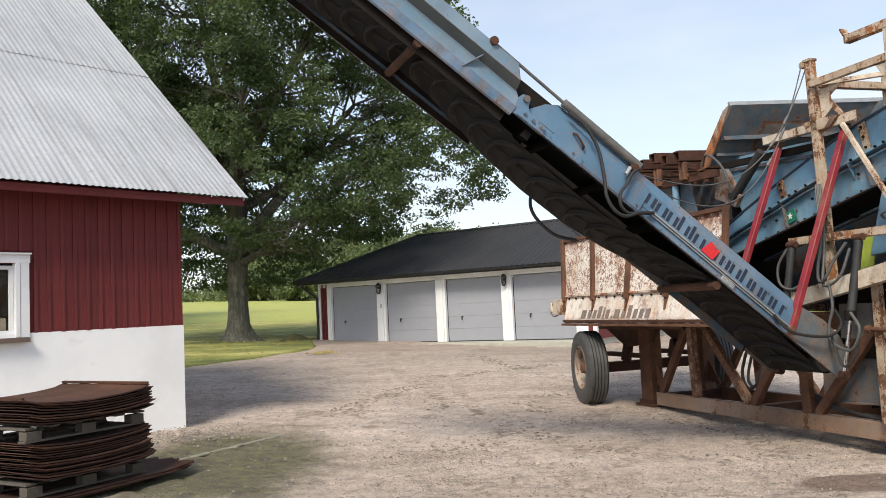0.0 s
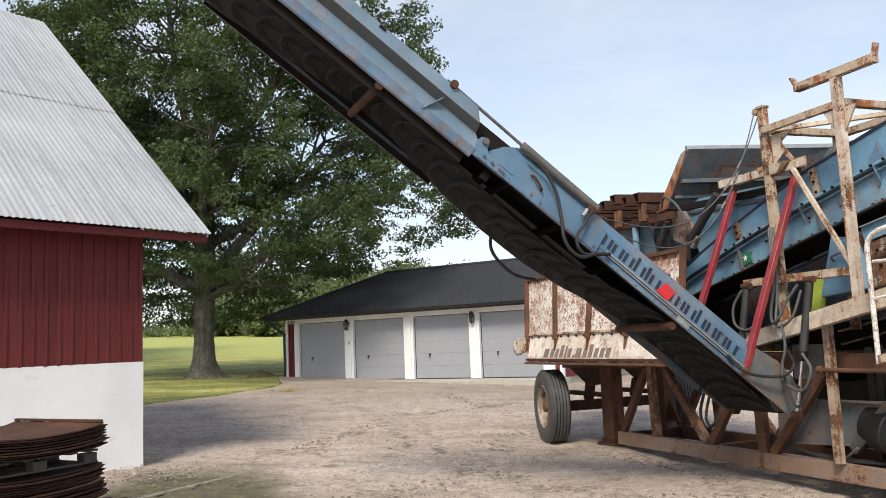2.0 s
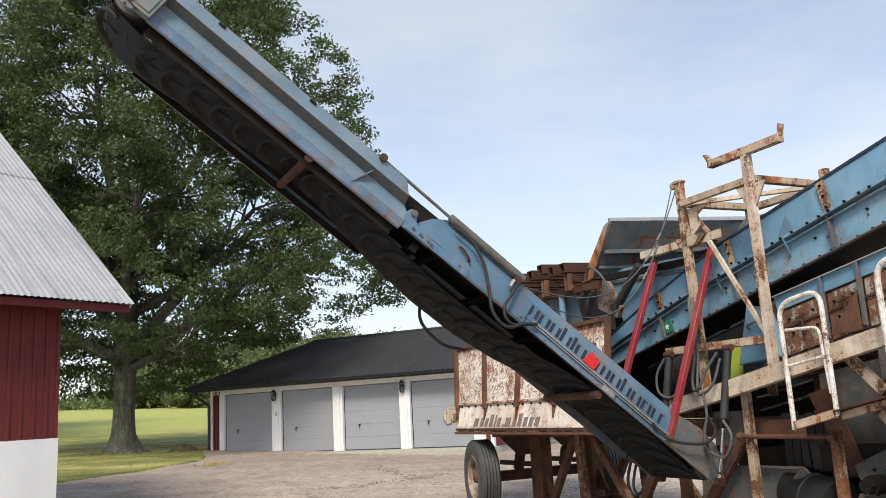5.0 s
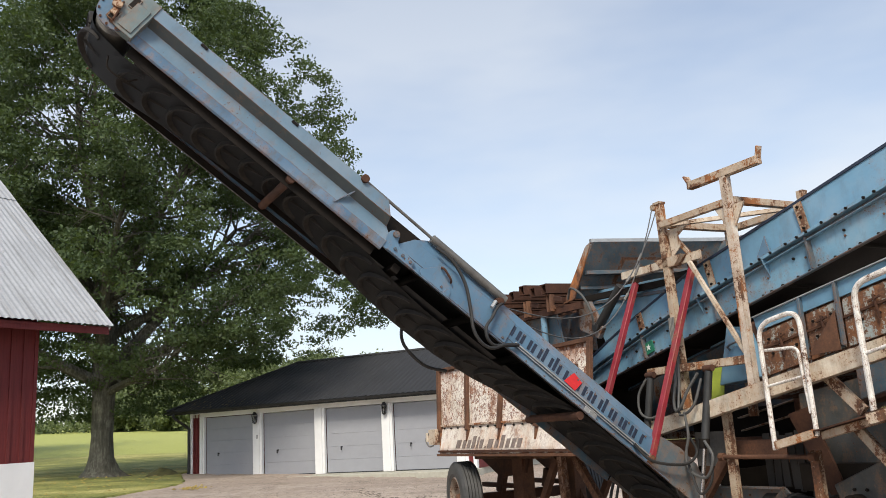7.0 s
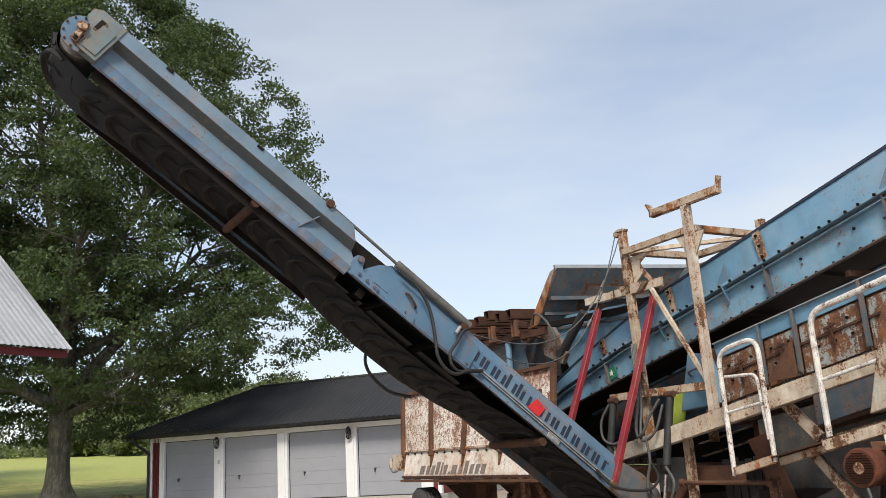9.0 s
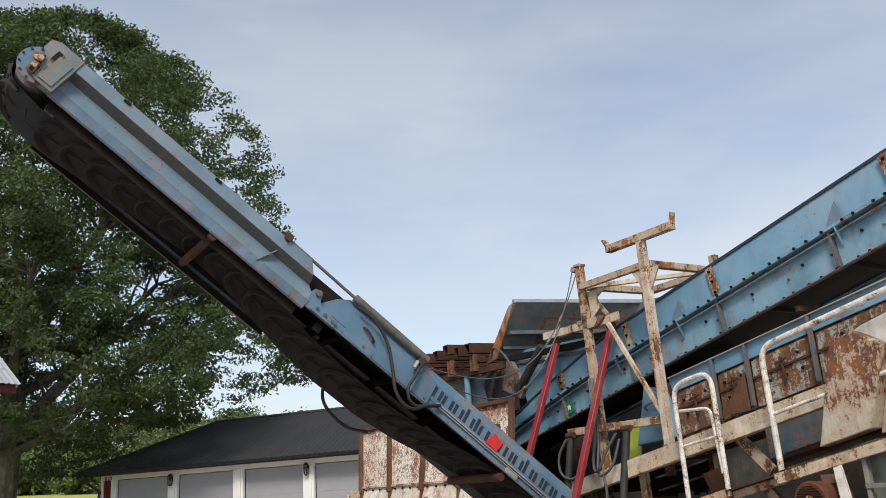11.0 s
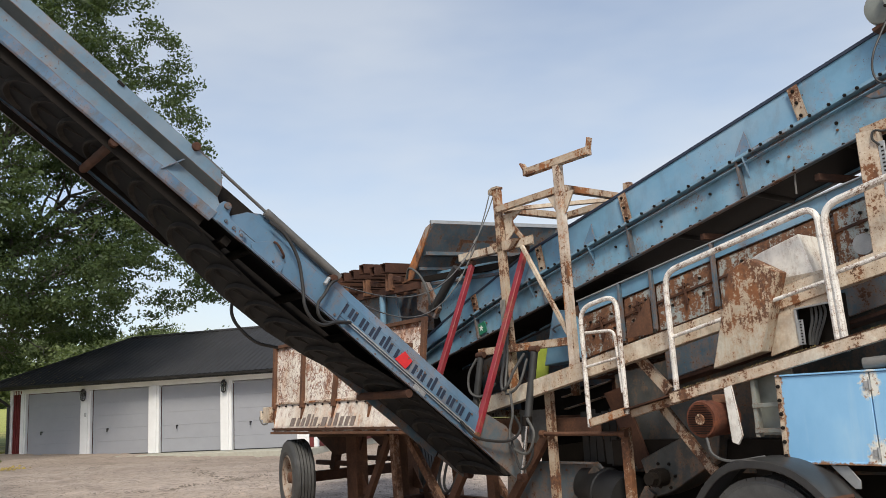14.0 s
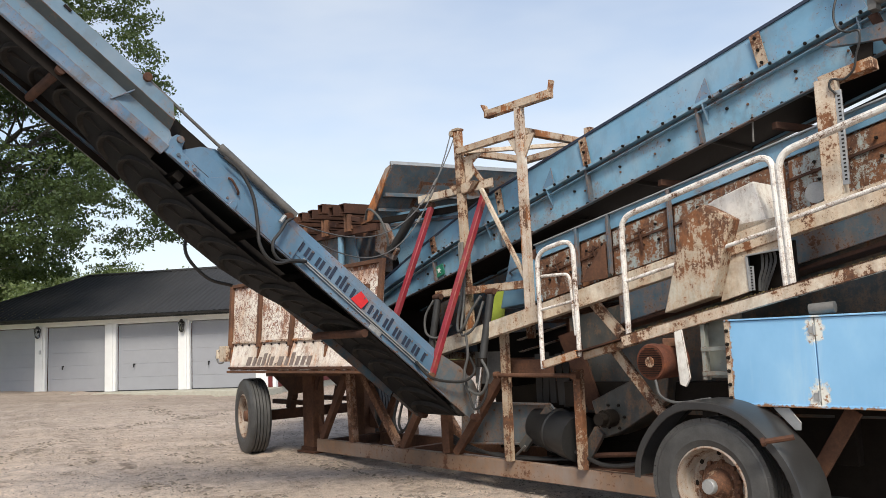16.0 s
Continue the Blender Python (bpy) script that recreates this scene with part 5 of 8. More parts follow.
# mudguard over the rear wheel
mud = Shape()
rows = []
for k in range(29):
    a = radians(178 - k * 7.4)
    wav = 0.012 * math.sin(k * 0.9)
    rr = 0.655 + 0.4 * wav + 0.085 * (max(0, k - 14) / 9) ** 2
    ring = []
    for dy, dr in ((-0.215, -0.060), (-0.21, -0.012), (-0.185, 0.0), (0.20, 0.0), (0.22, -0.02)):
        ring.append((7.89 + (rr + dr) * math.cos(a), 0.02 + dy, 0.37 + (rr + dr) * math.sin(a)))
    ring += [(7.89 + (rr + dr - 0.008) * math.cos(a), 0.02 + dy * 0.97, 0.37 + (rr + dr - 0.008) * math.sin(a)) for dy, dr in ((0.22, -0.02), (0.20, 0.0), (-0.185, 0.0), (-0.21, -0.012), (-0.215, -0.060))]
    rows.append(ring)
mud.loft(rows, True)
mg = part("mudguard", mud, m_mud, plant, "faded black plastic mudguard")
part("clip", Shape().cyl((8.44, -0.26, 0.755), (8.62, -0.18, 0.79), 0.020, 8).cyl((8.42, -0.27, 0.75), (8.445, -0.26, 0.756), 0.032, 10), m_rust_dark, mg, "bent steel tube stub")
bar("mudguard_stay", (8.78, 0.45, 0.93), (8.45, 0.45, 0.42), 0.03, 0.12, m_rust)
part("brace_plate", Shape().prism([(8.29, 0.955), (8.415, 0.955), (8.498, 0.853), (8.493, 0.795), (8.45, 0.793)], lambda x, y, k: (x, 0.18 + k, y), 0.012), m_galv, plant, "dull punched strip", 0.002)


# blue twin-door cabinet
cab = part("cabinet", Shape().box((8.98, 0.52, 1.29), (2.04, 0.68, 0.66)), m_cabinet, plant, "pale blue steel cabinet with two doors", 0.006)
for u0, u1 in ((7.975, 8.665), (8.675, 9.36), (9.37, 9.99)):
    part("cabinet_door", Shape().box(((u0 + u1) / 2, 0.168, 1.29), (u1 - u0, 0.02, 0.655)), m_cabinet, cab, "", 0.004)
    for z in (1.53, 1.05):
        part("hinge", Shape().box((u1 - 0.01, 0.152, z), (0.05, 0.012, 0.05)).cyl((u1 + 0.005, 0.15, z - 0.04), (u1 + 0.005, 0.15, z + 0.04), 0.009, 8), m_galv, cab, "worn bare hinge")
part("corner_angle", Shape().box((7.965, 0.17, 1.29), (0.045, 0.03, 0.67)), m_beige, cab, "rust-bled riveted edge", 0.003)
part("bottom_edge", Shape().box((8.98, 0.165, 0.972), (2.06, 0.03, 0.022)), m_cabinet, cab, "worn bottom edge", 0.003)
for k in range(6):
    bolt(cab, 7.967, 0.152, 1.02 + k * 0.105)
part("cabinet_lid", Shape().box((8.98, 0.51, 1.628), (2.07, 0.73, 0.014)), m_cabinet, cab, "worn sky-blue lid", 0.003)
part("pipe_stub", Shape().cyl((8.62, 0.22, 1.68), (8.80, 0.24, 1.69), 0.042, 14), m_steel, plant, "short grey pipe on the cabinet")
# motor, bracket and drive parts
mo = part("motor", Shape().lathe([(0.0, 0), (0.145, 0), (0.155, 0.02), (0.155, 0.06), (0.148, 0.07), (0.148, 0.34), (0.12, 0.36), (0, 0.36)], (7.30, 0.05, 1.31), (0.06, 1.0, 0.02), 28), m_rust_red, plant, "rusty red electric motor")
gr = Shape()
d = Vector((0.06, 1.0, 0.02)).normalized()
s1 = Vector((1.0, -0.06, 0)).normalized()
c0 = Vector((7.30, 0.05, 1.31)) - d * 0.006
for k in range(-6, 7):
    y = k * 0.019
    half = math.sqrt(max(0, 0.125 ** 2 - y * y))
    gr.beam(c0 + Vector((0, 0, y)) - s1 * half, c0 + Vector((0, 0, y)) + s1 * half, 0.006, 0.007, (0, 0, 1))
part("grille", gr, m_dark, mo, "black fan grille")
part("grille_hub", Shape().lathe([(0.0, 0.004), (0.018, 0.004), (0.022, 0.0), (0.042, 0.0), (0.046, 0.004), (0.046, 0.014), (0.0, 0.014)], c0 - d * 0.012, d, 20), m_beige_rust, mo, "worn hub ring")
part("terminal_box", Shape().box((7.36, 0.25, 1.47), (0.11, 0.10, 0.07), Matrix.Rotation(0.6, 3, "Z")), m_rust, mo, "", 0.006)
part("motor_bracket", Shape().prism([(7.475, 1.555), (7.545, 1.575), (7.60, 1.17), (7.555, 1.10), (7.50, 1.12)], lambda x, y, k: (x, 0.16 + k, y), 0.02), m_white_rail, plant, "chipped white bracket plate")
part("rack_plate", Shape().prism([(7.64, 1.16), (7.64, 1.66), (7.96, 1.70), (7.96, 1.16)], lambda x, y, k: (x, 0.40 + k, y), 0.02), m_motor_grey, plant, "grey-green plate behind the motor", 0.003)
part("ladder_rack", Shape().beam((7.64, 0.30, 1.40), (7.98, 0.24, 1.41), 0.03, 0.035).beam((7.64, 0.30, 1.20), (7.98, 0.24, 1.21), 0.03, 0.035).beam((7.66, 0.32, 1.15), (7.66, 0.32, 1.62), 0.06, 0.04), m_motor_grey, plant, "", 0.003)
part("cable", Shape().tube(curve_points([(7.36, 0.02, 1.16), (7.45, -0.05, 1.04), (7.62, -0.06, 0.99), (7.85, 0.05, 1.02)]), 0.012, 6), m_hose_grey, plant)
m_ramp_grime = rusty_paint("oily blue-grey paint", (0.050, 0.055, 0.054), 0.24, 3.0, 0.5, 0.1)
part("gearbox", Shape().prism([(6.06, 0.90), (6.62, 1.14), (7.0, 1.22), (6.95, 0.92), (6.42, 0.62), (6.18, 0.54)], lambda x, y, k: (x, 0.75 + k, y), 0.40), m_ramp_grime, plant, "grimy blue-grey drive casing", 0.012)
part("gearbox_shaft", Shape().cyl((6.34, 0.72, 0.75), (6.34, 0.58, 0.75), 0.085, 14).cyl((6.34, 0.59, 0.75), (6.34, 0.50, 0.75), 0.062, 8), m_dark, plant, "black greasy shaft end")
for k in range(6):
    a = k * math.pi / 3
    bolt(plant, 6.34 + 0.125 * math.cos(a), 0.745, 0.76 + 0.125 * math.sin(a))
bar("brace", (6.58, 0.50, 1.42), (7.12, 0.44, 0.84), 0.05, 0.085, m_leg, "cream diagonal strut")
m_pulley = plain("dusty black rubber", (0.019, 0.019, 0.019), 0.5, 0, 0.5, 5)
part("pulley", Shape().lathe([(0.0, 0), (0.215, 0.0), (0.225, 0.03), (0.225, 0.30), (0.24, 0.33), (0.24, 0.37), (0.228, 0.38), (0.228, 0.52), (0.24, 0.53), (0.24, 0.75), (0, 0.75)], (5.16, 0.98, 0.60), (1.0, -0.28, -0.12), 28), m_pulley, plant, "black dusty belt tail pulley")
part("pulley_frame", Shape().beam((5.02, 0.80, 0.36), (5.46, 0.80, 0.80), 0.05, 0.11), m_ramp_grime, plant, "grimy take-up frame of the belt tail", 0.004)
part("bearing_block", Shape().beam((5.95, 0.72, 0.30), (6.18, 0.72, 0.62), 0.05, 0.13), m_ramp_grime, plant, "grimy bearing block", 0.004)
part("loose_rod", Shape().tube([(6.0, 0.75, 0.36), (7.1, 0.70, 0.47)], 0.025, 8), m_rust_dark, plant)
part("loose_rod", Shape().tube([(4.98, 0.74, 0.29), (5.14, 0.72, 0.40)], 0.013, 8), m_steel, plant, "short steel bar in the tail frame")
# added black sheet, stands in for the shade inside the chassis
part("chassis_shade", Shape().prism([(4.9, 0.12), (10.4, 0.12), (10.4, 0.95), (4.9, 0.95)], lambda x, y, k: (x, 1.32 + k, y), 0.02), m_dark, plant, "added black sheet for the shade inside the chassis")
part("sump_tray", Shape().box((6.3, 1.05, 0.22), (1.6, 0.6, 0.06), Matrix.Rotation(radians(-3), 3, "Y")), m_rust_dark, plant, "rusty tray between the rails", 0.004)
for k in range(7):
    part("rubber_flap", Shape().box((5.15 + 0.10 * k, 0.98 + 0.01 * (k % 2), 1.10), (0.085, 0.012, 0.55 + 0.05 * math.sin(k * 2.1)), Matrix.Rotation(0.05 * math.sin(k * 1.7), 3, "Y")), m_hose, plant, "hanging black rubber flap")
part("slack_cable", Shape().tube(curve_points([(5.9, 0.66, 0.40), (6.3, 0.64, 0.30), (6.8, 0.60, 0.38), (7.15, 0.58, 0.52)]), 0.022, 7), m_hose, plant, "slack black cable")
for k in range(4):
    part("slack_hose", Shape().tube(curve_points([(3.7, 0.78, 0.52 - 0.03 * k), (4.2, 0.72, 0.36 - 0.02 * k), (4.7, 0.72 + 0.03 * k, 0.27), (5.3, 0.80 + 0.03 * k, 0.26), (5.9, 1.0, 0.30)]), 0.017, 7), m_hose, plant, "slack black hose along the rail")
# added black sheets: shade under the plant, closing the view through it
part("far_dark_sheet", Shape().prism([(3.1, 0.86), (7.9, 0.70), (7.9, 2.1), (6.0, 1.75), (3.1, 1.6)], lambda x, y, k: (x, 1.98 + k, y), 0.02), m_dark, plant, "added black sheet for the shade towards the far side")
part("far_dark_sheet", Shape().prism([(7.9, 2.1), (10.6, 2.7), (10.6, 4.12), (7.9, 3.44)], lambda x, y, k: (x, 1.98 + k, y), 0.02), m_dark, plant, "added black sheet for the shade towards the far side")
part("belly_shade", Shape().box((5.25, 1.30, 0.72), (2.2, 0.04, 0.7), Matrix.Rotation(radians(-6), 3, "Y")), m_dark, plant, "added black sheet for the shade under the plant", 0.005)
part("tail_frame", Shape().prism([(3.95, 0.34), (5.0, 0.40), (5.49, 0.76), (5.41, 0.84), (3.98, 0.82)], lambda x, y, k: (x, 0.86 + k, y), 0.03), m_tail, plant, "dull grey-blue frame plate under the belt tail", 0.004)
part("frame_flange", Shape().beam((3.98, 0.83, 0.825), (5.41, 0.83, 0.845), 0.09, 0.02).beam((3.95, 0.83, 0.345), (5.0, 0.83, 0.405), 0.07, 0.018), m_tail, plant, "folded edge of the tail frame", 0.003)
for u, z in ((4.15, 0.74), (4.55, 0.75), (4.95, 0.76), (4.3, 0.44), (4.8, 0.47)):
    bolt(plant, u, 0.855, z, True)
part("drive_guard", Shape().prism([(5.62, 1.56), (5.86, 1.62), (6.15, 0.84), (5.98, 0.80)], lambda x, y, k: (x, 0.80 + k, y), 0.03), m_rust_dark, plant)
# two more added dark sheets in place of shade below the screen box
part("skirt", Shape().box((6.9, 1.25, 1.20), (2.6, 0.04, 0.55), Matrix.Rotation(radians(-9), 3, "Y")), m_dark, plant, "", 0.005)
part("under_backing", Shape().prism([(5.6, 0.75), (10.6, 0.85), (10.6, 2.95), (7.2, 2.0), (5.6, 1.75)], lambda x, y, k: (x, 1.02 + k, y), 0.05), m_ramp_grime, plant, "added dark sheet for the shaded space under the screen box")
part("under_pan", Shape().beam((6.4, 0.90, 1.62), (10.6, 0.90, 2.50), 0.30, 0.03), m_rust_dark, plant, "rusty pan under the screen")
part("fringe", Shape().box((4.62, 0.72, 1.24), (0.42, 0.012, 0.36)), m_steel, plant, "hanging rubber flaps")


# main frame beam and walkway, rising towards the far end
part("main_beam", Shape().channel((3.95, 0.50, 1.46), (10.6, 0.50, 2.80), 0.10, 0.17, 0.014, (0, 1, 0), 1), m_beige, plant, "long cream channel beam stained with rust", 0.004)
part("main_beam", Shape().channel((3.95, 1.95, 1.46), (10.6, 1.95, 2.80), 0.10, 0.17, 0.014, (0, 1, 0), -1), m_beige, plant, "", 0.004)
part("walkway_edge", Shape().channel((6.86, 0.28, 1.49), (10.6, 0.28, 2.28), 0.06, 0.10, 0.01, (0, 1, 0), 1), m_walk, plant, "white channel edge of the walkway, rust at the top", 0.003)
part("walkway_deck", Shape().beam((6.86, 0.42, 1.535), (10.6, 0.42, 2.325), 0.34, 0.012), m_rust_dark, plant, "rusty grating deck")
moss = Shape()
rng = random.Random(6)
for k in range(1500):
    u = 6.9 + 2.9 * rng.random() ** 0.8
    w = rng.uniform(0.255, 0.36)
    if noise.noise(Vector((u * 3.0, 4, 9))) < -0.15:
        continue
    r = rng.uniform(0.005, 0.015)
    z = 1.538 + (u - 6.86) * 0.2112
    top = r * rng.uniform(0.5, 1.4)
    ring = [(u + r * rng.uniform(0.7, 1.2) * math.cos(t), w + r * rng.uniform(0.7, 1.2) * math.sin(t), z) for t in (0, 1.05, 2.1, 3.14, 4.2, 5.2)]
    moss.add(ring + [(u + r * rng.uniform(-0.4, 0.4), w, z + top), (u - r * 0.3, w + r * 0.2, z + top * 0.8)], [(0, 1, 6), (1, 2, 6), (2, 3, 7), (3, 4, 7), (4, 5, 7), (5, 0, 6), (2, 7, 6), (5, 6, 7)])
part("moss", moss, m_moss, plant, "dry moss along the walkway")["kind"] = "stuff"
part("step_edge", Shape().channel((5.86, 0.30, 1.285), (6.30, 0.30, 1.385), 0.05, 0.075, 0.01, (0, 1, 0), 1).channel((6.30, 0.40, 1.36), (6.95, 0.40, 1.50), 0.05, 0.07, 0.01, (0, 1, 0), 1), m_beige_rust, plant, "rusted step platform", 0.003)
part("step_deck", Shape().beam((5.86, 0.45, 1.315), (6.95, 0.45, 1.545), 0.30, 0.012), m_rust_dark, plant)


def rail(pts, name, label, r=0.024, parent=None):
    return part(name, Shape().tube(pts, r, 10), m_tube, parent or plant, label)


def bend(a, b, c, r=0.16, n=6):
    """Points round the corner b between a and c."""
    a, b, c = Vector(a), Vector(b), Vector(c)
    p, q = b + (a - b).normalized() * r, b + (c - b).normalized() * r
    return [p.lerp(b, t).lerp(b.lerp(q, t), t) for t in [i / n for i in range(n + 1)]]


W = 0.34
lad = rail([(5.81, W, 1.24)] + bend((5.81, W, 1.24), (5.80, W, 2.42), (6.28, W, 2.50)) + bend((5.80, W, 2.42), (6.28, W, 2.50), (6.29, W, 1.36)) + [(6.29, W, 1.36)], "ladder_rail", "bent white tube rail by the steps")
rail([(5.82, W, 1.83), (6.28, W, 1.90)], "rung", "", 0.014, lad)
rail([(5.83, W + 0.02, 2.17)] + bend((5.83, W, 2.17), (6.22, W, 2.16), (6.25, W, 1.6), 0.08) + [(6.26, W, 1.56)], "rung", "", 0.016, lad)
g1 = rail([(6.88, W, 1.46)] + bend((6.88, W, 1.46), (6.87, W, 2.62), (8.34, W, 2.93), 0.14) + bend((6.87, W, 2.62), (8.36, W, 2.93), (8.40, W, 1.78), 0.14) + [(8.40, W, 1.78)], "guard_rail", "bent white tube guard rail with chipped paint", 0.027)
rail([(6.88, W, 2.03), (8.37, W, 2.33)], "knee_rail", "", 0.017, g1)
g2 = rail([(8.45, W, 1.78)] + bend((8.45, W, 1.78), (8.41, W, 2.91), (10.3, W, 3.32), 0.14) + [(10.3, W, 3.32), (10.34, W, 2.2)], "guard_rail", "bent white tube guard rail with chipped paint", 0.030)
rail([(8.44, W, 2.38), (10.3, W, 2.76)], "knee_rail", "", 0.018, g2)


# screen box behind the walkway: rust-eaten blue panels between ribs
box = part("screen_box", Shape().prism([(5.05, 1.72), (10.6, 3.0), (10.6, 3.60), (5.05, 2.50)], lambda x, y, k: (x, 0.93 + k, y), 0.9), m_rusty_blue, plant, "rust-eaten blue screen box side")
edges = [5.30, 5.90, 6.32, 7.05, 8.2, 9.2, 10.4]


def top_z(u):
    return 2.565 + (u - 5.30) * 0.1935


for a, b in zip(edges, edges[1:]):
    pan = Shape().prism([(a + 0.02, top_z(a) - 0.62), (b - 0.02, top_z(b) - 0.62), (b - 0.02, top_z(b) - 0.17), (a + 0.02, top_z(a) - 0.17)], lambda x, y, k: (x, 0.895 + k, y), 0.03)
    part("side_panel", pan, m_panel, box, "panel with flaking blue paint and brown rust", 0.004)
    part("top_strip", Shape().beam((a, 0.89, top_z(a) - 0.075), (b, 0.89, top_z(b) - 0.075), 0.02, 0.15), m_blue, box, "blue top strip", 0.003)
    part("seam_bar", Shape().beam((a + 0.02, 0.885, top_z(a) - 0.34), (b - 0.02, 0.885, top_z(b) - 0.34), 0.02, 0.022), m_rust_dark, box)
    for k in range(3):
        u = a + (b - a) * (0.25 + 0.25 * k)
        bolt(box, u, 0.885, top_z(u) - 0.27)
        bolt(box, u + 0.03, 0.885, top_z(u) - 0.42)
    uc = (a + b) / 2
    part("clamp_tee", Shape().beam((uc, 0.86, top_z(uc) - 0.25), (uc + 0.04, 0.86, top_z(uc) - 0.47), 0.02, 0.016).beam((uc - 0.06, 0.86, top_z(uc) - 0.31), (uc + 0.07, 0.86, top_z(uc) - 0.27), 0.02, 0.016), m_rust_dark, box, "rusty clamping wedge")
for u in edges[1:4]:
    part("rib", Shape().beam((u, 0.86, top_z(u) - 0.60), (u, 0.86, top_z(u)), 0.05, 0.03), m_blue_dark, box, "", 0.003)
part("top_edge", Shape().beam((5.30, 0.88, top_z(5.3) + 0.005), (10.6, 0.88, top_z(10.6) + 0.005), 0.08, 0.012), m_galv, box, "bare bright top edge")
part("wedge_plate", Shape().prism([(5.98, 2.10), (6.32, 2.48), (6.33, 2.12)], lambda x, y, k: (x, 0.78 + k, y), 0.015), m_rust, box)
part("lower_plate", Shape().prism([(6.4, 1.66), (10.6, 2.60), (10.6, 2.86), (6.4, 1.95)], lambda x, y, k: (x, 0.86 + k, y), 0.02), m_blue_dark, box)
bar("strut", (6.25, 0.62, 1.90), (6.62, 0.58, 1.55), 0.05, 0.10, m_beige_rust)
part("belt_guard", Shape().prism([(7.30, 1.72), (7.55, 2.53), (7.75, 2.61), (7.99, 2.46), (7.77, 1.83)], lambda x, y, k: (x, 0.30 + k, y), 0.16), rusty_paint("rust-pitted cream guard", (0.52, 0.51, 0.43), 0.36, 7.5, 0.6, 0.2, True, 0.3, 0.4, (1.95, 2.45, 0.10)), plant, "rust-pitted cream pentagonal belt guard", 0.01)
part("guard_box", Shape().prism([(7.62, 2.60), (7.75, 2.66), (8.12, 2.76), (8.24, 2.30), (8.0, 2.22), (7.70, 2.2)], lambda x, y, k: (x, 0.47 + k, y), 0.30), m_white_rail, plant, "chipped white drive housing", 0.008)
panel = part("drive_panel", Shape().prism([(7.75, 1.79), (7.86, 2.42), (8.30, 2.44), (8.30, 2.17), (8.012, 2.15), (8.025, 1.862)], lambda x, y, k: (x, 0.47 + k, y), 0.02), m_beige, plant, "cream drive panel with a cable opening", 0.003)
# black sheet in place of the shade inside the opening
part("opening_back", Shape().box((8.16, 0.62, 2.02), (0.40, 0.02, 0.46)), m_dark, panel, "black sheet for the shade inside the cable opening")
part("opening_edge", Shape().beam((8.010, 0.465, 2.155), (8.30, 0.465, 2.175), 0.02, 0.014).beam((8.012, 0.465, 2.15), (8.026, 0.465, 1.862), 0.014, 0.02), m_galv, panel, "bare cut edge", 0.002)
strip = part("punched_strip", Shape().box((8.050, 0.462, 1.965), (0.042, 0.006, 0.20)), m_galv, plant, "punched steel strip", 0.001)
# slots as black blocks on the strip, shade by colour
for k in range(8):
    part("slot", Shape().box((8.050, 0.4575, 1.882 + k * 0.024), (0.014, 0.004, 0.013)), m_dark, strip)
for k in range(4):
    part("conduit", Shape().tube(curve_points([(8.085 + 0.012 * k, 0.50 + 0.012 * k, 1.86), (8.095 + 0.022 * k, 0.50 + 0.012 * k, 1.95), (8.125 + 0.026 * k, 0.50 + 0.012 * k, 2.04), (8.12 + 0.032 * k, 0.52 + 0.012 * k, 2.12), (8.10 + 0.03 * k, 0.55, 2.22)]), 0.0115, 6), m_hose_grey, plant, "grey cable")
part("junction_cap", Shape().cyl((8.52, 0.80, 2.62), (8.52, 0.70, 2.62), 0.085, 18), m_galv, plant, "round grey cover")
post = part("frame_post", Shape().channel((8.73, 0.60, 2.45), (8.73, 0.60, 3.47), 0.12, 0.15, 0.012, (0, 1, 0), 1), m_beige, plant, "chipped white channel post", 0.003)
part("cable_tray", Shape().beam((8.83, 0.56, 2.62), (8.83, 0.56, 3.36), 0.02, 0.05), m_galv, post, "punched cable tray", 0.002)
# black blocks for the shaded slots of the tray
for k in range(22):
    part("slot", Shape().box((8.835, 0.548, 2.66 + k * 0.031), (0.018, 0.004, 0.012)), m_dark, post)
bar("post_head", (8.665, 0.66, 3.475), (9.08, 0.66, 3.525), 0.12, 0.085, m_beige_rust, "rusty cream cross head")


# main inclined conveyor
def line(pts, u):
    """Height on a bent line."""
    for (a, za), (b, zb) in zip(pts, pts[1:]):
        if u <= b:
            return za + (zb - za) * (u - a) / (b - a)
    return zb


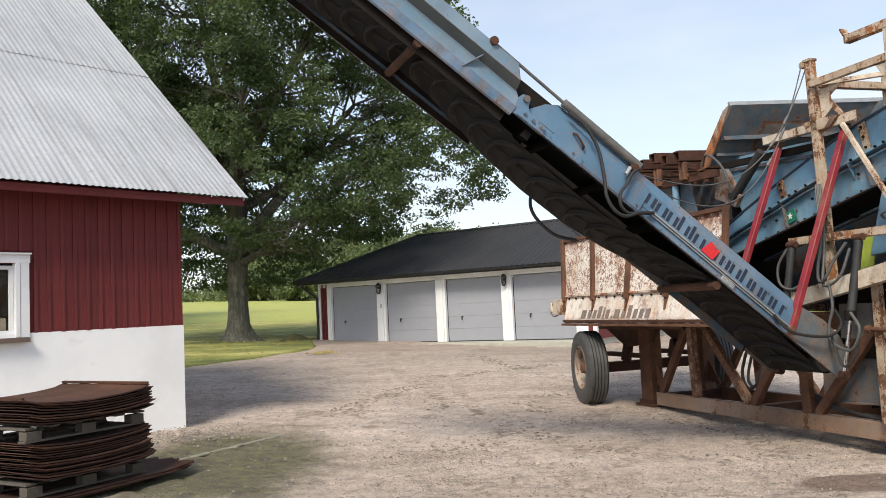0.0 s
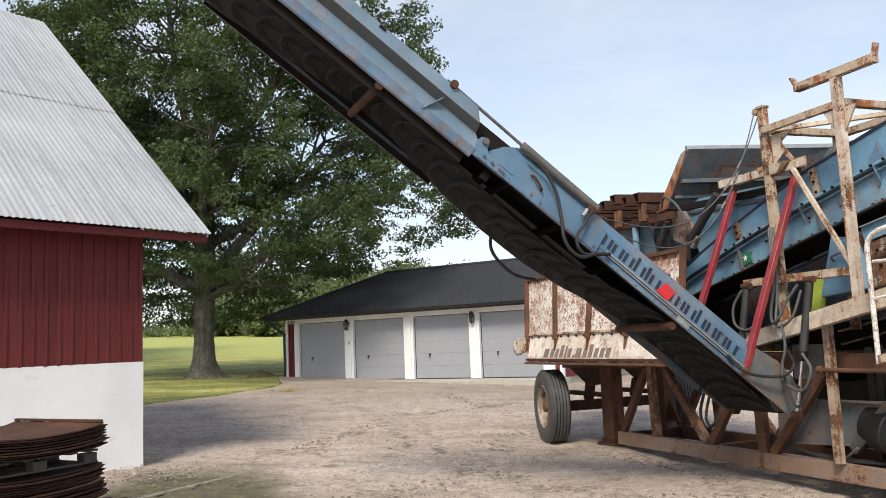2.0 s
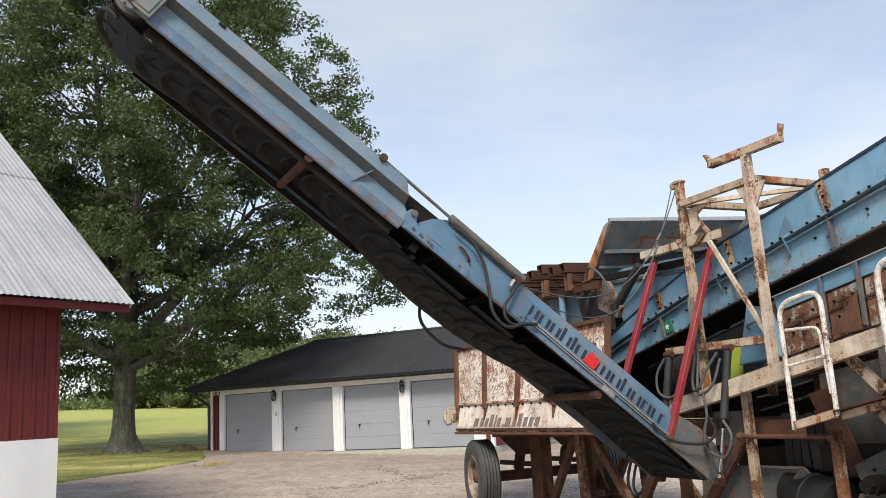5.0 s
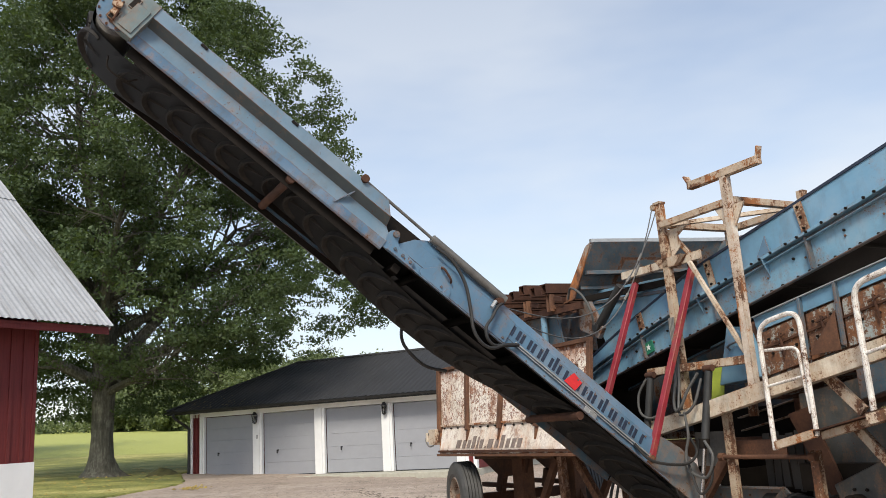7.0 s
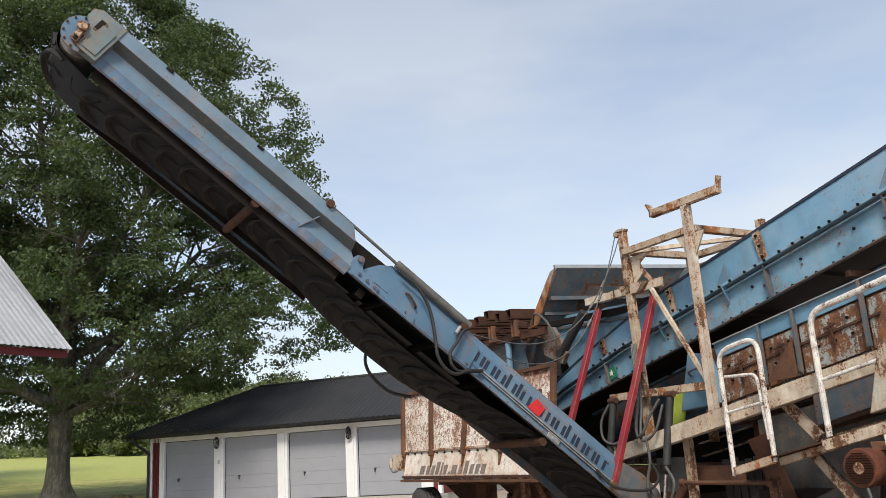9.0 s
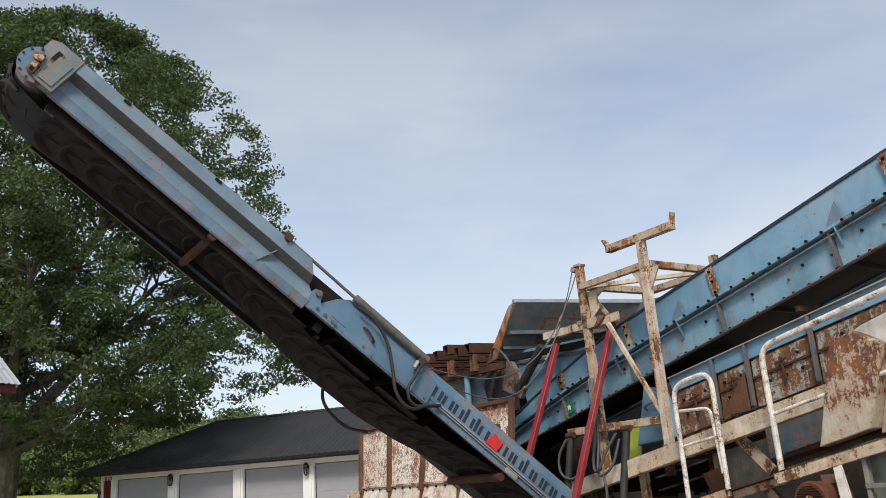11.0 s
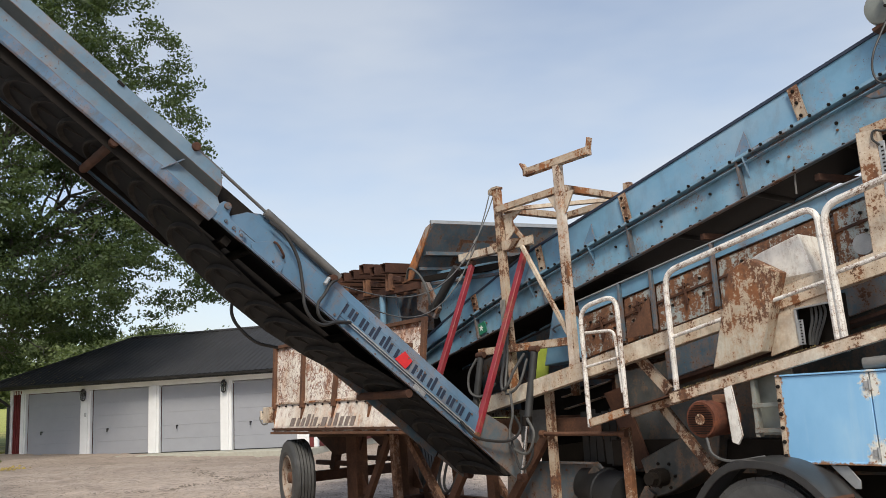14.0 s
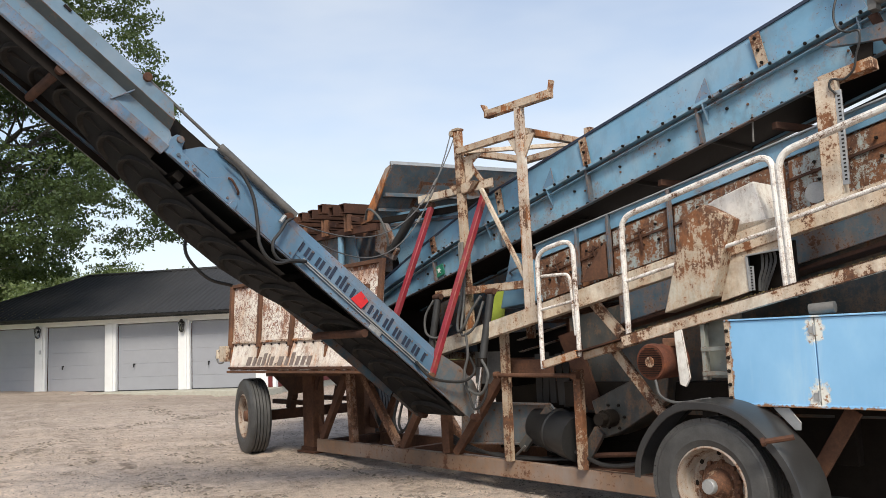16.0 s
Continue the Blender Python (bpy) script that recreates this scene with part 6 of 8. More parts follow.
TOP = [(2.2, 2.36), (3.0, 2.72), (4.4, 3.25), (10.6, 4.86)]
BOT = [(2.2, 1.96), (2.7, 2.09), (4.1, 2.43), (10.6, 4.04)]
MID = [(2.2, 2.16), (2.77, 2.38), (3.9, 2.74), (5.0, 3.02), (10.6, 4.43)]
conv = part("belt_conveyor", Shape().beam((2.2, 1.25, 2.10), (10.6, 1.25, 4.40), 0.55, 0.02), m_belt, plant, "blue inclined belt conveyor over the screen")
stations = [2.2, 2.7, 3.3, 3.9, 4.4, 5.0] + list(np.arange(5.6, 10.7, 1.0))
for w, o in ((0.93, -1), (1.62, 1)):
    up, low, fl, ledge = Shape(), Shape(), Shape(), Shape()
    for a, b in zip(stations, stations[1:]):
        up.add([(u, w + k + t, z) for u in (a, b) for k, z in ((0.0, line(MID, u)), (0.05 * -o, line(TOP, u))) for t in (0, 0.008)], [(0, 2, 6, 4), (1, 5, 7, 3), (2, 3, 7, 6), (0, 4, 5, 1)])
        low.add([(u, w + t, z) for u in (a, b) for z in (line(BOT, u), line(MID, u)) for t in (0, 0.01)], [(0, 2, 6, 4), (1, 5, 7, 3), (2, 3, 7, 6), (0, 4, 5, 1)])
        ledge.beam((a, w + 0.045 * o, line(MID, a)), (b, w + 0.045 * o, line(MID, b)), 0.095, 0.030)
        fl.beam((a, w + 0.03 * o, line(BOT, a)), (b, w + 0.03 * o, line(BOT, b)), 0.06, 0.012)
    # rec: dark blue strip laid on as the shade below the ledge
    rec, lit = Shape(), Shape()
    for a, b in zip(stations, stations[1:]):
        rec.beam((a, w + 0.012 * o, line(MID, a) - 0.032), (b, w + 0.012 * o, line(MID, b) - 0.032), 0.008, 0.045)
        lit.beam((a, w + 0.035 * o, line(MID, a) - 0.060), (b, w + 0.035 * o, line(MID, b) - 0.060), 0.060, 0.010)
    part("ledge_shade", rec, m_blue_dark, conv, "dark strip for the shade under the ledge")
    part("channel_flange", lit, m_blue_scuffed, conv, "blue upper flange of the channel", 0.002)
    part("side_board", up, m_blue, conv, "blue side board")
    part("side_channel", low, m_blue_scuffed, conv, "blue side channel")
    part("ledge", ledge, m_blue_scuffed, conv, "blue ledge with bolt heads", 0.003)
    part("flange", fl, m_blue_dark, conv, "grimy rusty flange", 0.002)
    lip = Shape()
    for a, b in zip(stations, stations[1:]):
        lip.beam((a, w - 0.05 * o, line(TOP, a) + 0.004), (b, w - 0.05 * o, line(TOP, b) + 0.004), 0.032, 0.028)
    part("rubber_lip", lip, m_letter, conv, "dark grimy top edge")
for u in (3.55, 4.78, 6.08, 8.09, 9.6):
    d = (line(TOP, u + 0.1) - line(TOP, u)) / 0.1
    a, b = Vector((u - 0.02, 0.915, line(MID, u) + 0.03)), Vector((u - 0.10, 0.94, line(TOP, u) - 0.05))
    part("splice_plate", Shape().beam(a, b, 0.014, 0.10), m_leg, conv, "rusty splice plate", 0.002)
    for t in (0.12, 0.5, 0.85):
        p = a.lerp(b, t)
        bolt(conv, p.x, p.y - 0.012, p.z)
for u in (3.55, 4.78, 6.08, 7.42, 9.6):
    part("stiffener", Shape().beam((u + 0.02, 0.90, line(BOT, u) + 0.02), (u - 0.02, 0.90, line(MID, u) - 0.02), 0.07, 0.025), m_blue_dark, conv, "", 0.002)
# upper gussets take a darker blue that carries their shaded look
for u in (4.55, 5.53, 7.48, 8.9):
    part("gusset", Shape().prism([(-0.085, 0.0), (0.085, 0.04), (0.075, 0.06), (0.0, 0.25), (-0.09, 0.03)], lambda x, y, k, u=u: (u + x, 0.875 + 0.22 * y + k, line(MID, u) + y), 0.012), m_blue_arm, conv, "pointed blue gusset, its shade in a darker blue", 0.002)
    part("gusset", Shape().prism([(0.93, -0.008), (0.84, -0.008), (0.84, -0.03), (0.928, -0.20)], lambda x, y, k, u=u: (u + k, x, line(MID, u) + y), 0.014), m_blue, conv, "", 0.002)
rng = random.Random(14)
for k in range(44):
    u = 3.2 + k * 0.155 + rng.uniform(-0.04, 0.04)
    bolt(conv, u, 0.837, line(MID, u))
    bolt(conv, u + 0.05, 0.895, line(BOT, u + 0.05) + 0.012)
    if k % 3 == 0:
        bolt(conv, u, 0.925, line(BOT, u) + 0.17, True)
    if k % 4 == 1:
        bolt(conv, u, 0.925, line(MID, u) - 0.15)
dirt = Shape()
for k in range(180):
    u = rng.uniform(3.0, 9.5)
    r = rng.uniform(0.008, 0.028)
    w = rng.uniform(0.87, 0.92)
    z = line(MID, u) + 0.006
    dirt.add([(u - r, w, z), (u, w - r, z), (u + r, w, z), (u, w + r, z), (u, w, z + r)], [(0, 1, 4), (1, 2, 4), (2, 3, 4), (3, 0, 4)])
part("caked_dirt", dirt, m_moss, conv, "grit caked on the flange")["kind"] = "stuff"
for u in np.arange(3.0, 10.4, 0.9):
    part("idler", Shape().cyl((u, 0.95, line(BOT, u) + 0.05), (u, 1.6, line(BOT, u) + 0.05), 0.05, 12), m_dark, conv)
under = Shape()
for a, b in zip(stations, stations[1:]):
    under.beam((a, 1.275, line(BOT, a) + 0.03), (b, 1.275, line(BOT, b) + 0.03), 0.66, 0.012)
part("return_belt", under, m_dark, conv, "black return belt")
part("chain", Shape().tube([(7.92, 0.93, 3.44), (7.91, 0.93, 3.195)], 0.009, 6), m_steel, conv, "short hanging chain")
for u in (6.9, 8.1):
    bar("cross_tube", (u, 0.95, line(BOT, u) - 0.12), (u + 0.25, 1.6, line(BOT, u) - 0.14), 0.06, 0.06, m_rust_dark, "", (1, 0, 0))
part("blue_hood", Shape().prism([(4.78, 1.90), (5.35, 1.95), (5.22, 2.42), (4.98, 2.52)], lambda x, y, k: (x, 0.80 + k, y), 0.25), m_blue, plant, "blue chute hood under the conveyor", 0.01)
part("hood_handle", Shape().tube(curve_points([(5.00, 0.79, 2.26), (5.00, 0.76, 2.30), (5.10, 0.76, 2.33), (5.16, 0.76, 2.32), (5.16, 0.79, 2.24)]), 0.012, 7), m_blue_dark, plant, "blue loop handle on the hood")
part("lime_plate", Shape().prism([(4.48, 1.66), (4.74, 1.72), (4.84, 2.12), (4.66, 2.10), (4.52, 1.86)], lambda x, y, k: (x, 0.86 + k, y), 0.012), m_lime, plant, "bright lime-green plate")
sg = part("sign", Shape().box((3.62, 0.905, 2.44), (0.17, 0.012, 0.14), Matrix.Rotation(radians(-16), 3, "Y")), m_green, plant, "green safety sign with a white star", 0.002)
star = [(3.62 + (0.045 if k % 2 == 0 else 0.018) * math.sin(k * math.pi / 5), 2.445 + (0.045 if k % 2 == 0 else 0.018) * math.cos(k * math.pi / 5)) for k in range(10)]
part("star", Shape().prism(star, lambda x, y, k: (x, 0.895 + k, y), 0.003), m_sign_white, sg, "white star")
bm_ = part("belt_motor", Shape().lathe([(0.0, 0.0), (0.10, 0.0), (0.145, 0.02), (0.155, 0.06), (0.155, 0.36), (0.14, 0.42), (0.0, 0.44)], (8.88, 0.82, 4.535), (0.0, 1.0, 0.0), 28), m_motor_grey, plant, "grey-green belt motor on the conveyor")
part("junction_box", Shape().box((9.03, 0.76, 4.55), (0.20, 0.10, 0.19), Matrix.Rotation(radians(-14), 3, "Y")), m_motor_grey, bm_, "square grey junction box", 0.008)
for du, dz in ((-0.075, -0.085), (0.08, -0.05), (-0.08, 0.06), (0.075, 0.09)):
    part("lid_screw", Shape().cyl((9.03 + du, 0.712, 4.55 + dz), (9.03 + du, 0.70, 4.55 + dz), 0.012, 8), m_dark, bm_)
part("gland", Shape().cyl((8.97, 0.76, 4.45), (8.95, 0.76, 4.40), 0.022, 10), m_galv, bm_, "metal cable gland")
part("motor_foot", Shape().box((8.95, 0.95, 4.405), (0.36, 0.22, 0.03), Matrix.Rotation(radians(-14.5), 3, "Y")), m_rust, bm_, "", 0.003)
part("lamp_head", Shape().cyl((9.12, 0.70, 4.06), (9.30, 0.66, 4.10), 0.085, 16).box((9.10, 0.70, 4.0), (0.06, 0.1, 0.12)), m_steel, plant, "grey work-lamp housing")
part("cable", Shape().tube(curve_points([(8.95, 0.76, 4.40), (8.90, 0.66, 4.22), (8.867, 0.58, 4.074), (8.847, 0.56, 3.944), (8.871, 0.56, 3.84), (8.944, 0.56, 3.79), (9.019, 0.56, 3.779), (9.024, 0.56, 3.698), (8.99, 0.56, 3.602), (8.96, 0.56, 3.491), (8.885, 0.55, 3.431), (8.801, 0.53, 3.446), (8.785, 0.52, 3.385), (8.824, 0.535, 3.326)]), 0.009, 7), m_hose, plant, "looping black cable")
part("arm_plate", Shape().prism([(8.689, 3.800), (8.93, 3.835), (9.5, 3.86), (9.5, 3.77), (9.15, 3.713), (8.935, 3.735), (8.732, 3.768)], lambda x, y, k: (x, 0.72 + k, y), 0.05), m_blue_dark, plant, "grimy blue pointed bracket arm", 0.003)
part("bracket_web", Shape().prism([(8.86, 3.74), (9.04, 3.74), (9.02, 3.54), (8.93, 3.54)], lambda x, y, k: (x, 0.76 + k, y), 0.02), m_dark, plant, "dark web under the bracket arm", 0.002)
part("end_bracket", Shape().beam((9.05, 0.80, 3.95), (9.15, 0.80, 3.70), 0.05, 0.07), m_rust_dark, plant)


# mast with tee head, arms, braces
W1 = 0.60
tee = bar("mast_post", (5.43, W1, 1.86), (5.41, W1, 4.06), 0.08, 0.088, m_mast, "rust-streaked cream mast post")
bar("tee_bar", (4.90, W1, 4.10), (5.88, W1, 4.10), 0.085, 0.085, m_beige_rust, "", (0, 1, 0), tee)
bar("tee_horn", (4.91, W1, 4.13), (4.86, W1, 4.22), 0.09, 0.02, m_beige_rust, "", (0, 1, 0), tee)
bar("tee_horn", (5.87, W1, 4.12), (5.90, W1, 4.24), 0.07, 0.025, m_beige_rust, "", (0, 1, 0), tee)
for du in (-1, 1):
    part("tee_gusset", Shape().prism([(5.42 + du * 0.05, 3.74), (5.42 + du * 0.20, 3.74), (5.42 + du * 0.05, 3.50)], lambda x, y, k: (x, W1 + k, y), 0.015), m_beige, tee)
W2 = 0.68
mastb = bar("mast_post", (4.40, W2, 1.50), (4.31, W2, 4.06), 0.08, 0.09, m_beige_rust, "rust-streaked cream mast post")
part("mast_cap", Shape().box((4.31, W2, 4.065), (0.105, 0.105, 0.03)).cyl((4.24, W2 - 0.05, 4.03), (4.24, W2 + 0.05, 4.03), 0.04, 12), m_leg, mastb, "rusty cable anchor", 0.004)
bar("mast_beam", (4.34, 0.64, 3.79), (5.38, 0.61, 3.79), 0.06, 0.075, m_beige_rust, "rusty cream tie beam")
bar("mast_beam", (5.42, 0.65, 3.80), (5.40, 1.72, 3.82), 0.075, 0.075, m_beige_rust, "", (1, 0, 0))
bar("mast_beam", (4.34, 0.72, 3.80), (4.34, 1.72, 3.82), 0.08, 0.08, m_beige_rust, "", (1, 0, 0))
bar("mast_beam", (4.30, 1.75, 3.80), (5.45, 1.75, 3.82), 0.08, 0.08, m_beige_rust)
bar("mast_beam", (4.34, 0.74, 3.80), (5.38, 1.70, 3.81), 0.05, 0.05, m_beige)
bar("mast_beam", (5.38, 0.72, 3.80), (4.40, 1.70, 3.81), 0.05, 0.05, m_beige_rust)
for u in (4.32, 5.42):
    bar("mast_post", (u, 1.77, 1.55), (u, 1.77, 4.0), 0.08, 0.09, m_beige_rust)
part("mast_gusset", Shape().prism([(4.40, 3.72), (4.72, 3.72), (4.55, 3.62), (4.58, 3.50), (4.42, 3.38)], lambda x, y, k: (x, W2 + k, y), 0.012), m_beige, plant, "cream gusset plate")
arm = bar("lift_arm", (3.42, 0.80, 3.36), (4.72, 0.80, 3.36), 0.09, 0.095, m_beige, "cream lifting arm carrying the red struts")
bar("arm_plate", (4.45, 0.75, 3.35), (4.80, 0.75, 3.36), 0.02, 0.10, m_beige, "", (0, 1, 0), arm)
part("arm_saddle", Shape().prism([(4.16, 3.40), (4.60, 3.40), (4.48, 3.28), (4.26, 3.28)], lambda x, y, k: (x, 0.64 + k, y), 0.10), m_beige_rust, arm, "", 0.004)
bar("arm_brace", (4.40, 0.70, 3.70), (4.62, 0.76, 3.40), 0.04, 0.05, m_beige_rust, "", (0, 1, 0), arm)
bar("brace", (4.72, 0.64, 3.28), (5.38, 0.60, 2.20), 0.045, 0.042, m_beige, "thin cream brace")
bar("cylinder_beam", (3.90, 0.62, 2.12), (5.40, 0.62, 2.13), 0.08, 0.085, m_beige_rust, "cream beam over the rams")


# red struts
for u, top in ((4.59, (4.58, 0.82, 3.26)), (3.60, (3.60, 0.82, 3.24))):
    st = part("red_strut", Shape().beam((u, -0.12 if u > 4 else -0.12, 1.16), top, 0.075, 0.06, (1, 0, 0)), m_red, plant, "red square-tube strut holding the swing conveyor", 0.006)
    part("strut_eye", Shape().cyl((top[0] - 0.05, top[1], top[2] + 0.03), (top[0] + 0.05, top[1], top[2] + 0.03), 0.035, 12).cyl(top, (top[0], top[1], top[2] + 0.12), 0.016, 8), m_rust, st)
    part("strut_pin", Shape().cyl((u + 0.05, -0.12, 1.20), (u - 0.12, -0.12, 1.20), 0.03, 12), m_rust, st)

# hydraulic rams with their hoses
m_ram = plain("greasy dark grey paint", (0.04, 0.041, 0.041), 0.45, 0.2, 0.4, 6)
for u, name in ((4.92, "near"), (4.02, "far")):
    top, mid, low = Vector((u + 0.02, 0.50, 2.05)), Vector((u - 0.06, 0.40, 1.30)), Vector((u - 0.16, 0.36, 0.72))
    ram = part("hydraulic_ram", Shape().cyl(top, mid, 0.042, 16), m_ram, plant, "grey hydraulic ram with a bright rod")
    part("rod", Shape().cyl(mid, low, 0.022, 12), m_chrome, ram, "bright chromed rod")
    part("rod_eye", Shape().cyl(low + Vector((-0.04, 0, 0)), low + Vector((0.04, 0, 0)), 0.045, 12), m_rust_dark, ram)
    part("ram_eye", Shape().cyl(top + Vector((-0.06, 0, 0.03)), top + Vector((0.06, 0, 0.03)), 0.036, 12), m_rust_dark, ram)
    part("gland", Shape().cyl(mid + Vector((0, 0, 0.06)), mid - Vector((0.003, 0.004, 0.04)), 0.056, 16), m_dark, ram)
for pts, r, mat in (
    ([(4.82, 0.46, 2.04), (4.70, 0.40, 1.86), (4.62, 0.36, 1.70), (4.52, 0.38, 1.66), (4.44, 0.44, 1.78), (4.40, 0.56, 2.10), (4.38, 0.60, 2.45)], 0.017, m_hose_grey),
    ([(4.86, 0.46, 1.98), (4.80, 0.38, 1.72), (4.66, 0.36, 1.62), (4.54, 0.40, 1.66), (4.44, 0.55, 2.0), (4.42, 0.62, 2.5)], 0.015, m_hose_grey),
    ([(4.66, 0.36, 1.64), (4.70, 0.34, 1.40), (4.66, 0.32, 1.22), (4.70, 0.30, 1.05), (4.95, 0.28, 0.98), (5.05, 0.30, 1.18), (4.92, 0.34, 1.34)], 0.016, m_hose_grey),
    ([(4.70, 0.30, 1.10), (4.85, 0.27, 0.82), (5.00, 0.30, 0.96), (4.98, 0.34, 1.22)], 0.015, m_hose),
    ([(4.02, 0.45, 2.04), (3.92, 0.40, 1.86), (3.95, 0.38, 1.66), (4.10, 0.42, 1.60), (4.25, 0.52, 1.74)], 0.015, m_hose_grey),
    ([(2.75, 0.9, 0.95), (2.72, 0.8, 0.60), (2.88, 0.75, 0.42), (3.05, 0.8, 0.55), (3.10, 0.95, 0.9)], 0.020, m_hose),
    ([(2.85, 0.9, 0.95), (2.82, 0.8, 0.55), (3.00, 0.75, 0.46), (3.12, 0.85, 0.75), (3.2, 0.95, 0.95)], 0.018, m_hose),
):
    part("hose", Shape().tube(curve_points(pts), r, 7), mat, plant, "looping hydraulic hose")
for k in range(4):
    part("pipe", Shape().tube([(4.36 + 0.022 * k, 0.60, 2.1), (4.335 + 0.022 * k, 0.60, 2.62), (4.33 + 0.022 * k, 0.61, 2.70)], 0.010, 6), m_steel, plant, "thin steel hydraulic pipe")


# white rusty feed bin
def bin_face(u, z):
    """Stand-off of the near bin wall: a skirt that leans out below the fold."""
    return 0.02 + (z - 1.24) * 0.26 if z < 1.66 else 0.13 + (z - 1.66) * 0.13


feed = part("feed_bin", Shape().add([(u, bin_face(u, z) + 0.012, z) for u, z in ((-0.40, 1.245), (3.38, 1.245), (-0.47, 1.66), (3.36, 1.66), (-0.66, 2.53), (3.34, 2.57))] + [(u, bin_face(u, z) + 0.028, z) for u, z in ((-0.40, 1.245), (3.38, 1.245), (-0.47, 1.66), (3.36, 1.66), (-0.66, 2.53), (3.34, 2.57))], [(0, 1, 3, 2), (2, 3, 5, 4), (7, 6, 8, 9), (9, 8, 10, 11), (4, 5, 11, 10), (0, 6, 7, 1), (0, 2, 8, 6), (2, 4, 10, 8), (1, 7, 9, 3), (3, 9, 11, 5)]), m_bin_paint, plant, "white steel feed bin blistered with rust")
cuts = [(-0.40, -0.66), (0.48, 0.27), (1.30, 1.32), (2.20, 2.28), (3.38, 3.34)]
for (a0, a1), (b0, b1) in zip(cuts, cuts[1:]):
    t = (1.66 - 1.245) / (2.53 - 1.245)
    am, bm_ = a0 + (a1 - a0) * t, b0 + (b1 - b0) * t
    part("bin_panel", Shape().add([(a1 + 0.02, bin_face(0, 2.5), 2.50), (b1 - 0.02, bin_face(0, 2.5), 2.50), (bm_ - 0.02, bin_face(0, 1.68), 1.68), (am + 0.02, bin_face(0, 1.68), 1.68)] + [(a1 + 0.02, bin_face(0, 2.5) + 0.01, 2.50), (b1 - 0.02, bin_face(0, 2.5) + 0.01, 2.50), (bm_ - 0.02, bin_face(0, 1.68) + 0.01, 1.68), (am + 0.02, bin_face(0, 1.68) + 0.01, 1.68)], [(0, 1, 2, 3), (7, 6, 5, 4), (0, 4, 5, 1), (1, 5, 6, 2), (2, 6, 7, 3), (3, 7, 4, 0)]), m_bin_paint, feed, "panel of blistered white paint")
    for k in range(4):
        u = am + (bm_ - am) * (0.15 + 0.24 * k)
        bolt(feed, u, bin_face(0, 1.62), 1.62)
        bolt(feed, u, bin_face(0, 1.285), 1.285)
for (a0, a1) in cuts:
    t = (1.66 - 1.245) / (2.53 - 1.245)
    am = a0 + (a1 - a0) * t
    part("rib", Shape().beam((am + 0.03 * (a1 - a0), bin_face(0, 1.62) - 0.03, 1.58), (a1, bin_face(0, 2.53) - 0.02, 2.56), 0.05, 0.075), m_rust, feed, "rusty upright rib", 0.004)
    part("rib_foot", Shape().prism([(am - 0.04, 1.66), (am + 0.04, 1.66), (am, 1.42)], lambda x, y, k: (x, bin_face(0, y) - 0.02 + k, y), 0.03), m_rust, feed)
part("rim", Shape().beam((-0.70, 0.235, 2.55), (3.36, 0.24, 2.585), 0.06, 0.05), m_rust, feed, "rusty folded rim", 0.004)
part("skirt_edge", Shape().beam((-0.44, 0.02, 1.225), (3.40, 0.02, 1.225), 0.05, 0.035), m_rust, feed, "rusty bottom lip", 0.003)
part("fold_bar", Shape().beam((-0.47, 0.12, 1.665), (3.37, 0.12, 1.665), 0.025, 0.03), m_bin, feed, "", 0.003)
part("bin_back", Shape().prism([(-0.4, 1.3), (3.3, 1.3), (3.3, 2.55), (-0.6, 2.55)], lambda x, y, k: (x, 2.1 + k, y), 0.03), m_bin, feed)
part("bin_end", Shape().add([(-0.42, 0.04, 1.245), (-0.68, 0.25, 2.54), (-0.68, 2.1, 2.54), (-0.42, 2.1, 1.245), (-0.40, 0.04, 1.245), (-0.66, 0.25, 2.54), (-0.66, 2.1, 2.54), (-0.40, 2.1, 1.245)], [(0, 1, 2, 3), (7, 6, 5, 4), (0, 4, 5, 1), (1, 5, 6, 2), (2, 6, 7, 3), (3, 7, 4, 0)]), m_bin, feed)
# added black sheet, gives the bin its dark inside by colour
part("bin_end", Shape().box((2.3, 1.15, 1.95), (0.03, 1.75, 1.2)), m_dark, feed, "black sheet for the shade inside the bin")
part("bin_floor", Shape().box((1.45, 1.05, 1.28), (3.7, 2.1, 0.03)), m_rust_dark, feed)
part("handle_bar", Shape().box((1.12, 0.17, 2.27), (0.26, 0.05, 0.06)), m_rust, feed, "", 0.004)
part("handle_bar", Shape().box((2.95, 0.18, 2.28), (0.30, 0.05, 0.06)), m_rust, feed, "", 0.004)
part("hook", Shape().tube(curve_points([(1.25, 0.25, 2.57), (1.30, 0.25, 2.66), (1.40, 0.25, 2.66), (1.44, 0.25, 2.58)]), 0.022, 7), m_rust, feed)
part("tow_box", Shape().box((-0.62, 0.10, 1.50), (0.24, 0.16, 0.24)).box((-0.76, 0.04, 1.50), (0.05, 0.10, 0.14)), m_beige, feed, "small cream box on the end wall", 0.006)
part("pipe_loop", Shape().tube(curve_points([(-0.72, 0.02, 1.56), (-0.80, 0.0, 1.46), (-0.70, 0.0, 1.36), (-0.58, 0.02, 1.37)]), 0.012, 6), m_steel, feed)
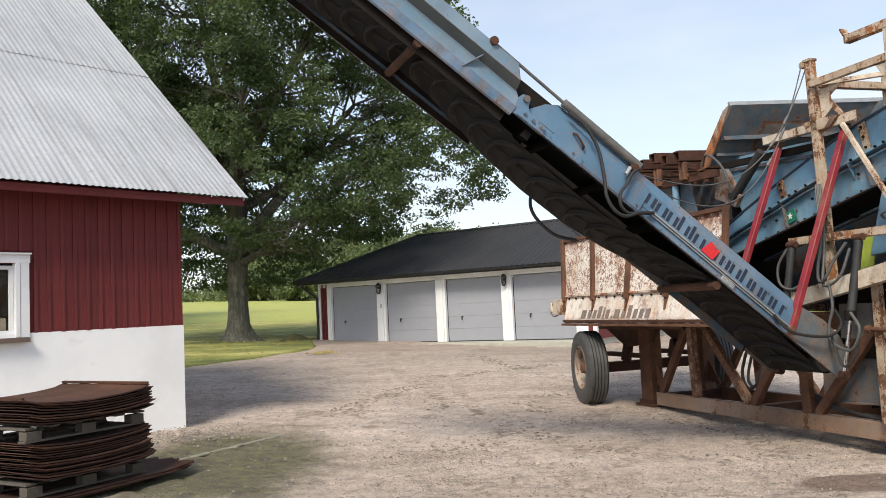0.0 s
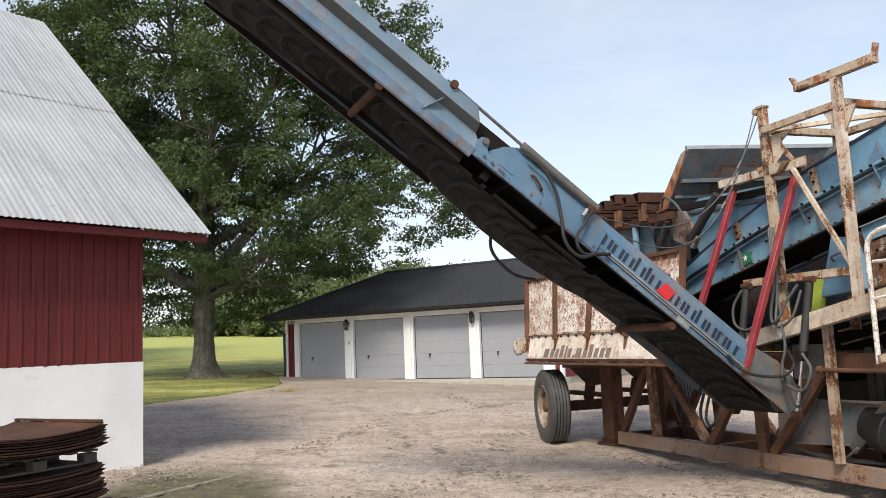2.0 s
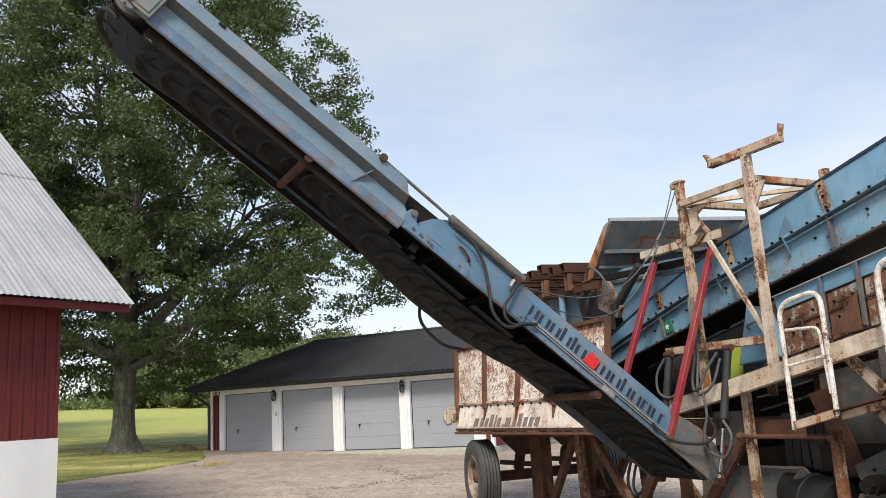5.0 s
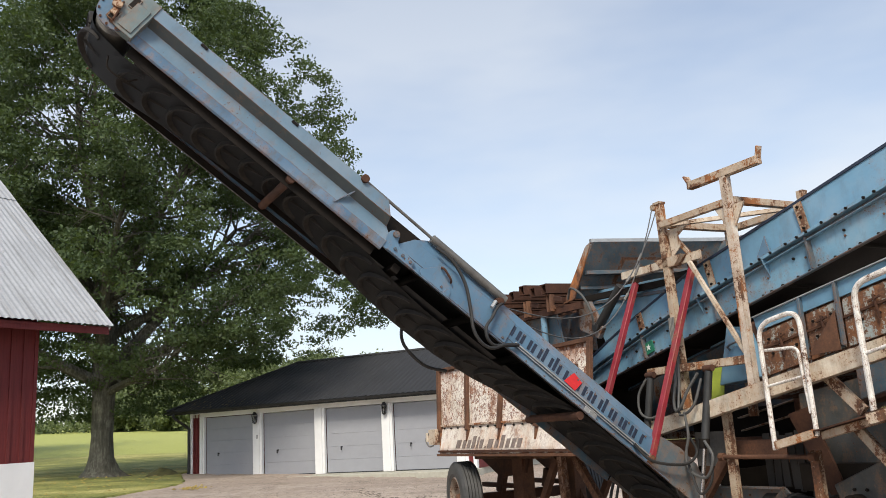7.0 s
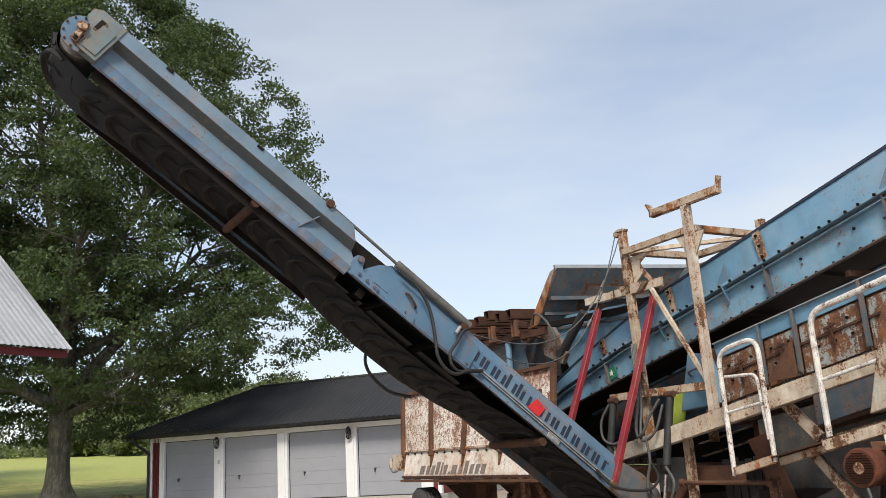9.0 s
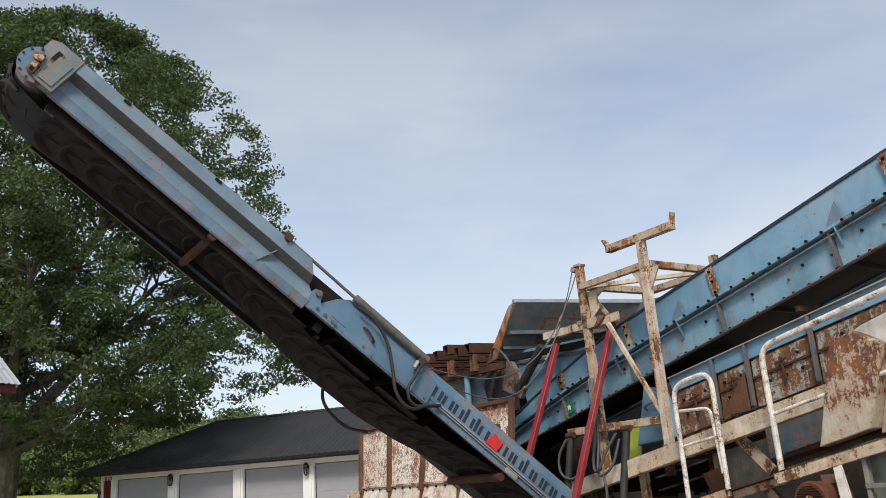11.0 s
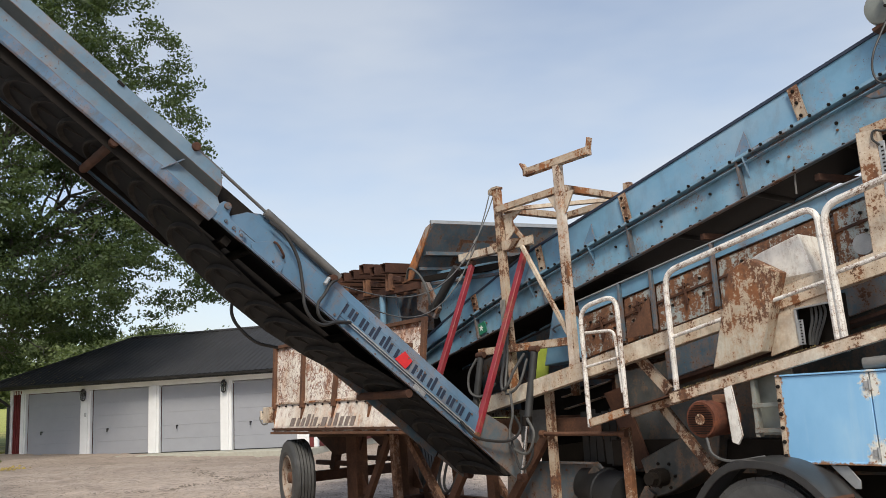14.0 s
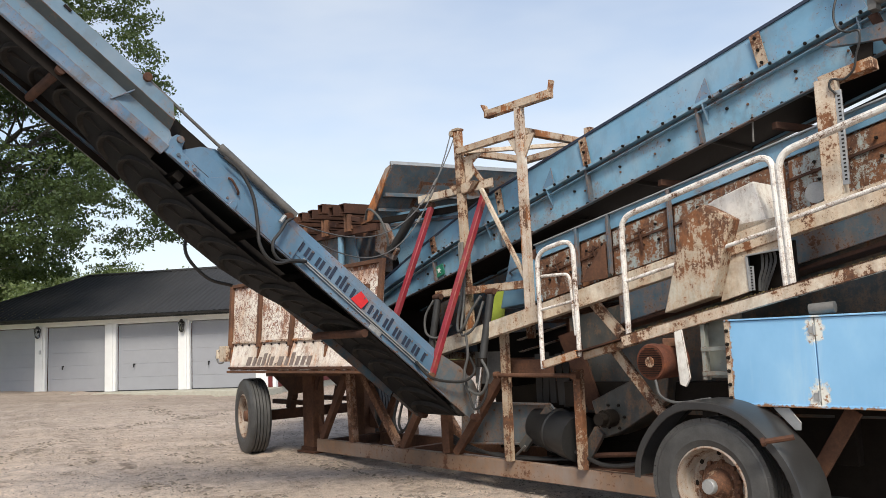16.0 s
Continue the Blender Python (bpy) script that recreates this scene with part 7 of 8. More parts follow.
# worn maker's lettering as plain bars
x = 0.05
for h, wdt in ((0.12, 0.16), (0.12, 0.11), (0.12, 0.10), (0.17, 0.11), (0.16, 0.04), (0.12, 0.11), (0.03, 0.05), (0.12, 0.16), (0.12, 0.11), (0.17, 0.11), (0.12, 0.11), (0.12, 0.11), (0.12, 0.12)):
    u0 = x + 0.04
    part("letter_bar", Shape().prism([(u0, 1.32), (u0 + wdt * 0.8, 1.32), (u0 + wdt * 0.8 + 0.03, 1.32 + h), (u0 + 0.03, 1.32 + h)], lambda a, b, k: (a, bin_face(0, b) + 0.002 + k, b), 0.006), m_letter_faint, feed, "worn dark lettering bar")
    x += wdt + 0.035


# blue receiving hopper with the rusty grizzly above the bin
hop = part("hopper", Shape().prism([(-0.25, 2.55), (2.30, 2.55), (2.22, 3.10), (-0.55, 3.22)], lambda x, y, k: (x, 0.62 + (y - 2.55) * -0.10 + k, y), 0.03), m_blue_dark, plant, "grimy blue receiving hopper under the grizzly")
part("hopper_wall", Shape().prism([(-0.2, 2.55), (3.3, 2.55), (3.2, 3.3), (-0.4, 3.3)], lambda x, y, k: (x, 1.95 + k, y), 0.03), m_blue_dark, hop)
part("hopper_end", Shape().box((-0.30, 1.28, 2.9), (0.03, 1.4, 0.7)), m_blue_dark, hop)
# inner sheet coloured black for the shade in the hopper
part("inside_sheet", Shape().prism([(2.2, 2.3), (4.4, 2.6), (4.4, 3.35), (2.2, 3.3)], lambda x, y, k: (x, 1.25 + k, y), 0.02), m_dark, hop, "black sheet for the shade inside the hopper")
part("corner_post", Shape().cyl((2.0, 0.52, 2.55), (2.0, 0.52, 3.08), 0.045, 12), m_blue, hop, "blue tube post")
part("corner_post", Shape().box((-0.42, 0.55, 2.85), (0.12, 0.10, 0.72)), m_rust_dark, hop)
m_clamp = rust_steel("pale worn rust", (1.1, 1.15, 1.25))
m_rust_brown = rust_steel("brown bar rust", (0.52, 0.46, 0.48))
griz = part("grizzly", Shape().beam((-0.80, 0.50, 3.14), (2.9, 0.50, 3.075), 0.06, 0.09), m_rust_brown, plant, "rusty stepped grizzly of steel bars")
part("grizzly_beam", Shape().beam((-0.95, 2.05, 3.25), (2.55, 2.05, 3.30), 0.06, 0.10), m_rust, griz)
n_bar = 12
for k in range(n_bar):
    u = -0.62 + k * 0.266
    zb = 3.385 + (0.07 if k in (4, 9) else 0.03 if k in (7, 8) else 0)
    tube = Shape()
    for du, dz, a, b in ((0, 0.06, 0.125, 0.012), (0, -0.06, 0.125, 0.012), (0.056, 0, 0.012, 0.11), (-0.056, 0, 0.012, 0.11)):
        tube.beam((u + du, 0.34, zb + dz), (u + du, 2.15, zb + dz + 0.05), a, b, (1, 0, 0))
    part("grizzly_bar", tube, m_rust_brown, griz, "rusty box-section grizzly bar")
    # black plate set inside the open tube for its inner shade
    part("bar_shade", Shape().box((u, 0.50, zb + 0.008), (0.098, 0.012, 0.10)), m_dark, griz)
for u in (-0.14, 0.33, 0.66, 1.17, 1.72, 2.28):
    part("bar_clamp", Shape().box((u, 0.43, 3.19), (0.035, 0.07, 0.23)).box((u + 0.07, 0.43, 3.19), (0.035, 0.07, 0.23)).box((u + 0.035, 0.46, 3.13), (0.13, 0.05, 0.05)), m_clamp, griz, "rusty clamp", 0.003)
    part("clamp_shoe", Shape().box((u + 0.22, 0.45, 3.22), (0.20, 0.06, 0.06), Matrix.Rotation(radians(14), 3, "Y")), m_rust_brown, griz, "", 0.003)
part("end_flare", Shape().add([(-0.98, 0.30, 3.80), (-0.98, 2.35, 3.84), (-0.80, 2.2, 3.12), (-0.62, 0.42, 3.02), (-0.95, 0.30, 3.80), (-0.95, 2.35, 3.84), (-0.77, 2.2, 3.12), (-0.59, 0.42, 3.02)], [(0, 1, 2, 3), (7, 6, 5, 4), (0, 4, 5, 1), (1, 5, 6, 2), (2, 6, 7, 3), (3, 7, 4, 0)]), m_beige_rust, griz, "faded flared end plate")
part("back_flare", Shape().add([(-0.95, 2.32, 3.86), (2.9, 2.32, 3.78), (2.7, 2.15, 3.2), (-0.8, 2.15, 3.2), (-0.95, 2.35, 3.86), (2.9, 2.35, 3.78), (2.7, 2.18, 3.2), (-0.8, 2.18, 3.2)], [(0, 1, 2, 3), (7, 6, 5, 4), (0, 4, 5, 1), (1, 5, 6, 2), (2, 6, 7, 3), (3, 7, 4, 0)]), m_rust, griz, "brown rusty back plate")
# tipping hood, open towards the yard
hood = part("hood", Shape().add([(2.98, 0.70, 3.90), (3.42, 2.65, 3.92), (3.0, 2.4, 3.2), (2.52, 0.62, 3.22), (3.01, 0.70, 3.90), (3.45, 2.65, 3.92), (3.03, 2.4, 3.2), (2.55, 0.62, 3.22)], [(0, 1, 2, 3), (7, 6, 5, 4), (0, 4, 5, 1), (1, 5, 6, 2), (2, 6, 7, 3), (3, 7, 4, 0)]), m_hood, plant, "blue sheet-metal hood spotted with rust")
part("hood_flange", Shape().beam((2.97, 0.68, 3.92), (3.44, 2.68, 3.94), 0.05, 0.05, (1, 0, 0)), m_galv, hood, "bare folded top edge")
part("hood_back", Shape().add([(2.95, 2.35, 3.22), (3.40, 2.60, 3.92), (5.6, 2.60, 3.92), (5.6, 2.30, 3.10), (2.95, 2.38, 3.22), (3.40, 2.63, 3.92), (5.6, 2.63, 3.92), (5.6, 2.33, 3.10)], [(0, 1, 2, 3), (7, 6, 5, 4), (0, 4, 5, 1), (1, 5, 6, 2), (2, 6, 7, 3), (3, 7, 4, 0)]), m_hood, hood, "inner back sheet with rust spots")
m_hood_edge = rusty_paint("grey-blue paint rusting orange at the foot", (0.22, 0.26, 0.27), 0.34, 5.0, 0.55, 0.2, True, 0.8, 0.4, (3.80, 3.35, 0.22))
part("hood_edge", Shape().add([(2.98, 0.68, 3.91), (2.62, 0.60, 3.20), (2.42, 0.56, 3.16), (2.88, 0.66, 3.86), (2.98, 0.70, 3.91), (2.62, 0.62, 3.20), (2.42, 0.58, 3.16), (2.88, 0.68, 3.86)], [(0, 1, 2, 3), (7, 6, 5, 4), (0, 4, 5, 1), (1, 5, 6, 2), (2, 6, 7, 3), (3, 7, 4, 0)]), m_hood_edge, hood, "rusty front edge of the hood")
part("hood_ledge", Shape().beam((2.80, 0.69, 3.52), (3.27, 2.50, 3.54), 0.10, 0.05, (1, 0, 0)).beam((2.66, 0.68, 3.34), (3.16, 2.45, 3.36), 0.05, 0.04, (1, 0, 0)), m_hood, hood, "blue stiffening ledges inside the hood", 0.003)
part("hood_rail", Shape().beam((2.75, 0.7, 3.18), (4.4, 1.1, 3.20), 0.06, 0.08), m_dark, hood, "", 0.003)
part("hood_chute", Shape().prism([(2.55, 3.32), (3.95, 3.26), (3.95, 3.02), (3.52, 2.70), (3.16, 2.50), (2.75, 2.55), (2.55, 3.0)], lambda x, y, k: (x, 0.97 + k, y), 0.03), m_blue, hood, "blue chute face under the hood", 0.004)
part("chute_lip", Shape().beam((2.55, 0.955, 3.16), (3.95, 0.955, 3.09), 0.02, 0.04), m_blue_dark, hood, "", 0.003)
part("hood_ram", Shape().cyl((3.08, 0.62, 2.80), (3.50, 0.66, 3.22), 0.058, 14).cyl((3.04, 0.56, 2.77), (3.04, 0.70, 2.77), 0.06, 12), m_hose, hood, "short black hood ram")
part("hood_bracket", Shape().prism([(2.68, 2.78), (3.05, 2.62), (3.15, 2.75), (2.92, 3.12), (2.70, 3.15)], lambda x, y, k: (x, 0.60 + k, y), 0.06), m_tail, hood, "", 0.006)
part("hose", Shape().tube(curve_points([(2.62, 0.50, 3.20), (2.75, 0.46, 3.32), (2.98, 0.46, 3.18), (3.10, 0.48, 2.95), (3.08, 0.52, 2.80)]), 0.016, 7), m_hose_grey, plant, "hydraulic hose on the hood")
# added dark backing wall, puts shade behind the bin and hopper
part("shade_wall", Shape().box((3.4, 2.0, 2.2), (3.4, 0.03, 1.6)), m_blue_dark, plant, "added dark wall for the shade at the back")


# cables from the mast, hanging to the swing conveyor
for dy, sag, dz in ((0.0, 0.95, 0.0), (0.07, 0.72, 0.03)):
    a, b = Vector((4.24, 0.63 + dy, 4.02)), Vector((4.46, -1.99, 2.83))
    pts = []
    for k in range(25):
        t = k / 24
        p = a.lerp(b, t)
        pts.append((p.x, p.y, p.z - sag * 4 * t * (1 - t) * (0.55 + 0.9 * (1 - t))))
    wire = part("stay_wire", Shape().tube(pts, 0.007, 5), m_wire, plant, "thin slack steel cable")
    for k in (3, 5):
        p, q = Vector(pts[k]), Vector(pts[k + 1])
        part("wire_clamp", Shape().cyl(p, p.lerp(q, 0.6), 0.015, 8), m_steel, wire)


# ---- swing conveyor, half raised ----
# its frame: x up along the arm, y across towards the grizzly end, z out of the belt
SW = radians(36.96)
PIV = Vector((4.58, -0.124, 1.204))
LOC = Matrix(((0, -1, 0, PIV.x), (-math.cos(SW), 0, math.sin(SW), PIV.y), (math.sin(SW), 0, math.cos(SW), PIV.z), (0, 0, 0, 1)))
arm_c = thing("swing_conveyor", "long blue discharge conveyor with a black cleated belt, half raised", "conveyor", PLANT @ LOC)
WID = 0.90  # over the two side plates


def abar(name, a, b, w, h, mat, label="", side=(0, 1, 0), parent=None, bevel=0.003):
    return part(name, Shape().beam(a, b, w, h, side), mat, parent or arm_c, label, bevel)


# dirt stain plus the shade under the flare, both in the paint colour
m_fold_shade = rusty_paint("dirt-stained blue paint darkened for shade", (0.072, 0.085, 0.088), 0.06, 2.4, 0.6, 0.05)


def cut_low(x0, z):
    """The head section's slanting lower end."""
    return x0 if x0 < 3 else float(np.interp(z, [-0.13, 0.05, 0.11, 0.165, 0.285], [3.60, 3.585, 3.66, 3.70, 3.80]))


def cut_high(x1, z):
    """The lower section's slanting upper end."""
    return x1 if x1 > 4 else float(np.interp(z, [-0.1, 0.08, 0.20, 0.30], [3.56, 3.46, 3.36, 3.24]))


def arm_section(name, x0, x1, prof, mat, label, mirror):
    """A folded side plate, its section given as (outwards, up)."""
    s = Shape()
    t = 0.008
    rows = []
    for k in np.linspace(0, 1, 9):
        def run(z, k=k):
            return cut_low(x0, z) + (cut_high(x1, z) - cut_low(x0, z)) * k
        out = [(run(z), -o if not mirror else WID + o, z) for o, z in prof]
        back = [(run(z), (-o + t) if not mirror else WID + o - t, z) for o, z in reversed(prof)]
        rows.append(out + back)
    s.loft(rows, True)
    n = len(rows[0])
    s.add(rows[0], [tuple(range(n))])
    s.add(rows[-1], [tuple(range(n))])
    return part(name, s, mat, arm_c, label, 0, 25)


BAND = [(0.032, -0.135), (0.045, -0.122), (0.045, -0.05), (0.040, -0.03)]
HEAD = [(0.040, -0.03), (0.024, 0.01), (0.011, 0.05), (0.002, 0.085), (0.0, 0.112)]
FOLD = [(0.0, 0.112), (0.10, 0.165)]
LIP = [(0.10, 0.165), (0.10, 0.285)]
LOWER = [(0.05, -0.085), (0.05, -0.075), (0.0, -0.07), (0.0, 0.015), (0.006, 0.02), (0.006, 0.19), (-0.05, 0.30)]
for mirror in (False, True):
    arm_section("head_band", 3.62, 6.38, BAND, m_arm_band, "grimy lower edge of the head section", mirror)
    arm_section("head_side", 3.62, 6.38, HEAD, m_arm_light, "blue folded side plate of the head section", mirror)
    arm_section("head_fold", 3.62, 6.38, FOLD, m_fold_shade, "dirt-stained underside of the flared edge, its shade in the paint", mirror)
    arm_section("head_lip", 3.62, 6.38, LIP, m_arm_light, "blue flared top edge", mirror)
    arm_section("lower_side", -0.30, 3.60, LOWER, m_blue_arm, "blue side plate of the lower section", mirror)
# end plate with bearing, disc and drum
for y, o in ((0.0, -1), (WID, 1)):
    if o < 0:
        ep = part("end_plate", Shape().prism([(6.36, -0.125), (6.36, 0.288), (6.60, 0.288), (6.665, 0.245), (6.66, 0.15), (6.605, 0.10), (6.600, -0.01), (6.63, -0.05), (6.63, -0.10), (6.50, -0.128)], lambda x, z, k, y=y, o=o: (x, y + o * (0.102 + k), z), 0.010), m_arm_pale, arm_c, "chalky grey-green head end plate", 0.003)
        part("end_web", Shape().box((6.365, y + o * 0.052, 0.08), (0.012, 0.10, 0.41)).box((6.47, y + o * 0.052, -0.112), (0.22, 0.10, 0.012)).box((6.48, y + o * 0.052, 0.284), (0.24, 0.10, 0.010)), m_arm_pale, ep, "", 0.002)
        # slots are black blocks on the plate, coloured as shade
        for x, z, w, h in ((6.535, 0.155, 0.050, 0.105), (6.585, -0.055, 0.055, 0.085)):
            part("slot", Shape().box((x, y + o * 0.1125, z), (w, 0.004, h)), m_dark, ep, "dark block for the shade in an adjusting slot")
            part("slot_rim", Shape().box((x - w / 2 - 0.006, y + o * 0.116, z), (0.010, 0.012, h)).box((x, y + o * 0.116, z - h / 2 - 0.006), (w, 0.012, 0.010)), m_arm_pale, ep, "", 0.002)
        part("stiffener", Shape().box((6.455, y + o * 0.117, 0.04), (0.13, 0.012, 0.27)), m_arm_pale, ep, "", 0.003)
        part("bearing", Shape().cyl((6.625, y + o * 0.112, 0.035), (6.625, y + o * 0.150, 0.035), 0.040, 8).cyl((6.60, y + o * 0.13, 0.035), (6.60, y + o * 0.165, 0.035), 0.026, 12).box((6.60, y + o * 0.125, -0.03), (0.05, 0.02, 0.06)), m_beige_rust, ep, "rusty cream bearing block", 0.003)
        part("adjuster", Shape().cyl((6.60, y + o * 0.128, 0.09), (6.56, y + o * 0.128, -0.10), 0.010, 8), m_rust_dark, ep)
    rd = 0.168 if o < 0 else 0.145
    disc = part("head_disc", Shape().lathe([(0.0, 0.0), (rd - 0.008, 0.0), (rd, 0.012), (rd, 0.03), (0.0, 0.03)], (6.58, y + o * (0.06 if o < 0 else 0.0), 0.0), (0, o, 0), 32), m_blue_arm if o < 0 else m_dark, arm_c, "blue head disc with a bolt ring")
    for k in range(12):
        a = 2 * math.pi * k / 12
        part("bolt", Shape().cyl((6.58 + 0.15 * math.cos(a), y + o * 0.088, 0.15 * math.sin(a)), (6.58 + 0.15 * math.cos(a), y + o * 0.10, 0.15 * math.sin(a)), 0.011, 6), m_rust_dark, disc)
part("drum", Shape().cyl((6.58, 0.04, 0), (6.58, WID - 0.04, 0), 0.155, 28), m_steel, arm_c, "grey head drum")
part("tail_drum", Shape().cyl((-0.62, 0.06, 0.04), (-0.62, WID - 0.06, 0.04), 0.13, 24), m_steel, arm_c)


# belt: carrying run, wrap and sagging return run
def belt_sheet():
    s = Shape()
    pts = [(-0.62, 0.175), (1.5, 0.15), (3.5, 0.14), (6.4, 0.175)]
    pts += [(6.58 + 0.182 * math.cos(a), 0.182 * math.sin(a)) for a in np.linspace(1.35, -1.5, 14)]
    pts += [(6.35, -0.215), (6.1, -0.205), (5.8, -0.175), (5.2, -0.125), (4.6, -0.080), (4.2, -0.10), (3.8, -0.17), (3.4, -0.235), (2.9, -0.275), (2.3, -0.27), (1.8, -0.21), (1.4, -0.13), (0.95, -0.065), (0.3, -0.06), (-0.62, -0.10)]
    pts += [(-0.62 + 0.142 * math.cos(a), 0.04 + 0.142 * math.sin(a)) for a in np.linspace(-1.7, -4.5, 10)]
    rows = []
    for x, z in pts + [pts[0]]:
        rows.append([(x, y, z) for y in np.linspace(0.07, WID - 0.07, 7)])
    s.loft(rows)
    return part("belt", s, m_belt, arm_c, "black rubber belt, worn and dusty underneath", 0, 50)


belt = belt_sheet()


def belt_low(x):
    return float(np.interp(x, [-0.45, 0.3, 0.95, 1.4, 1.8, 2.3, 2.9, 3.4, 3.8, 4.2, 4.6, 5.2, 5.8, 6.2, 6.5], [-0.10, -0.06, -0.065, -0.13, -0.21, -0.27, -0.275, -0.235, -0.17, -0.10, -0.080, -0.125, -0.175, -0.21, -0.20]))


cleat = Shape()
rows = []
for k in range(19):
    a = math.pi * (k / 18)
    cx, cy = 0.20 * math.sin(a) - 0.06, -0.30 * math.cos(a)
    nx, ny = math.sin(a), -0.6 * math.cos(a)
    ln = math.hypot(nx, ny)
    nx, ny = nx / ln, ny / ln
    h = 0.045 * (0.35 + 0.65 * math.sin(a))
    rows.append([(cx - nx * 0.030, cy - ny * 0.030, 0.002), (cx - nx * 0.004, cy - ny * 0.004, -h), (cx + nx * 0.012, cy + ny * 0.012, -h), (cx + nx * 0.02, cy + ny * 0.02, 0.002)])
cleat.loft(rows)
cleat.add(rows[0], [(0, 1, 2, 3)])
cleat.add(rows[-1], [(0, 1, 2, 3)])
cleat.add([(-0.10, -0.012, 0.002), (0.08, -0.012, 0.002), (0.10, 0.0, -0.03), (0.08, 0.012, 0.002), (-0.10, 0.012, 0.002)], [(0, 1, 2), (0, 2, 4), (2, 3, 4)])
CLEAT = cleat.mesh("cleat", 50)
CLEAT.materials.append(m_cleat)
for k in range(27):
    x = -0.53 + k * 0.258
    tilt = math.degrees(math.atan2(belt_low(x + 0.1) - belt_low(x - 0.1), 0.2))
    ob = part("cleat", CLEAT, None, belt, "crescent rubber cleat")
    ob.matrix_local = pose(x, WID / 2, belt_low(x) - 0.001, 0, -tilt, 0)
for a in (-70, -25, 20, 65):
    r = 0.184
    ob = part("cleat", CLEAT, None, belt, "crescent rubber cleat")
    ob.matrix_local = pose(6.58 + r * math.cos(radians(a)), WID / 2, r * math.sin(radians(a)), 0, -(a + 90), 0)
for k in range(9):
    x = 0.3 + k * 0.69
    part("idler", Shape().cyl((x, 0.05, 0.08), (x, WID - 0.05, 0.08), 0.045, 14), m_dark, arm_c, "black carrying roller")
for x in (0.95, 4.62):
    part("cross_tube", Shape().cyl((x, -0.02, -0.135), (x, WID + 0.02, -0.135), 0.042, 16), m_rust_dark, arm_c, "rusty round cross tube under the belt")
# black sheets over the inner faces, shade between the sides by colour
part("inner_shade", Shape().box((1.65, WID - 0.022, 0.06), (3.85, 0.008, 0.36)), m_dark, arm_c, "black sheet for the shade along the inner side")
part("inner_shade", Shape().box((5.0, WID - 0.022, 0.03), (2.75, 0.008, 0.30)), m_dark, arm_c, "black sheet for the shade along the inner side")
part("inner_shade", Shape().box((1.65, 0.018, 0.06), (3.85, 0.008, 0.28)), m_dark, arm_c, "black sheet for the shade along the inner side")
part("inner_plate", Shape().box((1.65, WID - 0.03, -0.08), (3.8, 0.012, 0.12)), m_blue_dark, arm_c, "grimy far skirt plate")
# added black strip, stops sky showing between belt and side plate
part("near_dark_strip", Shape().box((4.98, 0.035, -0.13), (2.70, 0.010, 0.15)), m_dark, arm_c, "added black strip closing the gap along the belt")
part("far_dark_sheet", Shape().box((4.95, WID + 0.052, -0.145), (2.75, 0.008, 0.10)), m_dark, arm_c, "black far side skirt")
part("skirt_rim", Shape().box((4.95, WID + 0.052, -0.198), (2.75, 0.012, 0.006)), m_steel, arm_c, "bare bottom edge of the far skirt")
abar("tension_roller", (3.35, 0.05, -0.14), (3.35, WID - 0.05, -0.14), 0.08, 0.08, m_dark, "", (1, 0, 0))

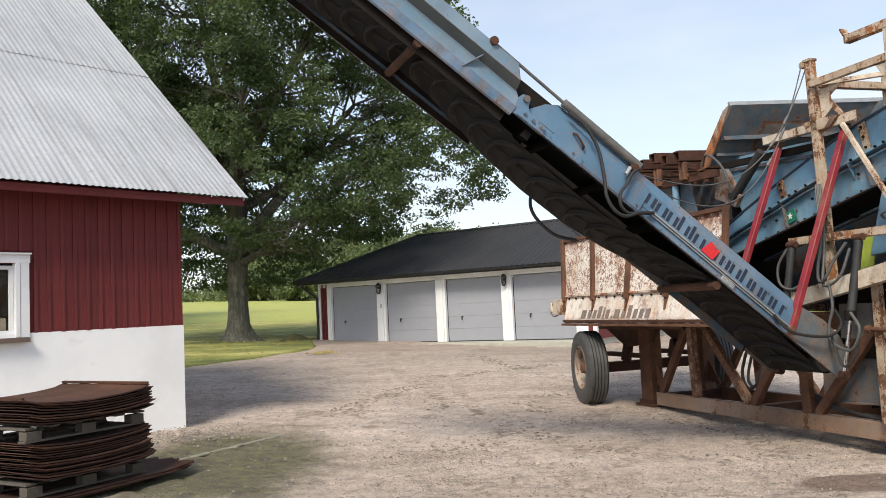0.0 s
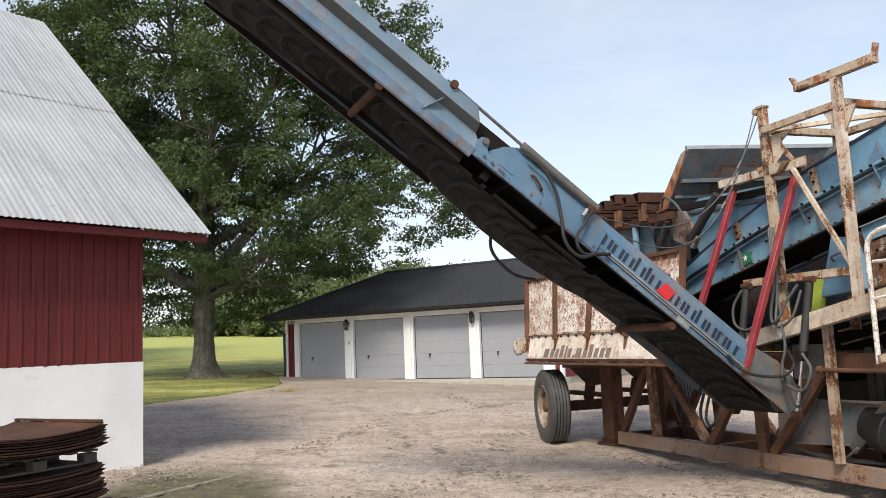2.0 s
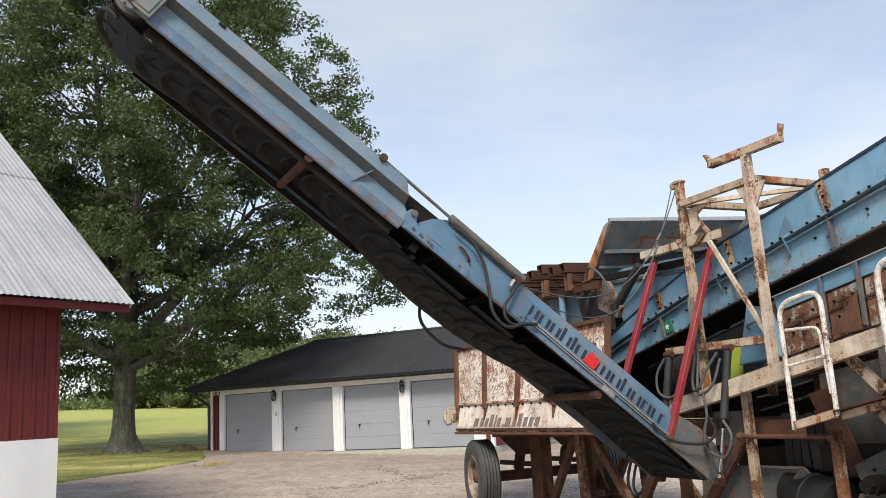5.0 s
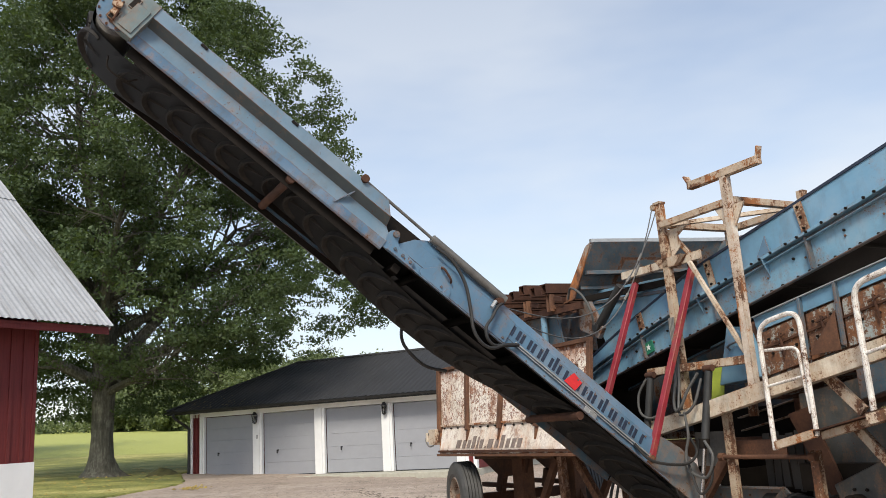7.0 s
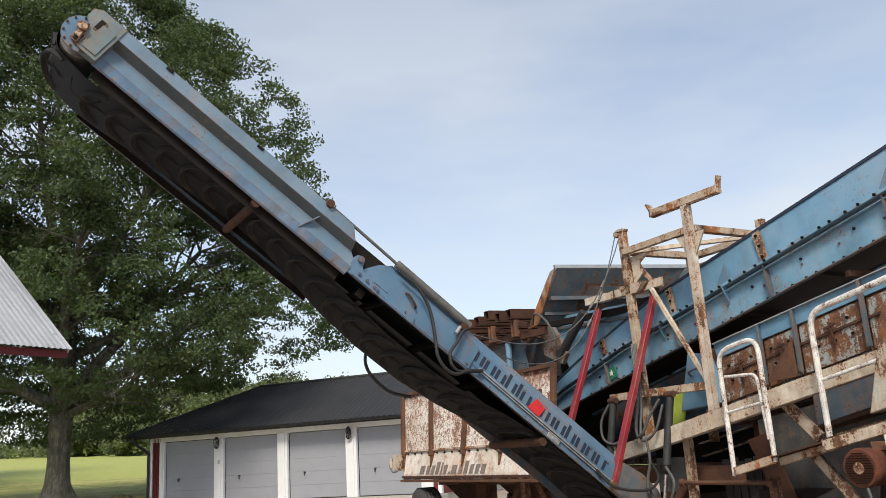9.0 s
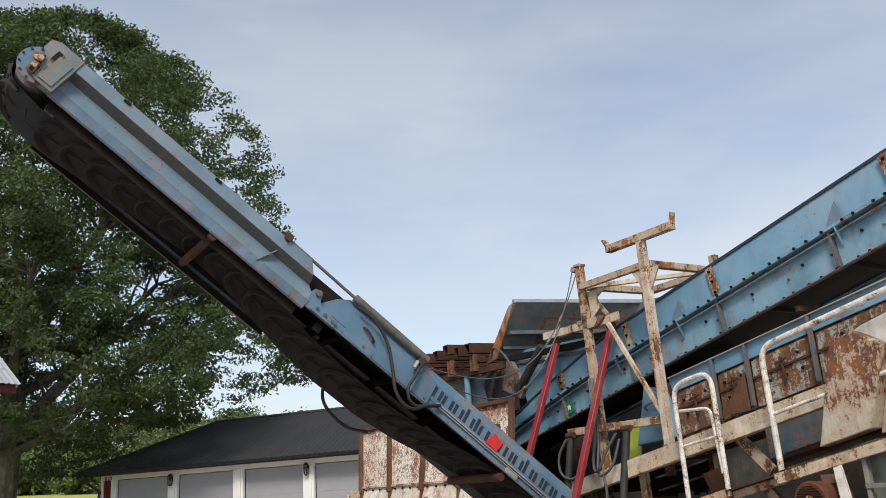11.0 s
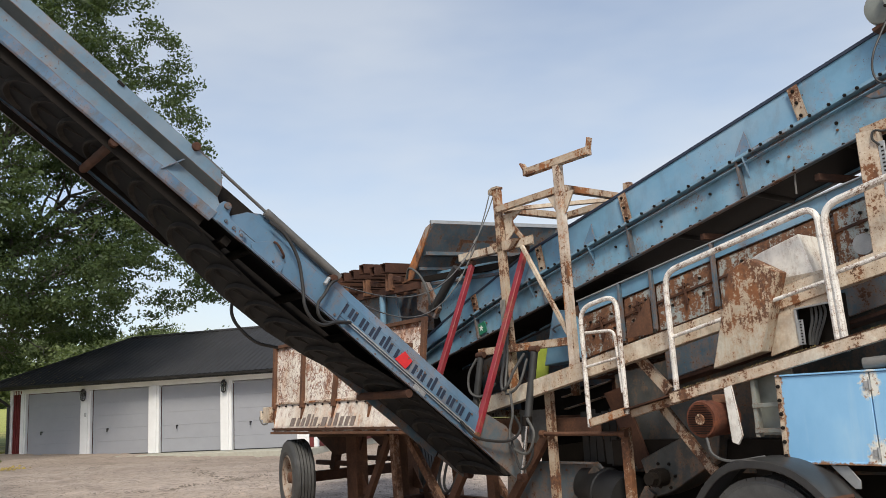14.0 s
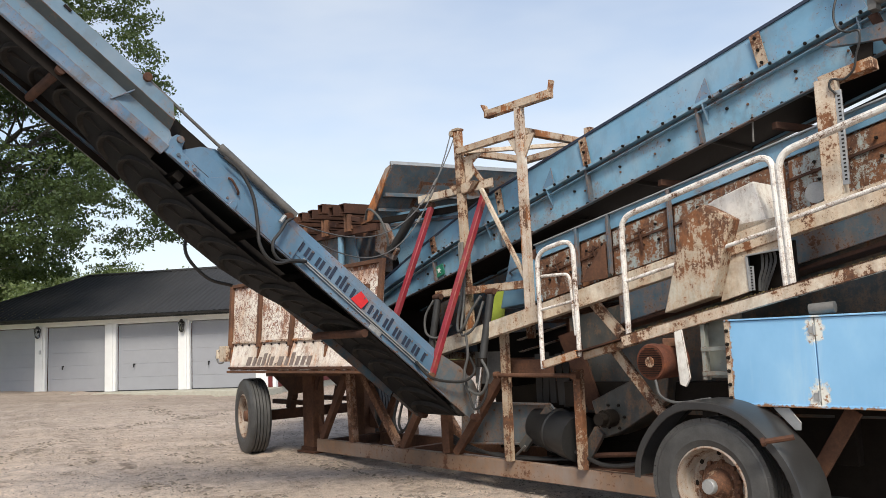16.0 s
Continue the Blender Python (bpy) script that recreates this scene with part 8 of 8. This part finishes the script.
# hinge plate, panel, rod tube and details on both sides
for y, o in ((0.0, -1), (WID, 1)):
    def at_side(x, z, k, y=y, o=o):
        return (x, y + o * (0.012 + k), z)

    hp = part("hinge_plate", Shape().prism([(3.60, -0.088), (3.622, 0.05), (3.60, 0.11), (3.555, 0.132), (3.51, 0.112), (3.492, 0.05), (3.462, 0.018), (3.25, -0.002), (3.25, -0.088)], at_side, 0.022), m_blue_arm, arm_c, "blue hinge plate of the folding joint", 0.003)
    part("hinge_pin", Shape().cyl(at_side(3.55, 0.09, 0), at_side(3.55, 0.09, 0.05), 0.032, 14), m_blue_dark, hp)
    for x in (3.48, 3.385, 3.29):
        part("bolt", Shape().cyl(at_side(x, -0.035 - (3.3 - x) * 0.03, 0.02), at_side(x, -0.035 - (3.3 - x) * 0.03, 0.035), 0.017, 6), m_blue_dark, hp)
    cover = part("cover_panel", Shape().prism([(3.13, -0.06), (3.165, -0.03), (3.155, 0.0), (2.97, 0.185), (2.80, 0.205), (2.30, 0.205), (2.05, 0.19), (2.05, -0.055)], at_side, 0.008), m_blue_arm, arm_c, "blue cover panel", 0.002)
    for x, z in ((2.9, -0.02), (2.5, -0.03), (2.1, -0.02), (2.3, 0.17)):
        part("bolt", Shape().cyl(at_side(x, z, 0.008), at_side(x, z, 0.018), 0.012, 6), m_blue_dark, cover)
    part("latch", Shape().prism([(2.78, -0.075), (2.79, -0.01), (2.82, 0.012), (2.85, -0.01), (2.86, -0.075)], at_side, 0.02), m_blue_arm, cover, "", 0.003)
    # dark sheet filling the open joint
    part("joint_sheet", Shape().prism([(3.50, 0.02), (3.92, 0.245), (3.16, 0.255), (3.20, 0.02)], lambda x, z, k, y=y, o=o: (x, y - o * (0.04 + k), z), 0.006), m_dark, arm_c, "dark sheet filling the joint")
    part("trim_strip", Shape().beam((1.95, y + o * 0.016, 0.030), (-0.25, y + o * 0.016, 0.012), 0.018, 0.014).beam((1.95, y + o * 0.014, 0.006), (-0.25, y + o * 0.014, -0.012), 0.014, 0.010), m_galv, arm_c, "thin pipe along the side")
    part("top_tube", Shape().cyl((2.26, y + o * 0.0, 0.318), (3.23, y + o * 0.0, 0.322), 0.042, 14), m_steel, arm_c, "dull tube guiding the lift rod")
    part("lift_rod", Shape().cyl((3.20, y, 0.322), (4.10, y + o * 0.07, 0.300), 0.015, 10), m_steel, arm_c, "thin steel lift rod")
    part("rod_anchor", Shape().cyl((4.10, y + o * 0.03, 0.292), (4.10, y + o * 0.13, 0.292), 0.040, 12).box((4.08, y + o * 0.05, 0.25), (0.10, 0.03, 0.06)), m_rust_dark, arm_c, "rusty rod anchor", 0.003)
    part("anchor_web", Shape().beam((4.06, y + o * 0.045, 0.24), (4.20, y + o * 0.03, -0.06), 0.05, 0.012), m_blue_arm, arm_c, "", 0.002)
    part("hose_clamp", Shape().cyl((2.32, y - o * 0.02, 0.27), (2.32, y + o * 0.07, 0.25), 0.035, 12), m_rust_dark, arm_c, "clamp where the cable ends")
    rng = random.Random(17)
    for k in range(9):
        x = -0.1 + k * 0.25
        part("bolt", Shape().cyl(at_side(x, 0.155, -0.004), at_side(x, 0.155, 0.006), 0.011, 6), m_blue_dark, arm_c)
        part("bolt", Shape().cyl(at_side(x + 0.1, -0.05, -0.012), at_side(x + 0.1, -0.05, 0.0), 0.011, 6), m_blue_dark, arm_c)
    for k in range(12):
        x = 3.72 + k * 0.22 + rng.uniform(-0.05, 0.05)
        zb = -0.05 + rng.uniform(0, 0.08)
        part("bolt", Shape().cyl(at_side(x, zb, -0.013), at_side(x, zb, -0.003), 0.010, 6), m_blue_dark if k % 3 else m_rust_dark, arm_c)
    for x in (5.9, 4.9):
        part("lip_catch", Shape().box((x, y + o * 0.108, 0.265), (0.07, 0.012, 0.025)), m_dark, arm_c, "", 0.003)
    # holes laid on as black discs, shade by colour
    for k in range(4):
        part("hole_ring", Shape().cyl(at_side(4.68 - 0.045 * k, -0.045 + 0.008 * (k % 2), -0.012), at_side(4.68 - 0.045 * k, -0.045 + 0.008 * (k % 2), -0.009), 0.016, 10), m_dark, arm_c, "dark disc for the shade in a punched hole")

# tail guard plates
part("tail_plate", Shape().prism([(0.02, -0.085), (0.02, 0.26), (-0.30, 0.31), (-0.56, 0.285), (-0.65, 0.24), (-0.845, 0.04), (-0.76, -0.085)], lambda x, z, k: (x, -0.02 - k, z), 0.012), m_tail, arm_c, "grimy blue tail plate", 0.003)
part("tail_plate", Shape().prism([(0.02, -0.085), (0.02, 0.26), (-0.30, 0.31), (-0.56, 0.285), (-0.65, 0.24), (-0.845, 0.04), (-0.76, -0.085)], lambda x, z, k: (x, WID + 0.02 + k, z), 0.012), m_tail, arm_c, "", 0.003)
# maker's mark on the lettered side: dark bars and a red emblem
x = 2.13
for h, wdt, strokes in ((0.105, 0.200, 3), (0.105, 0.135, 2), (0.105, 0.125, 2), (0.150, 0.135, 2), (0.145, 0.042, 1), (0.105, 0.135, 2), (0, 0.115, 0), (0.105, 0.200, 3), (0.105, 0.135, 2), (0.150, 0.135, 2), (0.105, 0.135, 2), (0.105, 0.135, 2), (0.105, 0.140, 2)):
    z0 = 0.052 + 0.005 * x
    if strokes:
        bars = Shape()
        for k in range(strokes):
            xa = x - (wdt - 0.038) * (k / max(1, strokes - 1))
            top = h if k == 0 else 0.105
            bars.prism([(xa, z0), (xa - 0.036, z0), (xa - 0.036, z0 + top), (xa, z0 + top)], lambda a, b, k: (a, -0.0075 - k, b), 0.003)
        part("letter_bar", bars, m_letter, arm_c, "dark navy lettering bar")
    else:
        part("emblem", Shape().prism([(x + 0.03, 0.05), (x - 0.03, 0.19), (x - 0.16, 0.16), (x - 0.13, 0.04)], lambda a, b, k: (a, -0.012 - k, b), 0.004), m_letter_red, arm_c, "red diamond emblem")
    x -= wdt + 0.017
part("round_plate", Shape().box((0.86, -0.016, -0.035), (0.17, 0.006, 0.05)).cyl((0.86, -0.016, -0.035), (0.86, -0.024, -0.035), 0.022, 14), m_galv, arm_c, "small worn maker's plate", 0.002)
# hoses along the lettered side
for pts, r in (
    ([(3.16, -0.06, 0.245), (2.97, -0.09, 0.235), (2.74, -0.10, 0.13), (2.55, -0.11, -0.06), (2.44, -0.12, -0.19), (2.31, -0.12, -0.245), (2.18, -0.11, -0.22), (2.06, -0.08, -0.09), (1.92, -0.04, 0.02)], 0.017),
    ([(2.28, -0.05, 0.27), (2.32, -0.07, 0.18), (2.32, -0.08, 0.04), (2.33, -0.10, -0.08), (2.27, -0.11, -0.165), (2.17, -0.10, -0.175), (2.07, -0.07, -0.10), (1.94, -0.035, 0.0)], 0.016),
    ([(0.25, -0.03, 0.0), (0.05, -0.08, -0.05), (-0.15, -0.12, 0.02), (-0.35, -0.16, 0.16), (-0.42, -0.14, 0.34), (-0.30, -0.10, 0.44)], 0.016),
    ([(2.75, WID + 0.05, 0.1), (2.72, WID + 0.10, -0.16), (2.60, WID + 0.06, -0.34), (2.30, WID + 0.06, -0.38), (2.05, WID + 0.05, -0.28)], 0.018),
):
    part("hose", Shape().tube(curve_points(pts), r, 8), m_hose, arm_c, "black hydraulic hose")
part("hose_end", Shape().cyl((2.36, -0.05, 0.22), (2.37, -0.07, 0.13), 0.02, 8), m_galv, arm_c)
part("grab_handle", Shape().tube(curve_points([(3.00, -0.025, 0.135), (2.97, -0.06, 0.125), (2.87, -0.06, 0.085), (2.84, -0.025, 0.075)]), 0.012, 6), m_rust_dark, arm_c, "small handle")
part("wire_loop", Shape().tube(curve_points([(6.45, 0.2, -0.24), (6.38, 0.2, -0.33), (6.22, 0.2, -0.32), (6.15, 0.2, -0.24)]), 0.009, 6), m_dark, arm_c, "loose wire loop")


# ---- trees ----
def limb(s, a, d, length, r0, r1, rng, up=0.15, wob=0.25, steps=7):
    """A wandering tapered branch; returns its points and headings."""
    pts, rs, p, d = [Vector(a)], [r0], Vector(a), Vector(d).normalized()
    for k in range(1, steps + 1):
        d = (d + Vector((rng.gauss(0, wob), rng.gauss(0, wob), rng.gauss(0, wob * 0.7) + up)) * (1.0 / steps) * 2.2).normalized()
        p = p + d * (length / steps)
        pts.append(p.copy())
        rs.append(r0 + (r1 - r0) * k / steps)
    s.tube(pts, rs, 7 if r0 > 0.06 else 5)
    return pts, d


def leaf_cloud(centres, per, spread, size, seed, droop=0.25, squash=0.6):
    """Small two-sided leaves round each centre, as one mesh."""
    g = np.random.default_rng(seed)
    c = np.repeat(np.array(centres), per, axis=0)
    n = len(c)
    off = g.normal(size=(n, 3))
    off = off / np.linalg.norm(off, axis=1)[:, None] * (g.random(n) ** 0.45)[:, None] * np.array([1, 1, squash]) * spread
    c = c + off
    c[:, 2] -= droop * g.random(n) * spread
    d = g.normal(size=(n, 3))
    d /= np.linalg.norm(d, axis=1)[:, None]
    e = g.normal(size=(n, 3)) * 0.8 + np.array([0, 0, 0.7])
    e = np.cross(d, e)
    e /= np.linalg.norm(e, axis=1)[:, None]
    f = np.cross(d, e)
    ln = (size * (0.6 + 0.8 * g.random(n)))[:, None]
    # six-cornered leaf, folded a little along its rib
    v = np.stack([c - d * ln, c - d * ln * 0.25 + e * ln * 0.52 + f * ln * 0.10, c + d * ln * 0.45 + e * ln * 0.40 + f * ln * 0.12, c + d * ln, c + d * ln * 0.40 - e * ln * 0.44 + f * ln * 0.10, c - d * ln * 0.30 - e * ln * 0.48 + f * ln * 0.12], axis=1).reshape(-1, 3)
    k = np.arange(n)[:, None] * 6
    faces = np.concatenate([k + np.array([[0, 1, 2, 3]]), k + np.array([[0, 3, 4, 5]])])
    me = bpy.data.meshes.new("leaves")
    me.vertices.add(len(v))
    me.vertices.foreach_set("co", v.ravel().astype(np.float32))
    me.loops.add(faces.size)
    me.loops.foreach_set("vertex_index", faces.ravel().astype(np.int32))
    me.polygons.add(len(faces))
    me.polygons.foreach_set("loop_start", (np.arange(len(faces)) * 4).astype(np.int32))
    me.update(calc_edges=True)
    me.validate()
    return me


def big_oak():
    base = Vector((-6.15, 32.2, rise(-6.15, 32.2) - 0.1))
    oak = thing("oak_tree", "large spreading oak with dense dark green leaves on the lawn", "tree")
    rng = random.Random(41)
    trunk = Shape()
    rings = []
    for z, r in ((0.0, 0.98), (0.14, 0.72), (0.35, 0.54), (0.8, 0.42), (1.5, 0.37), (2.3, 0.36), (3.0, 0.39), (3.6, 0.43), (4.4, 0.40), (5.6, 0.36), (7.2, 0.30)):
        ring = []
        for k in range(26):
            a = 2 * math.pi * k / 26
            fl = 1 + (0.30 * max(0, 1 - z / 0.7) * max(0, math.sin(a * 5 + 0.6)) + 0.05 * math.sin(a * 9 + z) + 0.05 * noise.noise(Vector((math.cos(a) * 2, math.sin(a) * 2, z))))
            ring.append((base.x + r * fl * math.cos(a) + 0.05 * z * 0.3, base.y + r * fl * math.sin(a), base.z + z))
        rings.append(ring)
    trunk.loft(rings, True)
    part("trunk", trunk, m_bark, oak, "grey-brown furrowed trunk flaring at the root")
    limbs = Shape()
    tips = []
    starts = [((0, 0, 3.3), (0.95, -0.35, 0.42), 6.2, 0.26), ((0, 0, 3.7), (0.85, 0.30, 0.75), 7.5, 0.27), ((0, 0, 3.4), (-0.9, -0.3, 0.45), 6.5, 0.24), ((0, 0, 4.1), (-0.7, 0.4, 0.9), 7.5, 0.25), ((0, 0, 4.4), (0.25, -0.85, 0.8), 6.8, 0.22), ((0, 0, 4.9), (-0.35, -0.75, 0.9), 6.8, 0.2), ((0, 0, 6.6), (0.45, 0.1, 1.1), 8.0, 0.23), ((0, 0, 7.1), (-0.2, 0.1, 1.1), 8.5, 0.24), ((0, 0, 6.0), (0.75, -0.45, 0.9), 7.5, 0.2), ((0, 0, 5.4), (0.0, 0.95, 0.7), 6.5, 0.2), ((0, 0, 6.2), (-0.75, -0.2, 0.95), 7.5, 0.2), ((0, 0, 7.0), (0.1, -0.45, 1.1), 7.5, 0.2), ((0, 0, 5.0), (1.0, 0.05, 0.55), 7.6, 0.2), ((0, 0, 3.0), (0.75, -0.75, 0.25), 4.8, 0.16)]
    for o, d, ln, r in starts:
        pts, dd = limb(limbs, base + Vector(o), d, ln, r, r * 0.28, rng, 0.10, 0.22, 9)
        for k in range(2, len(pts)):
            for j in range(3 if k > 3 else 2):
                side = Vector((rng.gauss(0, 1), rng.gauss(0, 1), rng.gauss(0.15, 0.6))).normalized()
                head = ((pts[k] - pts[k - 1]).normalized() * 0.55 + side).normalized()
                l2 = ln * rng.uniform(0.22, 0.42)
                p2, d2 = limb(limbs, pts[k], head, l2, r * 0.30 * (1 - 0.5 * k / len(pts)) + 0.012, 0.012, rng, 0.08, 0.35, 5)
                for q in (2, 3, 4, 5):
                    h3 = (Vector((rng.gauss(0, 1), rng.gauss(0, 1), rng.gauss(0.0, 0.55)))).normalized()
                    p3, d3 = limb(limbs, p2[q], h3, rng.uniform(0.6, 1.3), 0.014, 0.005, rng, 0.0, 0.4, 3)
                    tips += [p3[-1], p3[1]] if q % 2 else [p3[-1]]
    # keep the crown to its real outline
    zs = [4.1, 4.6, 5.2, 6.0, 7.3, 9.3, 10.5, 12.6, 13.9, 14.8, 16.3, 17.2, 18.8, 20.0, 20.6]
    rs = [3.0, 5.6, 8.2, 9.3, 9.7, 8.8, 9.1, 8.5, 8.7, 8.0, 7.2, 6.0, 4.3, 2.4, 0.2]
    mid = Vector((-4.85, 32.2, 0))

    def reach(z):
        return float(np.interp(z, zs, rs))

    def inside(p):
        if not zs[0] < p.z < zs[-1]:
            return False
        d = p - mid
        return math.hypot(d.x, d.y * 1.12) < reach(p.z) * (0.97 + 0.06 * noise.noise(p * 0.6))
    tips = [p for p in tips if inside(p) and noise.noise(p * 0.42) + 0.4 * noise.noise(p * 1.3) > -0.12]
    # outer sprays filling the crown's shell in clumps, leaving gaps
    tries = 0
    while tries < 5000:
        tries += 1
        a, z = rng.uniform(0, 2 * math.pi), rng.uniform(4.6, 20.3)
        k = reach(z) * (rng.uniform(0.55, 0.96) + 0.07 * noise.noise(Vector((math.cos(a) * 2.2, math.sin(a) * 2.2, z * 0.35))))
        p = Vector((mid.x + k * math.cos(a), mid.y + 0.89 * k * math.sin(a), z))
        # sparse and lacy below, denser in the upper crown
        if noise.noise(p * 0.42) + 0.35 * noise.noise(p * 1.1) > (-0.02 if z < 9 else -0.08):
            tips.append(p)
    for _ in range(420):
        p = mid + Vector((rng.uniform(-8.5, 1.5), rng.uniform(-1.0, 6.5), rng.uniform(2.9, 5.4)))
        if noise.noise(p * 0.7) > 0.05:
            tips.append(p)
    part("branchwork", limbs, m_bark, oak, "dark limbs and twigs")["kind"] = "stuff"
    me = leaf_cloud([tuple(p) for p in tips], 78, 0.52, 0.066, 7, 0.25, 0.45)
    me.materials.append(m_leaf)
    crown = part("crown", me, None, oak, "dense dark green oak foliage with gaps of sky")
    crown["kind"] = "stuff"
    return len(tips)


big_oak()


def lesser_tree(x, y, height, radius, seed, label, per=26, leaf=0.15, mat=None, low=0.28, name="tree"):
    base = Vector((x, y, rise(x, y) - 0.1))
    t = thing(name, label, "tree")
    rng = random.Random(seed)
    wood = Shape()
    r0 = 0.018 * height + 0.06
    pts, d = limb(wood, base, (rng.gauss(0, 0.05), rng.gauss(0, 0.05), 1), height * 0.82, r0, r0 * 0.15, rng, 0.1, 0.08, 9)
    tips = []
    for k in range(2, len(pts)):
        for j in range(4):
            a = rng.uniform(0, 2 * math.pi)
            reach = radius * (0.55 + 0.5 * math.sin(math.pi * min(1, k / len(pts) * 1.05))) * rng.uniform(0.6, 1.05)
            p2, d2 = limb(wood, pts[k], (math.cos(a), math.sin(a), rng.uniform(0.15, 0.7)), reach, r0 * 0.28, 0.012, rng, 0.05, 0.3, 5)
            tips += [p2[i] + Vector((rng.gauss(0, 0.4), rng.gauss(0, 0.4), rng.gauss(0, 0.3))) for i in (2, 3, 4, 5) for _ in range(3)]
    part("trunk", wood, m_bark, t, "thin dark trunk and branches")
    tips = [p for p in tips if p.z > base.z + height * low]
    me = leaf_cloud([tuple(p) for p in tips], per, 0.16 * radius + 0.25, leaf, seed + 50)
    me.materials.append(mat or m_leaf_far)
    c = part("crown", me, None, t)
    c["kind"] = "stuff"


lesser_tree(-19.0, 44.0, 19.0, 7.0, 5, "tall ash with lighter thin foliage behind the barn", 17, 0.15)
lesser_tree(-17.5, 53.0, 15.0, 5.5, 9, "tall ash with lighter thin foliage behind the barn", 15, 0.15)
lesser_tree(-28.0, 40.0, 17.0, 6.5, 15, "broad leafy tree beyond the barn", 16, 0.16)
k = 0
rng = random.Random(77)
for x, y, h, r in ((-46, 118, 9, 6), (-38, 112, 7, 5), (-19, 114, 6, 4.5), (-14, 108, 6.5, 5), (-9, 112, 8, 5.5), (-3, 106, 7, 5), (3, 110, 8.5, 6), (9, 104, 7.5, 5), (16, 108, 9, 6), (24, 112, 9, 6), (-1.0, 62, 5.2, 3.4), (4.0, 66, 6.0, 4.0), (-11, 92, 3.2, 2.6), (-17, 96, 3.0, 2.6)):
    k += 1
    lesser_tree(x, y, h, r, 100 + k, "distant hedge tree at the edge of the field" if y > 80 else "leafy bush behind the garage", 34, 0.19 if y > 80 else 0.12, None, 0.05, "hedge_tree")


def hedge_strip():
    """Scrub and reeds along the far edge of the field."""
    g = random.Random(4)
    pts = []
    for _ in range(1500):
        x = g.uniform(-60, 30)
        y = 100 + g.gauss(0, 2.5) + 0.05 * x
        pts.append((x, y, rise(x, y) + abs(g.gauss(0, 0.8)) + 0.3))
    me = leaf_cloud(pts, 16, 0.9, 0.19, 3)
    me.materials.append(m_leaf_far)
    ob = new("scrub", me)
    tagged(ob, "low scrub and bushes along the far field edge", "bushes", "", "stuff")


hedge_strip()
# rough mound in the grass by the garage
mound = Shape()
rows = []
for i in range(9):
    row = []
    for j in range(13):
        u, v = i / 8 * 2 - 1, j / 12 * 2 - 1
        h = max(0, 1 - u * u - v * v) * 0.24 * (1 + 0.7 * noise.noise(Vector((u * 2, v * 3, 1))))
        x, y = -3.95 + v * 0.55, 31.6 + u * 0.5
        row.append((x, y, rise(x, y) + 0.04 + h))
    rows.append(row)
mound.loft(rows)
m_mound = plain("rough earth and grass", (0.085, 0.082, 0.030), 0.95, 0, 0.6, 16, 0.7, 0.02)
flat("earth_mound", mound, m_mound, "low brown mound of earth and leaves on the lawn", "mound", "stuff", None, 80)
